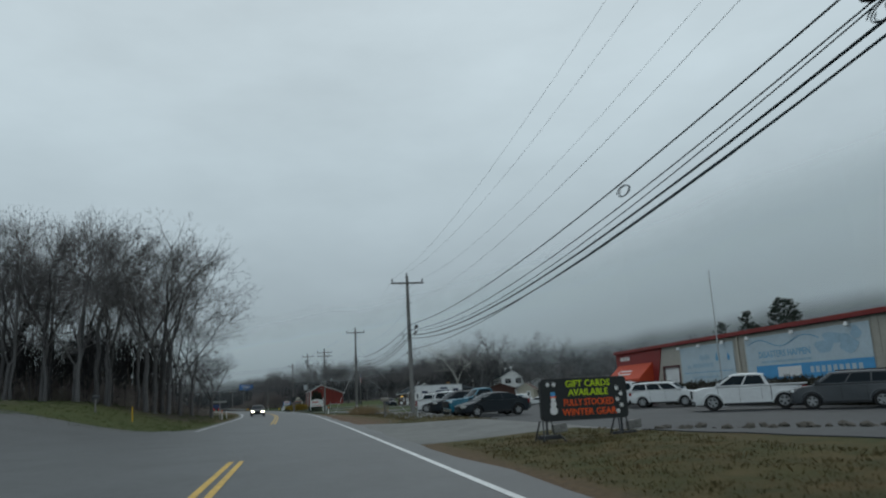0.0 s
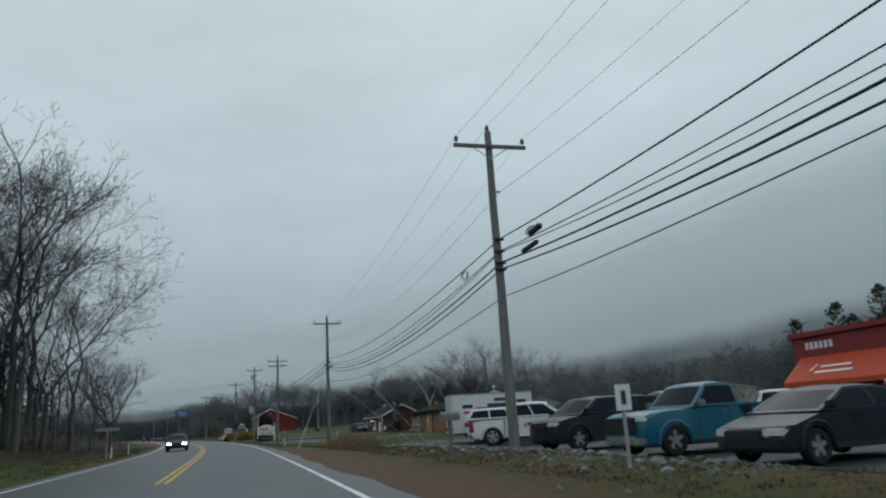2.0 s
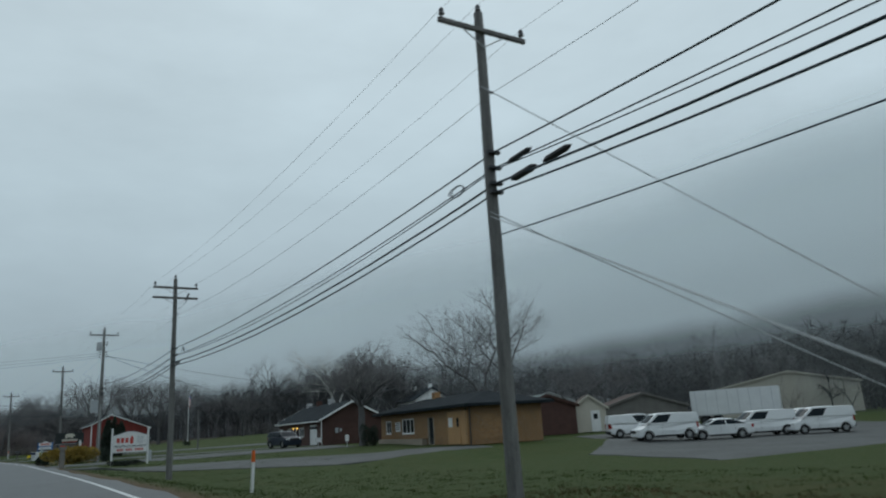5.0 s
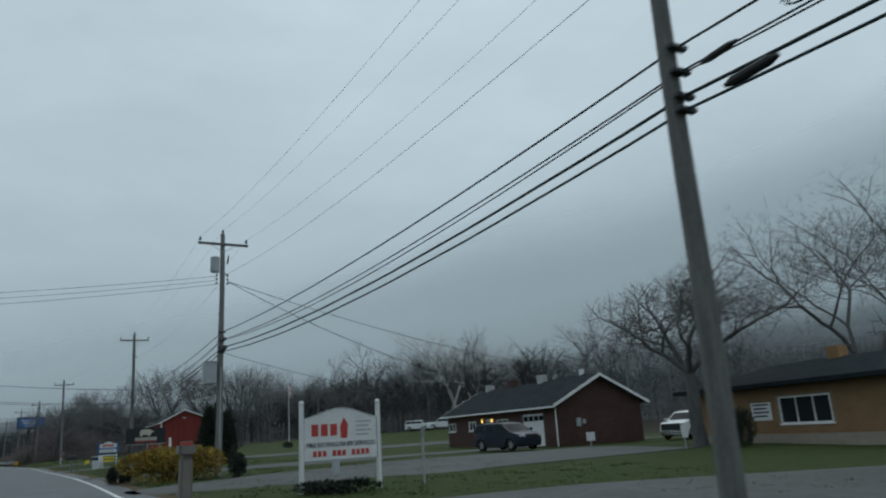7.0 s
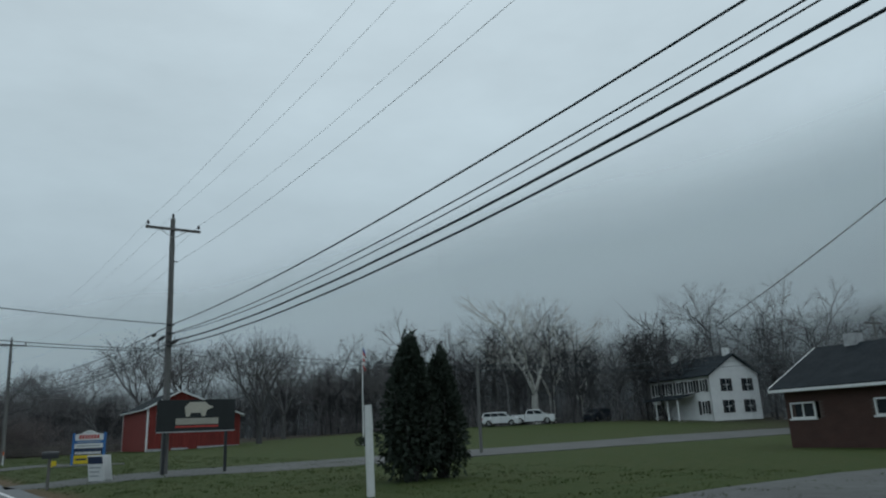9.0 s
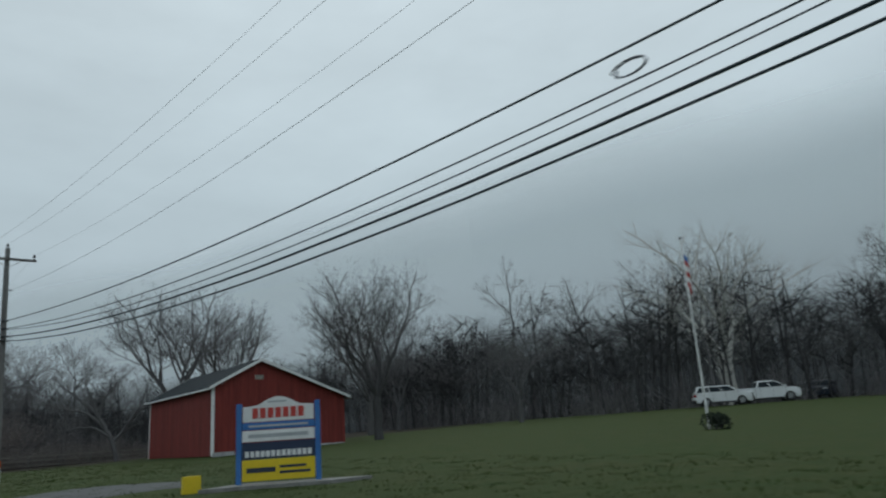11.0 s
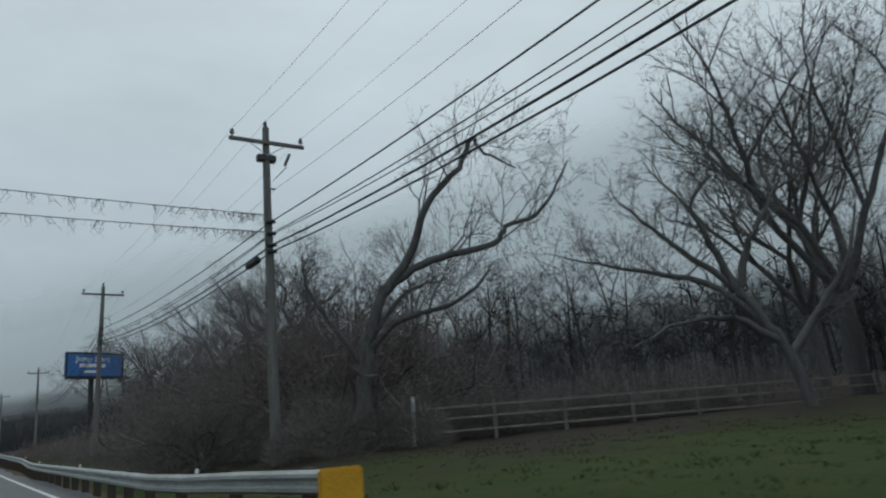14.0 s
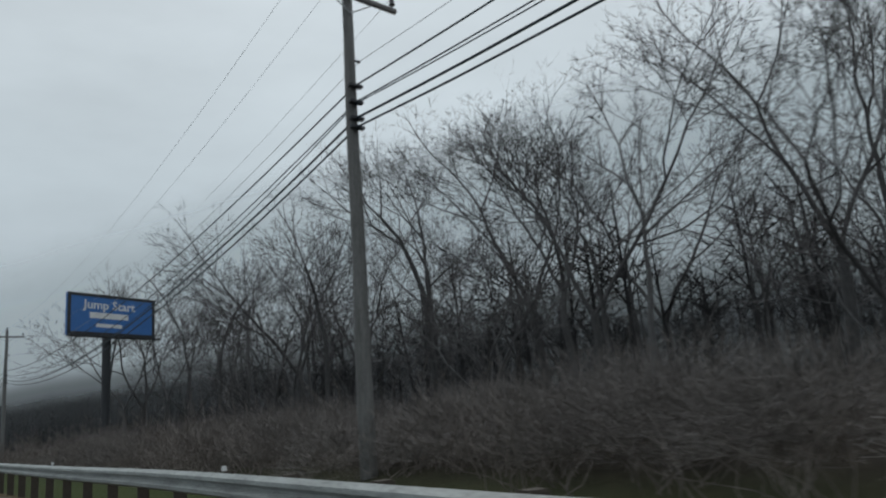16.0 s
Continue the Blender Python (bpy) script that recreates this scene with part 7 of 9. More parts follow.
STYLES = {
    # length, width, wheelbase, wheel radius, sill, bonnet front z, bonnet back z, belt, roof, screen base/top x, rear top/base x, deck z, panes
    "sedan": dict(L=4.65, W=1.80, wb=2.72, r=0.33, nose=0.70, hood=0.92, belt=0.96, roof=1.43, sb=1.22, st=0.32, rt=-0.85, rb=-1.98, deck=1.03, panes=2),
    "suv": dict(L=4.75, W=1.88, wb=2.80, r=0.37, nose=0.94, hood=1.08, belt=1.12, roof=1.68, sb=1.32, st=0.55, rt=-1.95, rb=-2.28, deck=1.10, panes=3),
    "boxy": dict(L=4.6, W=1.92, wb=2.75, r=0.40, nose=1.0, hood=1.14, belt=1.18, roof=1.86, sb=0.85, st=0.55, rt=-2.12, rb=-2.24, deck=1.18, panes=3),
    "crew": dict(L=5.40, W=1.89, wb=3.26, r=0.41, nose=1.04, hood=1.14, belt=1.17, roof=1.78, sb=1.50, st=0.66, rt=-0.72, rb=-0.98, deck=1.14, panes=2),
    "regular": dict(L=5.40, W=1.95, wb=3.30, r=0.39, nose=1.02, hood=1.14, belt=1.17, roof=1.80, sb=1.05, st=0.45, rt=-0.40, rb=-0.52, deck=1.12, panes=1),
    "van": dict(L=4.60, W=1.83, wb=2.90, r=0.33, nose=0.78, hood=1.08, belt=1.14, roof=1.84, sb=1.55, st=0.75, rt=-2.14, rb=-2.24, deck=1.14, panes=1),
}


def greenhouse(v, s, style, mat, half, wt, blind):
    """The curved cabin over the belt line: painted pillars and roof, with the panes let into them as parts."""
    belt, wide, edge_z = s["belt"] - 0.01, half * 0.955, s["roof"] - 0.055
    patches = {}

    def quad(name, pts):
        vs, fs = patches.setdefault(name, ([], []))
        n = len(vs)
        vs.extend(pts)
        fs.append((n, n + 1, n + 2, n + 3))

    rows = (0.0, 0.10, 0.36, 0.62, 0.88, 1.0)

    def flank(f, h, side):
        droop = 0.05 * max(0.0, abs(2 * f - 0.9) - 0.35) ** 2
        x = (s["sb"] + (s["rb"] - s["sb"]) * f) * (1 - h) + (s["st"] + (s["rt"] - s["st"]) * f) * h
        return Vector((x, side * (wide + (wt - wide) * h ** 1.35), belt + (edge_z - droop - belt) * h))

    count = s["panes"]
    bounds = [(0.05 + 0.90 * (n + 0.03) / count, 0.05 + 0.90 * (n + 0.96) / count) for n in range(count)]
    if style == "van":
        bounds = [(0.06, 0.38)]
    cuts = sorted({0.0, 1.0, *[c for b in bounds for c in b], *[b[0] + (b[1] - b[0]) * k / 3 for b in bounds for k in (1, 2)]})
    for side in (1, -1):
        for a, b in zip(cuts, cuts[1:]):
            pane = next((n for n, q in enumerate(bounds) if q[0] <= (a + b) / 2 <= q[1]), None)
            for lo, hi in zip(rows, rows[1:]):
                glassy = pane is not None and 0.05 < lo and hi < 0.9
                corners = [flank(a, lo, side), flank(a, hi, side), flank(b, hi, side), flank(b, lo, side)]
                if glassy:
                    corners = [c - Vector((0, side * 0.008, 0)) for c in corners]
                quad(("side_window", side, pane) if glassy else ("cabin",), corners if side == -1 else corners[::-1])
    across = (-1.0, -0.9, -0.55, 0.0, 0.55, 0.9, 1.0)

    def end(f, h, q):
        p = flank(f, h, 1)
        out = 0.09 * (1 - q * q) * (1 if f == 0 else -0.6)
        return Vector((p.x + out, p.y * q, p.z + 0.03 * h * (1 - q * q)))

    for f, name in ((0.0, "windscreen"), (1.0, "rear_window")):
        for a, b in zip(across, across[1:]):
            for lo, hi in zip(rows, rows[1:]):
                glassy = abs(a + b) / 2 < 0.9 and lo > 0.05 and hi < 0.97 and not (blind and f == 1.0)
                corners = [end(f, lo, a), end(f, lo, b), end(f, hi, b), end(f, hi, a)]
                quad((name,) if glassy else ("cabin",), corners if f == 0.0 else corners[::-1])
    for a, b in zip(cuts, cuts[1:]):
        for q, r in zip(across, across[1:]):
            corners = []
            for f, y in ((a, q), (a, r), (b, r), (b, q)):
                p = flank(f, 1.0, 1)
                lead = 0.09 * (1 - y * y) * max(0.0, 1 - 6 * f) - 0.054 * (1 - y * y) * max(0.0, 1 - 6 * (1 - f))
                corners.append(Vector((p.x + lead, p.y * y, p.z + 0.03 * (1 - y * y) + 0.03 * (1 - abs(y) ** 4) * min(1.0, 6 * f, 6 * (1 - f)))))
            quad(("cabin",), corners[::-1])
    for key, (vs, fs) in patches.items():
        bm = bmesh.new()
        made = [bm.verts.new(p) for p in vs]
        for one in fs:
            bm.faces.new([made[k] for k in one])
        bmesh.ops.remove_doubles(bm, verts=bm.verts, dist=0.001)
        bmesh.ops.recalc_face_normals(bm, faces=bm.faces)
        soften(part(key[0], bm, mat if key[0] == "cabin" else CAR_GLASS, v), 40)


def car(style, name, m, mat, label, category="car", group="parked vehicles", lamps=False, trim=None, blind=False, rim=ALLOY):
    s = STYLES[style]
    L, W, wb, r = s["L"], s["W"], s["wb"], s["r"]
    v = base(name, m, label, category, group)
    f, k, half = L / 2, -L / 2, W / 2
    fx, rx = f - (L - wb) * 0.48, f - (L - wb) * 0.48 - wb
    sill, truck = 0.30, style in ("crew", "regular")
    belt, deck = s["belt"], s["deck"]
    prof = [(k + 0.06, 0.42), (k + 0.02, 0.70), (k + 0.05, deck - 0.08), (k + 0.14, deck)]
    if truck:
        prof += [(s["rb"] - 0.02, deck), (s["rb"], belt)]
    else:
        prof += [(s["rb"], max(deck, belt))]
    prof += [(s["sb"], belt), (s["sb"] + 0.02, s["hood"] + 0.02), (f - 0.42, s["nose"] + 0.10), (f - 0.10, s["nose"]), (f - 0.01, s["nose"] - 0.18), (f, 0.45), (f - 0.10, 0.26)]
    prof = rounded(prof, 1 if truck else 2)
    prof += arch(fx, r + 0.09, sill)[::-1] + arch(rx, r + 0.09, sill)[::-1]
    prof += [(k + 0.2, 0.32)]

    def shaped(bm):
        """Tapers the ends in plan, rounds them, and leans the flanks inward."""
        for one in bm.verts:
            x, y, z = one.co
            far, q = abs(x) / f, min(1.0, abs(y) / half)
            one.co.y = y * (1 - 0.09 * max(0.0, (far - 0.7) / 0.3) ** 2 - 0.045 * max(0.0, (z - 0.62) / 0.45) ** 2 - 0.03 * max(0.0, (0.55 - z) / 0.3))
            one.co.x = x - math.copysign(0.17 * q ** 3 * max(0.0, (far - 0.6) / 0.4), x)
            if z > 0.8 * s["hood"]:
                one.co.z = z - 0.035 * q * q
        return bm

    bm = bmesh.new()
    rows = [[bm.verts.new((x, half * w, z)) for x, z in prof] for w in (-1, -0.95, -0.72, 0, 0.72, 0.95, 1)]
    for one, two in zip(rows, rows[1:]):
        for n in range(len(prof)):
            bm.faces.new((one[n - 1], one[n], two[n], two[n - 1]))
    caps = [bm.faces.new(rows[0]), bm.faces.new(rows[-1][::-1])]
    bmesh.ops.bevel(bm, geom=[e for c in caps for e in c.edges], offset=0.05, segments=3, affect="EDGES")
    bmesh.ops.triangulate(bm, faces=[c for c in bm.faces if len(c.verts) > 4])
    bmesh.ops.recalc_face_normals(bm, faces=bm.faces)
    soften(part("body", shaped(bm), mat, v), 38)
    zt, wt = s["roof"], half * (0.80 if style not in ("van", "boxy") else 0.88)
    greenhouse(v, s, style, mat, half, wt, blind)
    for side in (1, -1):
        y = side * (half + 0.004)
        for n in range(2 if style not in ("regular", "van") else 1):
            x = s["sb"] - 0.95 - n * 1.0
            part("door_handle", boxed(x - 0.09, x + 0.09, min(y, y + side * 0.03), max(y, y + side * 0.03), belt - 0.16, belt - 0.12, bevel=0.008), trim or mat, v)
        for n in range(3 if style not in ("regular", "van") else 2):
            x = s["sb"] - 0.12 - n * 1.0
            part("door_seam", boxed(x - 0.006, x + 0.006, min(y, y + side * 0.002), max(y, y + side * 0.002), 0.42, belt - 0.02), BLACK_PLASTIC, v)
        mx = s["sb"] - 0.18
        part("mirror", boxed(mx - 0.08, mx + 0.10, min(side * half, side * (half + 0.2)), max(side * half, side * (half + 0.2)), belt + 0.02, belt + 0.17, bevel=0.03), trim or mat, v)
        part("sill_trim", boxed(rx + r + 0.1, fx - r - 0.1, min(y, y + side * 0.02), max(y, y + side * 0.02), 0.27, 0.36), BLACK_PLASTIC, v)
        part("headlight", shaped(boxed(f - 0.26, f + 0.005, min(side * (half - 0.42), side * (half - 0.02)), max(side * (half - 0.42), side * (half - 0.02)), s["nose"] - 0.17, s["nose"] - 0.01, bevel=0.03)), HEADLIGHT_ON if lamps else LAMP_CLEAR, v)
        tz = (0.62, deck - 0.02) if style in ("crew", "regular", "boxy") else ((0.75, 1.25) if style in ("van",) else (deck - 0.28, deck - 0.06))
        part("tail_light", shaped(boxed(k - 0.03, k + 0.16, min(side * (half - 0.22), side * (half + 0.02)), max(side * (half - 0.22), side * (half + 0.02)), tz[0], tz[1], bevel=0.02)), LAMP_RED, v)
    drop, inset = (0.44, 0.30) if truck else (0.24, 0.46)
    grille = part("grille", boxed(f - 0.08, f + 0.014, -half + inset, half - inset, s["nose"] - drop, s["nose"] - 0.04, bevel=0.02), BLACK_PLASTIC, v)
    for n in range(3 if truck else 2):
        z = s["nose"] - 0.10 - n * (drop - 0.06) / 3
        part("grille_bar", boxed(f + 0.010, f + 0.022, -half + inset + 0.05, half - inset - 0.05, z - 0.012, z + 0.012), DARK_STEEL, grille)
    part("front_bumper", shaped(sliced(boxed(f - 0.16, f + 0.04, -half + 0.03, half - 0.03, 0.30, 0.52, bevel=0.05))), trim or (CHROME if truck else mat), v)
    part("rear_bumper", shaped(sliced(boxed(k - 0.05, k + 0.14, -half + 0.03, half - 0.03, 0.34, 0.56, bevel=0.05))), CHROME if truck else (BLACK_PLASTIC if style in ("suv", "boxy", "van") else mat), v)
    part("number_plate", boxed(k - 0.062, k - 0.045, -0.16, 0.16, 0.60, 0.74), WHITE, v)
    for x in (fx, rx):
        for side in (-1, 1):
            ring, y = [], side * (half - 0.012)
            for x1, z1 in arch(x, r + 0.115, sill):
                ring.append(Vector((x1, y, z1)))
            av, af = [], []
            tube(av, af, ring, [0.042] * len(ring), 6)
            raw("arch_trim", av, af, BLACK_PLASTIC if style == "boxy" else mat, v)
    if truck:
        for side in (-1, 1):
            y = side * (half - 0.02)
            part("bed_gap", boxed(s["rb"] - 0.075, s["rb"] - 0.045, min(y, y + side * 0.023), max(y, y + side * 0.023), 0.45, deck - 0.01), BLACK_PLASTIC, v)
    part("underbody", boxed(k + 0.3, f - 0.3, -half + 0.12, half - 0.12, 0.24, 0.40), BLACK_PLASTIC, v)
    if truck:
        b0, b1 = k + 0.10, s["rb"] - 0.08
        part("bed_liner", boxed(b0, b1, -half + 0.12, half - 0.12, deck - 0.002, deck + 0.004), BLACK_PLASTIC, v)
        for side in (-1, 1):
            part("bed_rail", boxed(b0 - 0.04, b1 + 0.06, min(side * (half - 0.13), side * (half - 0.02)), max(side * (half - 0.13), side * (half - 0.02)), deck - 0.01, deck + 0.07, bevel=0.02), mat, v)
        part("tailgate_top", boxed(k + 0.04, k + 0.13, -half + 0.05, half - 0.05, deck - 0.01, deck + 0.07, bevel=0.02), mat, v)
        part("badge", boxed(k + 0.0, k + 0.03, -0.12, 0.12, deck - 0.28, deck - 0.2), DARK_STEEL, v)
    if style in ("suv", "boxy"):
        for side in (-1, 1):
            part("roof_rail", rod((s["st"] - 0.2, side * (wt - 0.08), zt + 0.03), (s["rt"] + 0.2, side * (wt - 0.08), zt + 0.03), 0.022, seg=6), BLACK_PLASTIC, v)
    for x in (fx, rx):
        for side in (-1, 1):
            wheel(v, x, side * (half - 0.12), r, 0.23, rim)
    return v


def parked(x, y, turn):
    return pose(x, y, land(x, y) + 0.035, 0, 0, turn)


SHOP_CARS = "vehicles parked beside the shop"
VANS = "white vans parked in the yard"
car("suv", "suv", parked(25.8, 54.0, -39), CAR_WHITE, "white suv parked in front of the shop", "suv", SHOP_CARS)
car("crew", "pickup_truck", parked(23.6, 41.0, 146), CAR_WHITE, "white crew-cab pickup with faint door lettering", "pickup truck", SHOP_CARS)
car("suv", "suv", parked(26.4, 37.6, 140), CAR_GREY, "grey suv parked on the wet car park", "suv", SHOP_CARS)
car("boxy", "suv", parked(25.0, 58.4, -36), CAR_WHITE, "boxy white off-road vehicle outside the shop", "suv", SHOP_CARS, trim=BLACK_PLASTIC)
car("suv", "suv", parked(25.2, 62.8, -38), CAR_NAVY, "dark blue suv outside the shop", "suv", SHOP_CARS)
car("crew", "pickup_truck", parked(25.2, 67.8, -34), CAR_WHITE, "white pickup outside the shop front", "pickup truck", SHOP_CARS)
car("sedan", "sedan", parked(13.0, 51.4, 190), CAR_BLACK, "black sedan parked facing the road", "car", SHOP_CARS)
car("regular", "pickup_truck", parked(13.6, 56.5, 186), CAR_TEAL, "old teal regular-cab pickup facing the road", "pickup truck", SHOP_CARS, trim=CHROME)
car("suv", "suv", parked(13.1, 61.8, 190), CAR_BLACK, "black suv parked facing the road", "suv", SHOP_CARS)
colorado = car("crew", "pickup_truck", parked(13.5, 69.2, -26), CAR_WHITE, "white crew-cab pickup with door lettering", "pickup truck", SHOP_CARS)
for side in (-1, 1):
    y = side * (1.89 / 2 + 0.006)
    part("letter_bar", boxed(-0.05, 0.42, min(y, y + side * 0.004), max(y, y + side * 0.004), 0.78, 0.92), DARK_LETTER, colorado)
    part("emblem", slab([(-0.22, y, 0.78), (-0.08, y, 0.78), (-0.15, y, 0.93)], side * 0.004, "y"), RED_LETTER, colorado)
    part("letter_bar", boxed(0.62, 1.2, min(y, y + side * 0.004), max(y, y + side * 0.004), 0.80, 0.86), SKY_BLUE, colorado)
car("suv", "suv", parked(14.2, 73.6, -22), CAR_WHITE, "white suv with its tail to the road", "suv", SHOP_CARS)
car("van", "delivery_van", parked(40.0, 136.0, -28), CAR_WHITE, "small white delivery van parked in the yard", "van", VANS, blind=True)
car("van", "delivery_van", parked(36.4, 128.8, 158), CAR_WHITE, "small white delivery van with black bumpers", "van", VANS, blind=True)
car("sedan", "sedan", parked(40.3, 127.6, 150), CAR_WHITE, "white sedan parked between the vans", "car", VANS)
car("van", "delivery_van", parked(44.2, 127.2, 155), CAR_WHITE, "small white delivery van parked in the yard", "van", VANS, blind=True)
car("van", "delivery_van", parked(47.0, 124.6, 152), CAR_WHITE, "small white delivery van parked in the yard", "van", VANS, blind=True)
car("crew", "pickup_truck", parked(52.0, 129.5, 150), CAR_WHITE, "white service pickup parked in the yard", "pickup truck", VANS)
car("suv", "suv", parked(18.7, 165.0, -78), CAR_NAVY, "dark suv on the brick house driveway", "suv")
car("crew", "pickup_truck", parked(31.6, 163.2, 200), CAR_WHITE, "white pickup beside the brick house", "pickup truck")
car("suv", "suv", parked(40.5, 236.2, -46), CAR_WHITE, "white suv parked on the far lawn", "suv", "vehicles on the far lawn")
car("crew", "pickup_truck", parked(44.2, 234.6, -42), CAR_WHITE, "white pickup parked on the far lawn", "pickup truck", "vehicles on the far lawn")
car("suv", "suv", parked(55.0, 236.0, 200), CAR_NAVY, "dark suv near the white house", "suv", "vehicles on the far lawn")
car("sedan", "sedan", pose(edge(108) - 6.2, 108, 0.0, 0, 0, -90 + road_turn(108)), CAR_BLACK, "dark car with lit headlights in the oncoming lane", "car", "vehicles on the road", lamps=True)


def truck(m):
    v = base("dump_truck", m, "blue dump truck driving on the road", "truck", "vehicles on the road")
    part("bed", boxed(-3.6, 0.6, -1.22, 1.22, 1.25, 2.85, bevel=0.05), TRUCK_BLUE, v, "blue dump body")
    for n in range(5):
        y = -1.0 + n * 0.5
        part("tailgate_rib", boxed(-3.67, -3.6, y - 0.05, y + 0.05, 1.3, 2.8), TRUCK_BLUE, v)
    part("cab", boxed(0.75, 2.4, -1.15, 1.15, 0.9, 2.75, bevel=0.08), TRUCK_BLUE, v)
    part("bonnet", boxed(2.4, 3.6, -0.95, 0.95, 0.8, 1.7, bevel=0.1), TRUCK_BLUE, v)
    part("chassis", boxed(-3.4, 3.4, -0.45, 0.45, 0.7, 1.2), BLACK_PLASTIC, v)
    part("rear_bumper", boxed(-3.7, -3.55, -1.15, 1.15, 0.55, 0.75, bevel=0.02), DARK_STEEL, v)
    part("mud_flap", boxed(-3.35, -3.3, -1.15, -0.55, 0.2, 0.9), BLACK_PLASTIC, v)
    part("mud_flap", boxed(-3.35, -3.3, 0.55, 1.15, 0.2, 0.9), BLACK_PLASTIC, v)
    for y in (-0.95, 0.95):
        part("tail_light", boxed(-3.73, -3.69, y - 0.14, y + 0.14, 0.82, 0.98, bevel=0.01), TAIL_ON, v)
    for x in (-2.6, -1.3, 2.7):
        for y in (-1.0, 1.0):
            wheel(v, x, y, 0.5, 0.34, DARK_STEEL)
    return v


truck(pose(edge(338) - 2.0, 338, 0.0, 0, 0, 90 + road_turn(338)))


def long_trailer():
    """A road trailer parked before the warehouse, with its legs down."""
    t = base("road_trailer", pose(57.0, 146.5, land(60, 143) + 0.02, 0, 0, -53), "long white road trailer parked before the warehouse", "trailer", VANS)
    part("box", boxed(0, 8.6, 0, 2.4, 1.0, 3.5, bevel=0.04), CAR_WHITE, t)
    part("lower_rail", boxed(0, 8.6, -0.02, 2.42, 0.92, 1.02), GREY_STEEL, t)
    for n in range(8):
        part("post_seam", boxed(0.5 + n * 1.05, 0.54 + n * 1.05, -0.012, 0.0, 1.05, 3.45), BOX_GREY, t)
    for x in (1.2, 2.4):
        for y in (0.2, 2.2):
            wheel(t, x, y, 0.48, 0.28, DARK_STEEL)
    for y in (0.4, 2.0):
        part("landing_leg", boxed(6.6, 6.75, y - 0.07, y + 0.07, 0.0, 1.0), DARK_STEEL, t)
    return t


long_trailer()


def box_trailer():
    m = pose(11.81, 76.06, land(12.5, 77) + 0.055, 0, 0, -4)
    t = base("box_trailer", m, "white enclosed box trailer with lettering on its side", "trailer", SHOP_CARS)
    part("box", boxed(0, 4.4, 0, 1.95, 0.42, 2.42, bevel=0.04), CAR_WHITE, t)
    part("lower_rail", boxed(0.0, 4.4, -0.02, 1.97, 0.37, 0.46), DARK_STEEL, t)
    part("roof_rail", boxed(-0.02, 4.42, -0.02, 1.97, 2.38, 2.45, bevel=0.01), GREY_STEEL, t)
    for n in range(4):
        part("post_seam", boxed(0.5 + n * 1.0, 0.52 + n * 1.0, -0.008, 0.0, 0.5, 2.36), BOX_GREY, t)
    part("roundel", rod((0.85, -0.012, 1.65), (0.85, 0.0, 1.65), 0.42, seg=24), WHITE, t)
    for a, b, z, h, mat in ((0.55, 1.1, 1.8, 0.2, NAVY), (0.6, 1.15, 1.5, 0.14, RED_LETTER), (2.3, 3.0, 2.1, 0.16, NAVY), (1.9, 3.2, 1.82, 0.17, NAVY), (3.55, 4.05, 1.95, 0.2, NAVY)):
        part("letter_bar", boxed(a, b, -0.02, 0.0, z - h / 2, z + h / 2), mat, t)
    part("tail_light", boxed(-0.02, 0.0, 0.1, 0.3, 0.6, 0.75), LAMP_RED, t)
    part("tail_light", boxed(-0.02, 0.0, 1.65, 1.85, 0.6, 0.75), LAMP_RED, t)
    part("door_bar", boxed(-0.04, -0.01, 0.95, 1.0, 0.5, 2.3), GREY_STEEL, t)
    for x in (2.0, 2.8):
        for y in (0.12, 1.83):
            wheel(t, x, y, 0.36, 0.22)
    part("drawbar", slab([(4.4, 0.4, 0.36), (4.4, 1.55, 0.36), (5.6, 1.03, 0.36), (5.6, 0.93, 0.36)], 0.1, "z"), DARK_STEEL, t)
    part("jack", rod((5.4, 0.98, 0.0), (5.4, 0.98, 0.9), 0.04, seg=8), DARK_STEEL, t)
    return t


box_trailer()


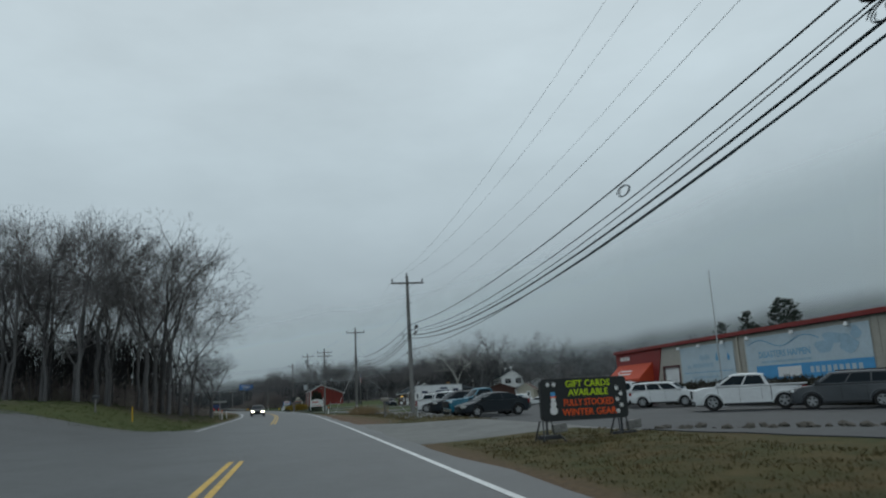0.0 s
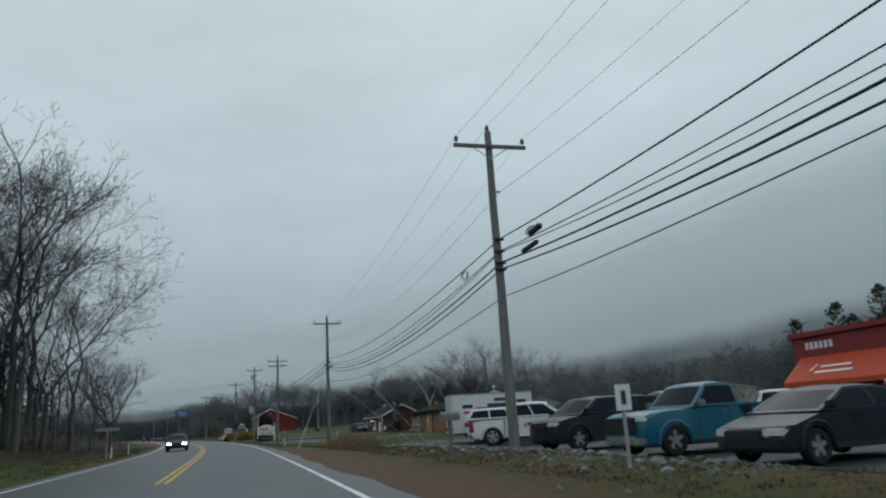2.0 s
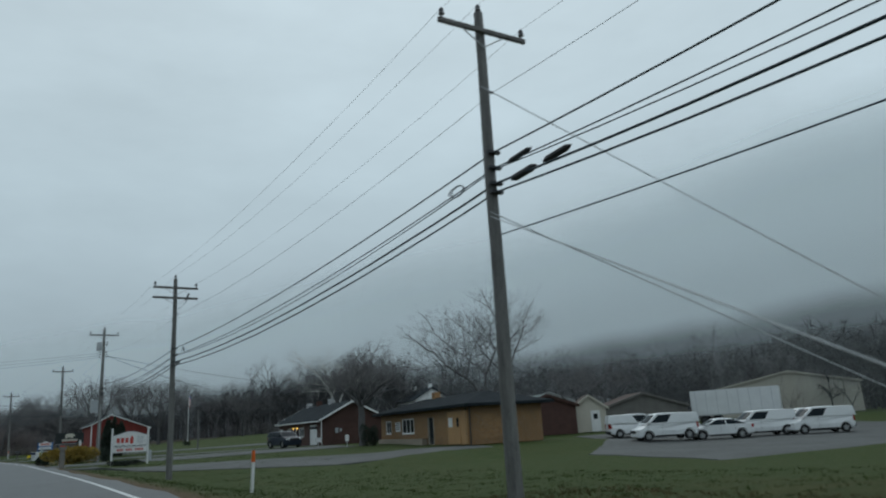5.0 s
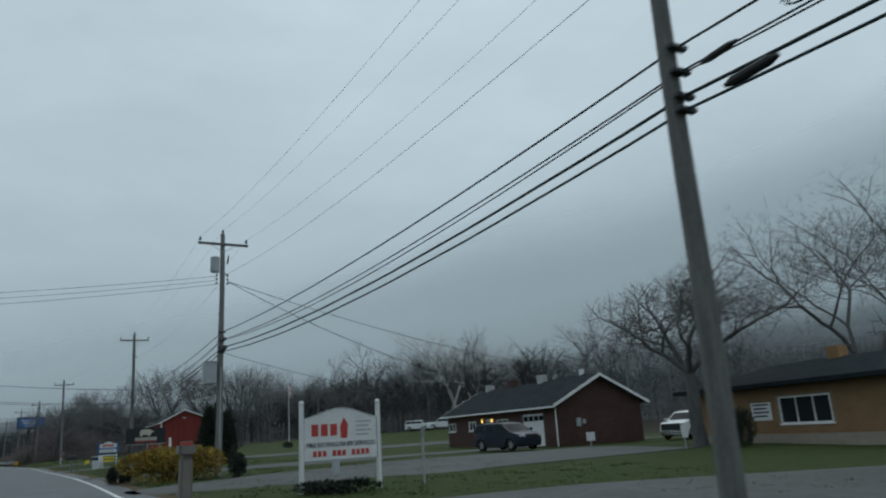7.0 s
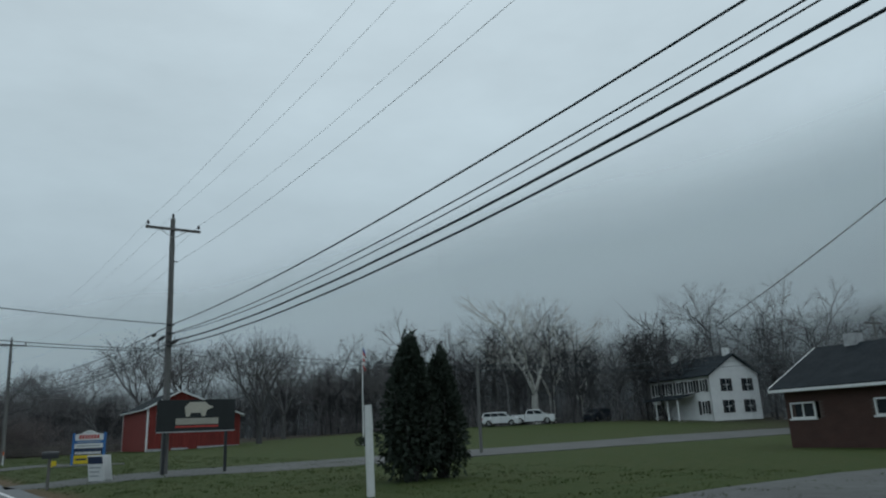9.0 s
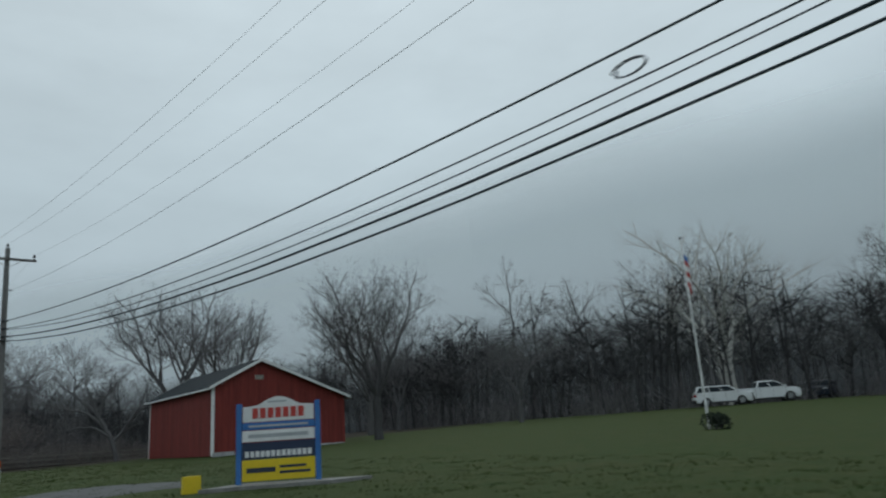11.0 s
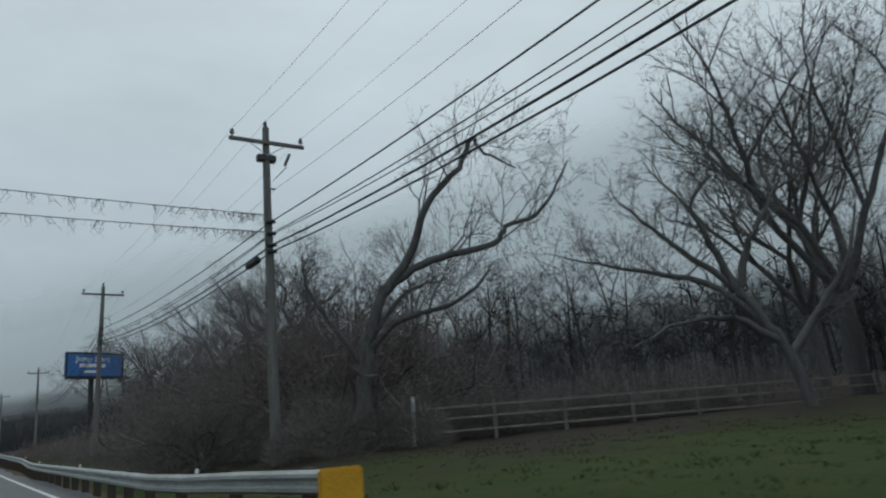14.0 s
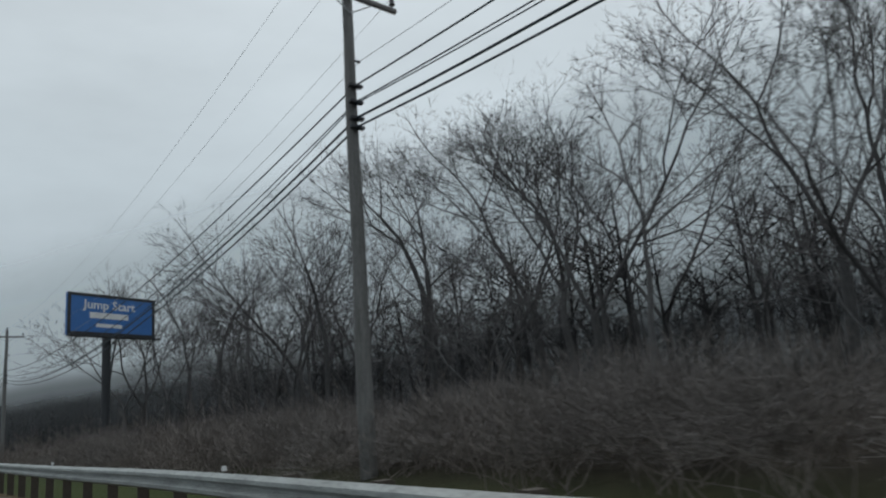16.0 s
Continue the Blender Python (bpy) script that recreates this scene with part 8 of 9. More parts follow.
# ---------------------------------------------------------------- signs, boxes and posts
def letter_sign():
    """The portable board with changeable letters."""
    a, b = Vector((7.68, 25.0)), Vector((9.74, 25.1))
    z = land(8.7, 25) - 0.02
    s = base("portable_sign", side_frame(a, b, z), "portable black letter board with lime and orange words", "sign")
    W = 2.06
    outline = []
    for cx, cz, a0 in ((W, 1.36, 0), (0.0, 1.36, 90), (0.0, 0.56, 180), (W, 0.56, 270)):
        for q in range(6):
            a = radians(a0 + 18 * q)
            outline.append((cx + 0.1 * math.cos(a), -0.08, cz + 0.1 * math.sin(a)))
    board = part("panel", slab(outline, 0.16, "y"), SIGN_BLACK, s)
    rim_v, rim_f = [], []
    tube(rim_v, rim_f, [Vector((p[0], -0.078, p[2])) for p in outline + outline[:2]], [0.012] * (len(outline) + 2), 5)
    raw("rim", rim_v, rim_f, BLACK_PLASTIC, board)
    for text, z1, mat in (("GIFT CARDS", 1.25, SIGN_GREEN), ("AVAILABLE", 1.04, SIGN_GREEN), ("FULLY STOCKED", 0.80, SIGN_ORANGE), ("WINTER GEAR", 0.57, SIGN_ORANGE)):
        words(text, 0.165, 0.006, mat, s, Matrix.Translation((W * 0.55, -0.09, z1)), "letters", wide=0.95 if len(text) < 13 else 0.78)
    for n in range(7):
        x, zz = (W - 0.16 + 0.10 * (n % 2), 0.62 + 0.14 * n) if n < 5 else (0.08 + 0.16 * (n - 5), 1.32)
        bm = bmesh.new()
        for k in range(3):
            box(bm, -0.06, 0.06, -0.088, -0.082, -0.012, 0.012, m=Matrix.Translation((x, 0, zz)) @ pose(0, 0, 0, 0, 60 * k, 0))
        part("snowflake", bm, WHITE, s)
    bm = bmesh.new()
    for zz, r in ((0.70, 0.10), (0.85, 0.08), (0.97, 0.06)):
        cyl(bm, (0.20, -0.088, zz), (0.20, -0.08, zz), r, seg=16)
    fig = part("snow_figure", bm, WHITE, s, "plain white snowman shape")
    part("hat", boxed(0.14, 0.26, -0.092, -0.084, 1.04, 1.14), SKY_BLUE, fig)
    part("scarf", boxed(0.13, 0.27, -0.092, -0.084, 1.01, 1.045), SIGN_ORANGE, fig)
    for x in (0.02, W - 0.06):
        part("leg", rod((x, 0.0, 0.10), (x, 0.0, 0.5), 0.03, seg=8), DARK_STEEL, s)
        part("foot", boxed(x - 0.24, x + 0.34, -0.10, 0.10, 0.03, 0.13, bevel=0.02), DARK_STEEL, s, "dark steel skid foot")
        part("strut", rod((x - 0.20, -0.30, 0.0), (x - 0.13, -0.10, 0.47), 0.022, seg=6), DARK_STEEL, s)
        part("strut", rod((x - 0.20, 0.30, 0.0), (x - 0.13, 0.10, 0.47), 0.022, seg=6), DARK_STEEL, s)
        part("strut", rod((x + 0.36, -0.30, -0.02), (x + 0.28, -0.06, 0.14), 0.022, seg=6), DARK_STEEL, s)
        tilt = Matrix.Translation((x + 0.32, 0.02, 0.28)) @ pose(0, 0, 0, 0, -6, 0)
        moved(part("ballast", boxed(-0.17, 0.19, -0.09, 0.09, -0.10, 0.10, bevel=0.02), STONE, s, "concrete ballast block"), tilt)
        part("ballast_bracket", rod((x + 0.18, -0.02, 0.12), (x + 0.10, -0.02, 0.56), 0.016, seg=6), DARK_STEEL, s)
    return s


letter_sign()


def fes_sign():
    z = land(3, 145.2)
    s = base("roadside_sign", side_frame((1.83, 145.05), (4.15, 145.40), z), "white arched roadside sign between two white posts", "sign")
    W, top = 2.345, 2.3 - z
    for x in (0, W):
        post = part("post", boxed(x - 0.055, x + 0.055, -0.055, 0.055, -0.2, top - 0.05, bevel=0.01), WHITE, s)
        bm = bmesh.new()
        bmesh.ops.create_uvsphere(bm, u_segments=10, v_segments=8, radius=0.075, matrix=Matrix.Translation((x, 0, top)))
        part("finial", bm, WHITE, post)
    pts = [(0.06, -0.03, 0.85), (W - 0.06, -0.03, 0.85)]
    for n in range(13):
        u = n / 12
        x = W - 0.06 - (W - 0.12) * u
        pts.append((x, -0.03, top - 0.42 + 0.26 * max(0, math.sin(math.pi * u)) ** 1.5))
    board = part("board", slab(pts, 0.06, "y"), WHITE, s)
    rim_v, rim_f = [], []
    tube(rim_v, rim_f, [Vector((p[0], -0.035, p[2])) for p in pts + pts[:2]], [0.018] * (len(pts) + 2), 4)
    raw("rim", rim_v, rim_f, BOX_GREY, board)
    x = 0.28
    for n in range(3):
        part("letter_bar", boxed(x, x + 0.2, -0.045, -0.03, 1.50, 1.82, bevel=0.006), RED_LETTER, board)
        x += 0.28
    part("logo_shape", slab([(1.16, -0.045, 1.42), (1.34, -0.045, 1.42), (1.38, -0.045, 1.8), (1.25, -0.045, 1.98), (1.14, -0.045, 1.75)], 0.015, "y"), RED_LETTER, board, "plain orange-red emblem")
    words("FIRE EXTINGUISHER SERVICES", 0.13, 0.004, DARK_LETTER, board, Matrix.Translation((W / 2, -0.036, 1.2)), "letters", wide=0.88)
    for n in range(12):
        if n not in (3, 7):
            part("number_bar", boxed(0.32 + n * 0.145, 0.42 + n * 0.145, -0.045, -0.03, 0.95, 1.10), RED_LETTER, board)
    for n in range(4):
        part("letter_bar", boxed(1.62, 2.1 - 0.08 * (n % 2), -0.042, -0.03, 1.84 - n * 0.12, 1.88 - n * 0.12), BOX_GREY, board)
    return s


fes_sign()
shrub("low_shrub", place(2.6, 144.6), 1.4, 0.4, 0.32, DARK_LEAF, "low dark ground-cover planting below the sign", 96, count=1600, size=0.1)


def gateway_sign():
    z = land(-4.8, 215.8) - 0.25
    s = base("business_sign", side_frame((-5.75, 216.35), (-3.9, 215.45), z), "blue-posted business sign with stacked panels", "sign")
    W = 2.06
    for x in (0.0, W):
        part("post", boxed(x - 0.07, x + 0.07, -0.08, 0.08, -0.2, 2.16, bevel=0.015), SIGN_BLUE, s)
    pts = [(0.1, -0.04, 1.72), (W - 0.1, -0.04, 1.72), (W - 0.1, -0.04, 2.08), (W - 0.45, -0.04, 2.1)]
    for n in range(9):
        u = n / 8
        pts.append((W - 0.55 - (W - 1.1) * u, -0.04, 2.14 + 0.16 * math.sin(math.pi * u)))
    pts += [(0.45, -0.04, 2.1), (0.1, -0.04, 2.08)]
    head = part("head_panel", slab(pts, 0.08, "y"), WHITE, s)
    for n in range(7):
        part("letter_bar", boxed(W / 2 - 0.68 + n * 0.2, W / 2 - 0.53 + n * 0.2, -0.056, -0.044, 1.80, 2.04, bevel=0.004), RED_LETTER, head)
    part("letter_bar", boxed(0.75, 1.25, -0.05, -0.038, 2.16, 2.2), BOX_GREY, head)
    for z0, z1, mat, ink in ((1.54, 1.70, SIGN_BLUE, BOX_GREY), (1.26, 1.52, WHITE, BOX_GREY), (0.86, 1.24, NAVY, WHITE), (0.36, 0.84, SIGN_YELLOW, DARK_LETTER)):
        pnl = part("panel", boxed(0.08, W - 0.08, -0.05, 0.05, z0, z1, bevel=0.008), mat, s)
        c, h = (z0 + z1) / 2, (z1 - z0)
        if mat is NAVY:
            x = 0.16
            for _ in range(13):
                part("letter_bar", boxed(x, x + 0.10, -0.06, -0.048, 0.90, 1.04), ink, pnl)
                x += 0.136
        elif mat is SIGN_YELLOW:
            part("letter_bar", boxed(0.2, 0.95, -0.06, -0.048, c - 0.05, c + 0.06), ink, pnl)
            part("letter_bar", boxed(1.05, 1.75, -0.06, -0.048, c + 0.03, c + 0.09), ink, pnl)
            part("letter_bar", boxed(1.05, 1.85, -0.06, -0.048, c - 0.1, c - 0.04), ink, pnl)
        else:
            part("letter_bar", boxed(0.25, W - 0.25, -0.06, -0.048, c - h * 0.16, c + h * 0.16), ink, pnl)
    lamp = part("sign_lamp", boxed(0.85, 1.05, -0.55, -0.4, 0.05, 0.16, bevel=0.02), DARK_STEEL, s)
    part("lens", boxed(0.87, 1.03, -0.565, -0.55, 0.06, 0.15), LAMP_ON, lamp, "lit yellow lamp lens")
    s.scale = (1.0, 1.0, 1.11)
    return s


gateway_sign()
slab_ob = link("sign_plinth", slab([(-6.9, 215.9, 0.16), (-4.0, 214.5, 0.16), (-2.6, 214.9, 0.16), (-5.5, 217.0, 0.16)], 0.10), STONE)
tagged(slab_ob, "low pale stone edging below the business sign", "edging")
yb = base("marker_box", place(-6.9, 216.6), "small yellow utility marker box on the grass", "marker")
part("box", boxed(-0.22, 0.22, -0.12, 0.12, -0.05, 0.42, bevel=0.02), SIGN_YELLOW, yb)


def animal_sign():
    z = land(-1.5, 193.4)
    s = base("black_sign", side_frame((-2.95, 193.3), (0.25, 193.3), z), "black business sign with a pale emblem on posts", "sign")
    W = 3.2
    for x in (0.35, W - 0.35):
        part("post", boxed(x - 0.06, x + 0.06, -0.06, 0.06, -0.2, 1.9, bevel=0.01), DARK_STEEL, s)
    p = part("panel", boxed(0, W, -0.10, 0.10, 1.7, 3.05, bevel=0.03), SIGN_BLACK, s)
    part("rim", slab([(0, -0.11, 1.7), (W, -0.11, 1.7), (W, -0.11, 1.75), (0, -0.11, 1.75)], 0.02, "y"), GREY_STEEL, p)
    part("emblem", slab([(1.15, -0.115, 2.35), (1.3, -0.115, 2.35), (1.35, -0.115, 2.5), (1.75, -0.115, 2.5), (1.8, -0.115, 2.35), (1.95, -0.115, 2.35), (2.0, -0.115, 2.6), (2.3, -0.115, 2.75), (2.1, -0.115, 2.8), (1.95, -0.115, 2.95), (1.3, -0.115, 2.95), (1.1, -0.115, 2.75)], 0.012, "y"), CREAM, p, "plain cream emblem shape")
    part("letter_bar", boxed(0.75, 2.5, -0.115, -0.1, 2.02, 2.28), BEIGE, p)
    part("letter_bar", boxed(0.75, 2.5, -0.115, -0.1, 1.9, 1.97), RED_LETTER, p)
    return s


animal_sign()


def billboard():
    s = base("billboard", side_frame((-29.35, 337.15), (-23.7, 341.0), land(-26, 339)), "blue roadside billboard on a steel post", "billboard")
    W = 6.84
    g = land(-26, 339)
    part("post", rod((W * 0.47, 0.3, -0.3), (W * 0.47, 0.3, 8.6 - g), 0.28, seg=12), DARK_STEEL, s)
    panel = part("panel", boxed(0, W, -0.12, 0.12, 8.35 - g, 11.2 - g, bevel=0.03), SIGN_BLUE, s)
    for q in ((0, W, 8.35, 8.6), (0, W, 11.0, 11.2), (0, 0.22, 8.6, 11.0), (W - 0.22, W, 8.6, 11.0)):
        part("rim", boxed(q[0], q[1], -0.15, -0.11, q[2] - g, q[3] - g), DARK_STEEL, panel)
    words("Jump Start", 0.62, 0.01, WHITE, panel, Matrix.Translation((W * 0.46, -0.13, 10.2 - g)), "letters", wide=1.1)
    part("letter_bar", boxed(1.6, 4.6, -0.14, -0.12, 9.55 - g, 9.95 - g), WHITE, panel)
    part("letter_bar", boxed(2.1, 4.1, -0.14, -0.12, 8.95 - g, 9.2 - g), WHITE, panel)
    part("catwalk", boxed(-0.1, W + 0.1, -0.75, -0.15, 8.22 - g, 8.3 - g), DARK_STEEL, s)
    for x in (0.4, W * 0.5, W - 0.4):
        part("bracket", rod((x, -0.7, 8.24 - g), (x, 0.0, 7.9 - g), 0.04, seg=6), DARK_STEEL, s)
    return s


billboard()


def marker_post(x, y, cap, label, height=1.05, r=0.05, stem=WHITE):
    p = base("marker_post", place(x, y, 0, random.uniform(-3, 3)), label, "marker post", "utility marker posts")
    part("stem", rod((0, 0, -0.15), (0, 0, height * 0.72), r, seg=10), stem, p)
    part("cap", rod((0, 0, height * 0.72), (0, 0, height), r * 1.08, r * 0.9, 10), cap, p)
    return p


marker_post(4.35, 111.3, POST_ORANGE, "white utility marker post with an orange top", 1.15)
marker_post(6.83, 86.8, WHITE, "plain white marker post leaning on the verge", 0.95, 0.035)
marker_post(-10.9, 234.3, POST_ORANGE, "white utility marker post with an orange top", 1.1)
marker_post(-11.6, 68.0, POST_YELLOW, "yellow marker post on the grass", 1.15, 0.05, POST_YELLOW)
marker_post(edge(97) - 10.0, 95.0, POST_ORANGE, "white marker post with an orange top", 1.1)
marker_post(edge(108) - 10.2, 108.0, WHITE, "white marker post on the bank", 0.9)
marker_post(-13.4, 270.9, WHITE, "white fence post at the thicket's edge", 1.5, 0.07)
marker_post(-0.1, 176.3, WHITE, "white pipe post on the lawn", 2.0, 0.09)
marker_post(8.5, 262, WHITE, "white fence post beside the thicket", 1.0, 0.06)


def plain_sign(x, y, turn, w, h, low, mat, label, post=GREY_STEEL, name="road_sign", round_top=False):
    s = base(name, place(x, y, turn), label, "sign", "small roadside signs")
    part("post", boxed(-0.03, 0.03, 0.0, 0.05, -0.2, low + h, bevel=0.006), post, s)
    part("plate", boxed(-w / 2, w / 2, -0.015, -0.002, low, low + h, bevel=0.004), mat, s)
    return s


lot = plain_sign(8.3, 50.9, 5, 0.32, 0.46, 1.0, WHITE, "small white plate on a grey post with an arrow")
part("arrow", boxed(-0.05, 0.05, -0.022, -0.014, 1.1, 1.35), DARK_LETTER, lot)
plain_sign(edge(94) - 10.3, 94, 0, 1.5, 0.22, 1.9, BACK_GREY, "wide low sign on two posts seen from behind", name="road_sign")
back = base("road_sign", place(-21.5, 286.0, -32), "weathered pale green sign with rounded ends on a post", "sign", "small roadside signs")
part("post", boxed(-0.03, 0.03, 0.0, 0.05, -0.2, 1.75, bevel=0.006), WOOD_ARM, back)
oval = [(0.26 * (abs(math.cos(a)) ** 0.55) * (1 if math.cos(a) > 0 else -1), -0.015, 1.35 + 0.44 * (abs(math.sin(a)) ** 0.7) * (1 if math.sin(a) > 0 else -1)) for a in [2 * math.pi * n / 28 for n in range(28)]]
plate = part("plate", slab(oval, 0.013, "y"), material("faded_green_white_sheeting", (0.42, 0.46, 0.36), rough=0.6, scale=3), back)
for n in range(5):
    part("letter_bar", boxed(-0.17 + 0.02 * (n % 2), 0.16 - 0.03 * (n % 3), -0.022, -0.014, 1.06 + n * 0.13, 1.12 + n * 0.13), DARK_LETTER, plate)
green = plain_sign(-3.05, 161.4, 0, 0.16, 0.62, 0.7, material("green_plate", (0.02, 0.13, 0.07), rough=0.5), "green plate on a wooden stake", WOOD_ARM)
for n in range(4):
    part("number_bar", boxed(-0.04, 0.04, -0.022, -0.014, 0.78 + n * 0.13, 0.86 + n * 0.13), WHITE, green)
plain_sign(5.5, 145.3, 0, 0.12, 0.3, 1.3, BACK_GREY, "narrow marker plate on a post")
yard = plain_sign(20.4, 158.5, 0, 0.55, 0.45, 0.45, WHITE, "small white yard sign on the lawn")
plain_sign(21.0, 151.8, 0, 0.35, 0.55, 0.5, WHITE, "small white notice beside the tree")


def mailbox(x, y, turn, label, mat=DARK_STEEL, high=1.05, post=WOOD_ARM):
    b = base("mailbox", place(x, y, turn), label, "mailbox", "roadside mailboxes")
    part("post", boxed(-0.05, 0.05, -0.05, 0.05, -0.2, high, bevel=0.01), post, b)
    pts = [(-0.11, -0.26, high)]
    for n in range(9):
        a = math.pi * n / 8
        pts.append((-0.11 * math.cos(a), -0.26, high + 0.14 + 0.11 * math.sin(a)))
    pts.append((0.11, -0.26, high))
    part("box", slab(pts, 0.52, "y"), mat, b)
    part("flag", boxed(0.115, 0.125, -0.1, 0.06, high + 0.1, high + 0.16), RED_LETTER, b)
    part("door", slab([(p[0] * 1.03, -0.275, p[2]) for p in pts], 0.015, "y"), mat, b)
    return b


mailbox(-14.6, 69.0, 80, "black mailbox on a post beside the side road")
mailbox(-6.7, 190.3, 90, "dark mailbox with a pale top on a wooden post")
mailbox(7.1, 58.75, 90, "grey mailbox on a wooden post beside the rubble", MAILBOX_GREY)
pil = base("mailbox_pillar", place(-1.15, 145.0, 10), "beige plastic mailbox pillar with a rounded top", "mailbox", "roadside mailboxes")
part("body", boxed(-0.15, 0.15, -0.15, 0.15, -0.2, 1.1, bevel=0.04), MAILBOX_GREY, pil)
part("head", boxed(-0.22, 0.22, -0.24, 0.24, 1.1, 1.5, bevel=0.1), MAILBOX_GREY, pil)
part("door", boxed(-0.16, 0.16, -0.255, -0.235, 1.18, 1.38, bevel=0.02), MAILBOX_GREY, pil)
part("flag", boxed(-0.20, 0.08, -0.262, -0.240, 1.40, 1.47, bevel=0.008), RED_LETTER, pil, "faded red flag")
ped = base("utility_pedestal", place(4.9, 153.2), "small grey utility pedestal on the lawn", "utility box")
part("body", boxed(-0.13, 0.13, -0.13, 0.13, -0.1, 0.75, bevel=0.02), BOX_GREY, ped)
part("cap", boxed(-0.15, 0.15, -0.15, 0.15, 0.75, 0.83, bevel=0.02), BOX_GREY, ped)

board = base("sandwich_board", place(-4.9, 193.0, -42), "white and dark a-frame sign on the grass", "sign")
for s, lean in ((-1, 11), (1, -11)):
    leaf = part("leaf", boxed(-0.36, 0.36, -0.015, 0.015, 0, 1.05, bevel=0.01), WHITE, board)
    leaf.matrix_basis = pose(0, s * 0.22, -0.02, -s * lean * -1 * -1, 0, 0)
    part("header", boxed(-0.34, 0.34, s * 0.016 - 0.004, s * 0.016 + 0.004, 0.72, 1.0), NAVY, leaf)
    for n in range(3):
        part("letter_bar", boxed(-0.28, 0.24 - 0.06 * n, s * 0.017 - 0.004, s * 0.017 + 0.004, 0.55 - n * 0.16, 0.60 - n * 0.16), BOX_GREY, leaf)

# flag pole
fp = base("flagpole", place(15.9, 218.5), "white flagpole with a limp flag", "flagpole")
part("pole", rod((0, 0, -0.2), (0, 0, 8.8), 0.06, 0.03, 10), WHITE, fp)
bm = bmesh.new()
bmesh.ops.create_uvsphere(bm, u_segments=8, v_segments=6, radius=0.08, matrix=Matrix.Translation((0, 0, 8.85)))
part("ball", bm, CHROME, fp)
for n, mat in enumerate((SIGN_BLUE, RED_LETTER, WHITE, RED_LETTER, WHITE, RED_LETTER)):
    z = 8.2 - n * 0.28
    verts = [(0.04 + 0.06 * k + 0.02 * math.sin(k * 2 + n), 0.07 * math.sin(k * 1.7 + n * 0.4), z - dz - 0.10 * k) for dz in (0, 0.29) for k in range(5)]
    raw("flag_fold", verts, [(k, k + 1, k + 6, k + 5) for k in range(4)], mat, fp).modifiers.new("thickness", "SOLIDIFY").thickness = 0.015
shrub("round_shrub", place(15.6, 217.9), 0.7, 0.6, 0.8, DARK_LEAF, "low dark shrub at the foot of the flagpole", 97, count=1500, size=0.1)

far_pole = base("utility_pole", place(52, 196), "far wooden utility pole behind the brick house", "utility pole")
part("pole", rod((0, 0, -0.3), (0, 0, 9.0), 0.15, 0.10, 10), WOOD_POLE, far_pole)
part("crossarm", boxed(-1.2, 1.2, -0.05, 0.05, 8.4, 8.52), WOOD_ARM, far_pole)
thin = base("utility_pole", place(14.5, 196.5), "plain wooden pole standing on the lawn", "utility pole")
part("pole", rod((0, 0, -0.3), (0, 0, 5.2), 0.10, 0.08, 10), WOOD_POLE, thin)

# the rail fence beyond the lawn
BARE_RAIL = material("weathered_rail_wood", (0.24, 0.225, 0.20), rough=0.9, scale=3, var=0.4)
fence = base("rail_fence", place(-13.0, 271.2, -12), "old wooden rail fence at the thicket's edge", "fence")
for n in range(9):
    part("post", boxed(n * 2.4 - 0.07, n * 2.4 + 0.07, -0.06, 0.06, -0.3, 1.25, bevel=0.015), WOOD_ARM, fence)
for n in range(8):
    for z in (0.35, 0.75, 1.1):
        part("rail", boxed(n * 2.4, n * 2.4 + 2.4, -0.08, -0.04, z - 0.03, z + 0.03), BARE_RAIL, fence)


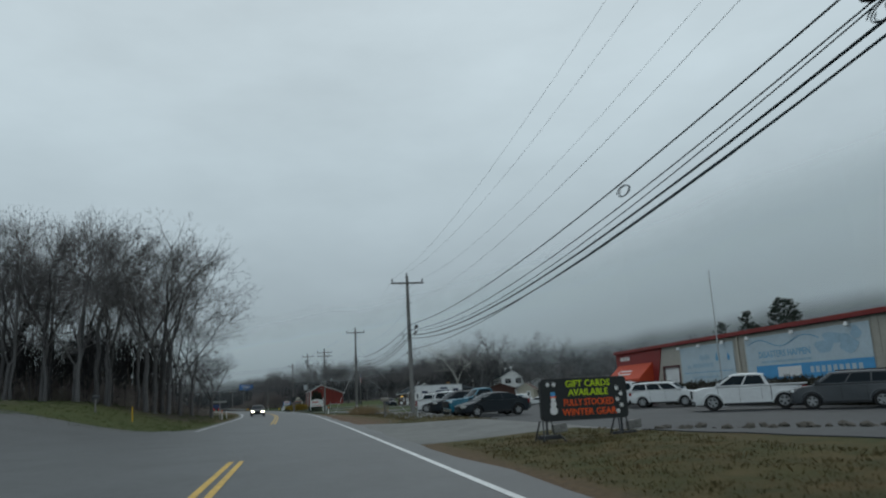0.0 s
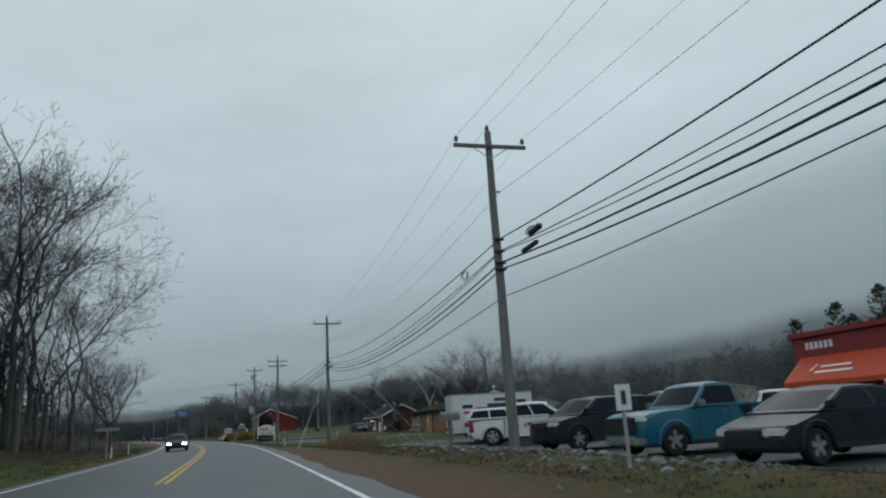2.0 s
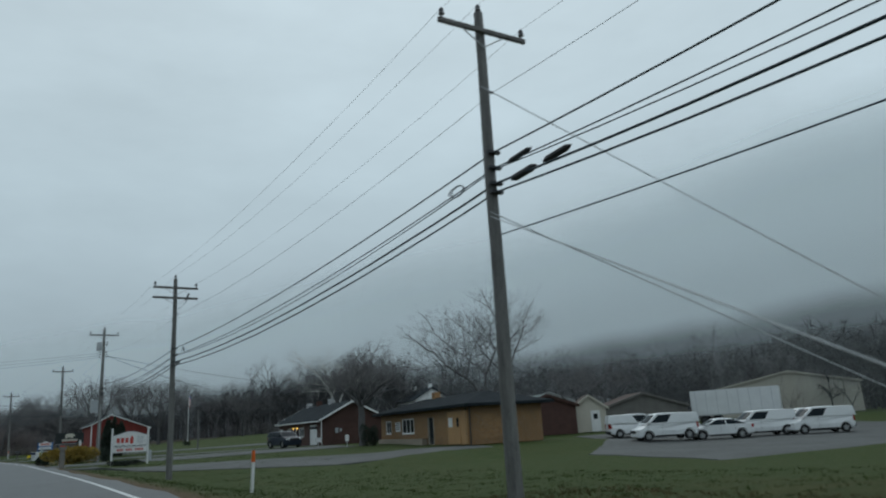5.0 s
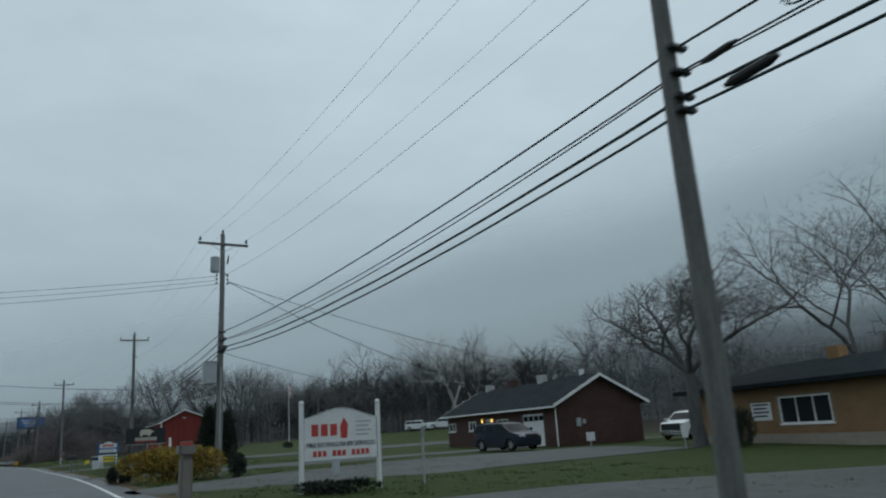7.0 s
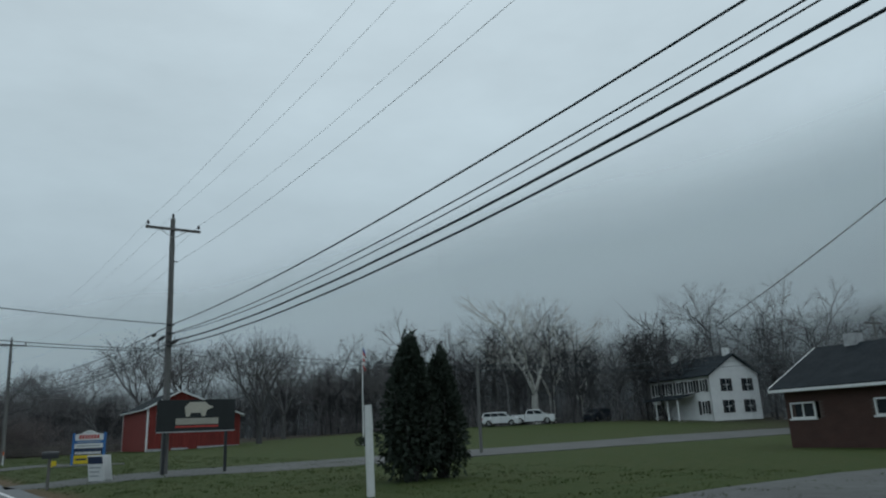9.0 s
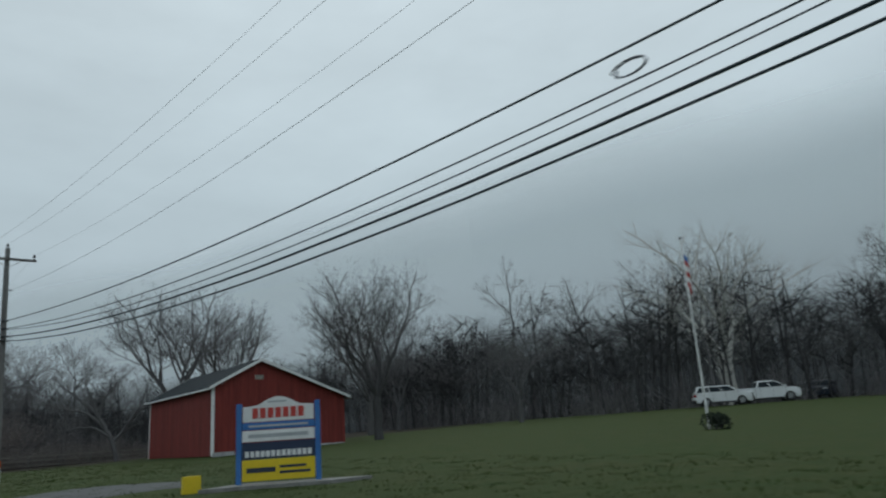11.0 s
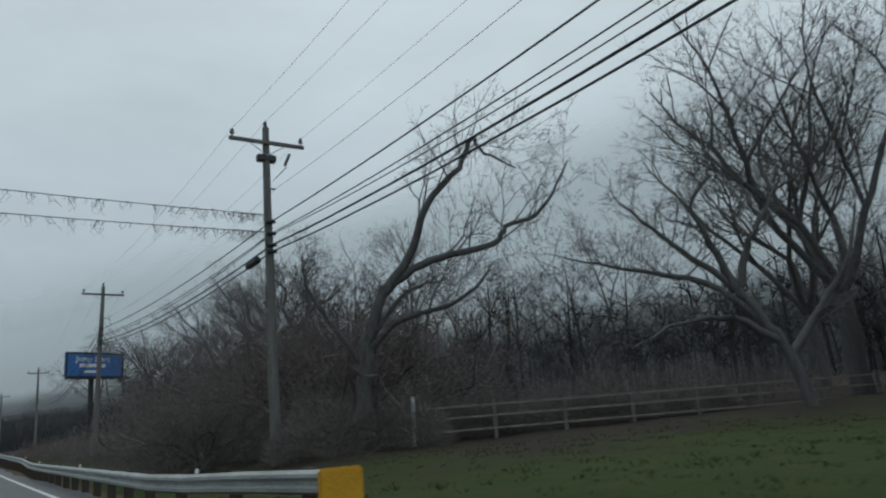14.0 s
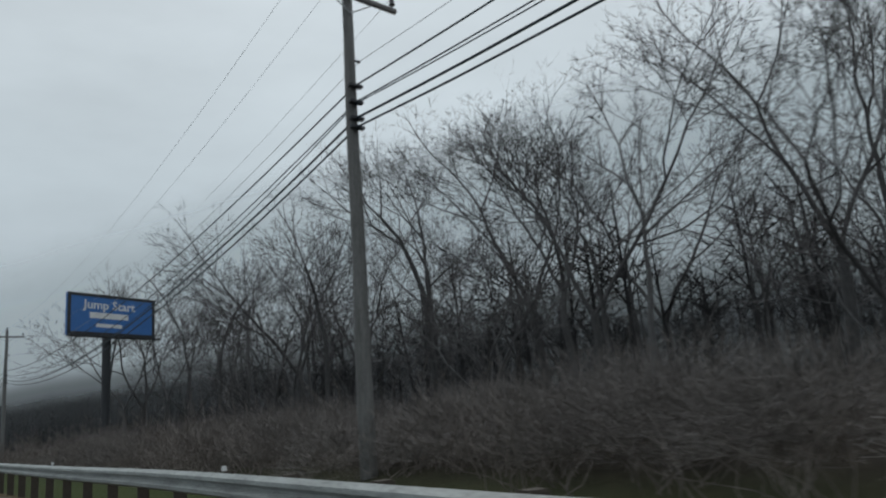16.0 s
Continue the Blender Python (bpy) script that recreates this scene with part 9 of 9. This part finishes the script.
# ---------------------------------------------------------------- guardrail
def guardrail():
    y0, y1 = 258.3, 345.0

    def rail_x(y):
        return edge(y) + 1.55 - 0.8 * step(257, 264, y) + 0.4 * step(284, 300, y)

    def lift(y):
        return 0.12 - 0.11 * step(258, 264, y) + 0.14 * step(284, 300, y) + 0.28 * step(296, 330, y)

    g = base("guardrail", pose(rail_x(y0), y0, -0.1), "weathered steel guardrail with dark wooden posts", "guardrail")
    origin = Vector((rail_x(y0), y0, 0))
    prof = [(0.0, 0.44), (-0.075, 0.48), (-0.08, 0.53), (-0.01, 0.575), (-0.01, 0.61), (-0.08, 0.655), (-0.075, 0.70), (0.0, 0.745)]
    verts, faces = [], []
    count = 46
    for n in range(count):
        y = y0 + (y1 - y0) * n / (count - 1)
        c = Vector((rail_x(y), y, 0)) - origin
        for side in (0.0, 0.012):
            for d, z in prof:
                verts.append((c.x + d + side, c.y, z + lift(y)))
    w = len(prof)
    for n in range(count - 1):
        for k in range(w - 1):
            a = n * 2 * w + k
            faces.append((a, a + 2 * w, a + 2 * w + 1, a + 1))
            faces.append((a + w + 1, a + 3 * w + 1, a + 3 * w, a + w))
        a = n * 2 * w
        faces.append((a, a + w, a + 3 * w, a + 2 * w))
        a += w - 1
        faces.append((a, a + 2 * w, a + 3 * w, a + w))
    raw("rail", verts, faces, RAIL_STEEL, g, "w-shaped steel rail")
    post = bpy.data.meshes.new("post")
    bm = boxed(0.03, 0.21, -0.09, 0.09, -0.6, 0.76, bevel=0.015)
    bm.to_mesh(post)
    bm.free()
    post.materials.append(material("rotted_post_wood", (0.075, 0.062, 0.05), rough=0.9, scale=3, var=0.4))
    y = y0 + 0.6
    while y < y1:
        p = new("post", post)
        p.parent = g
        p.location = (rail_x(y) - origin.x, y - y0, lift(y))
        y += 1.9
    part("end_marker", boxed(-0.12, 0.44, -0.12, -0.05, 0.36, 0.88, bevel=0.03), material("orange_yellow_sheeting", (0.62, 0.33, 0.02), rough=0.5, scale=3), g, "yellow end marker panel")
    for y in (262, 273, 284, 295, 306):
        part("reflector", boxed(rail_x(y) + 0.06 - origin.x, rail_x(y) + 0.12 - origin.x, y - y0 - 0.05, y - y0 + 0.05, 0.74 + lift(y), 0.82 + lift(y), bevel=0.01), WHITE, g)
    return g


guardrail()


# ---------------------------------------------------------------- rubble along the car park
def rubble():
    rng = random.Random(77)
    meshes = []
    for n in range(6):
        bm = bmesh.new()
        bmesh.ops.create_icosphere(bm, subdivisions=1, radius=1.0)
        for v in bm.verts:
            v.co = Vector((v.co.x * rng.uniform(0.75, 1.25), v.co.y * rng.uniform(0.6, 1.1), v.co.z * rng.uniform(0.4, 0.75)))
        me = bpy.data.meshes.new("stone")
        bm.to_mesh(me)
        bm.free()
        me.materials.append(STONE)
        meshes.append(me)
    r = base("rubble_bank", pose(9.3, 50, 0), "low bank of pale broken stones along the car park", "rubble")
    for n in range(290):
        y = 49.5 + rng.random() * 34
        x = 9.2 + rng.gauss(0, 0.75) + 0.02 * (y - 50)
        s = rng.uniform(0.05, 0.14) * (1.2 if rng.random() < 0.1 else 1)
        ob = new("stone", meshes[n % 6])
        ob.parent = r
        ob.matrix_basis = Matrix.Translation((x - 9.3, y - 50, land(x, y) + s * 0.25)) @ pose(0, 0, 0, rng.uniform(-20, 20), rng.uniform(-20, 20), rng.uniform(0, 360)) @ Matrix.Scale(s, 4)
    verts, faces = [], []
    for n in range(700):
        y = 48 + rng.random() * 36
        x = 9.2 + rng.gauss(0, 0.9) + 0.02 * (y - 50)
        s = rng.uniform(0.03, 0.1)
        i = len(verts)
        for q in ((1, 0, 0), (0, 1, 0), (-1, 0, 0), (0, -1, 0), (0, 0, 0.8)):
            verts.append((x - 9.3 + q[0] * s * rng.uniform(0.6, 1.2), y - 50 + q[1] * s * rng.uniform(0.6, 1.2), land(x, y) + q[2] * s))
        faces += [(i, i + 1, i + 4), (i + 1, i + 2, i + 4), (i + 2, i + 3, i + 4), (i + 3, i, i + 4)]
    raw("stone_chip", verts, faces, STONE, r)["kind"] = "stuff"
    kerb = base("kerb_stones", pose(14, 24, 0), "low ridge of soiled rough stones edging the car park", "boulders")
    soiled = []
    for me in meshes:
        dirty = me.copy()
        dirty.materials[0] = DIRTY_STONE
        soiled.append(dirty)
    for n in range(90):
        x = 12.5 + n * 0.12 + rng.gauss(0, 0.2)
        y = 29.2 - 0.12 * n + rng.gauss(0, 0.25)
        s = rng.uniform(0.06, 0.2)
        ob = new("stone", soiled[n % 6])
        ob.parent = kerb
        ob.matrix_basis = Matrix.Translation((x - 14, y - 24, land(x, y) + s * 0.3)) @ pose(0, 0, 0, rng.uniform(-20, 20), rng.uniform(-20, 20), rng.uniform(0, 360)) @ Matrix.Scale(s, 4)
    return r


DIRTY_STONE = material("soiled_stone", (0.085, 0.078, 0.066), rough=0.95, scale=4, var=0.5)
rubble()
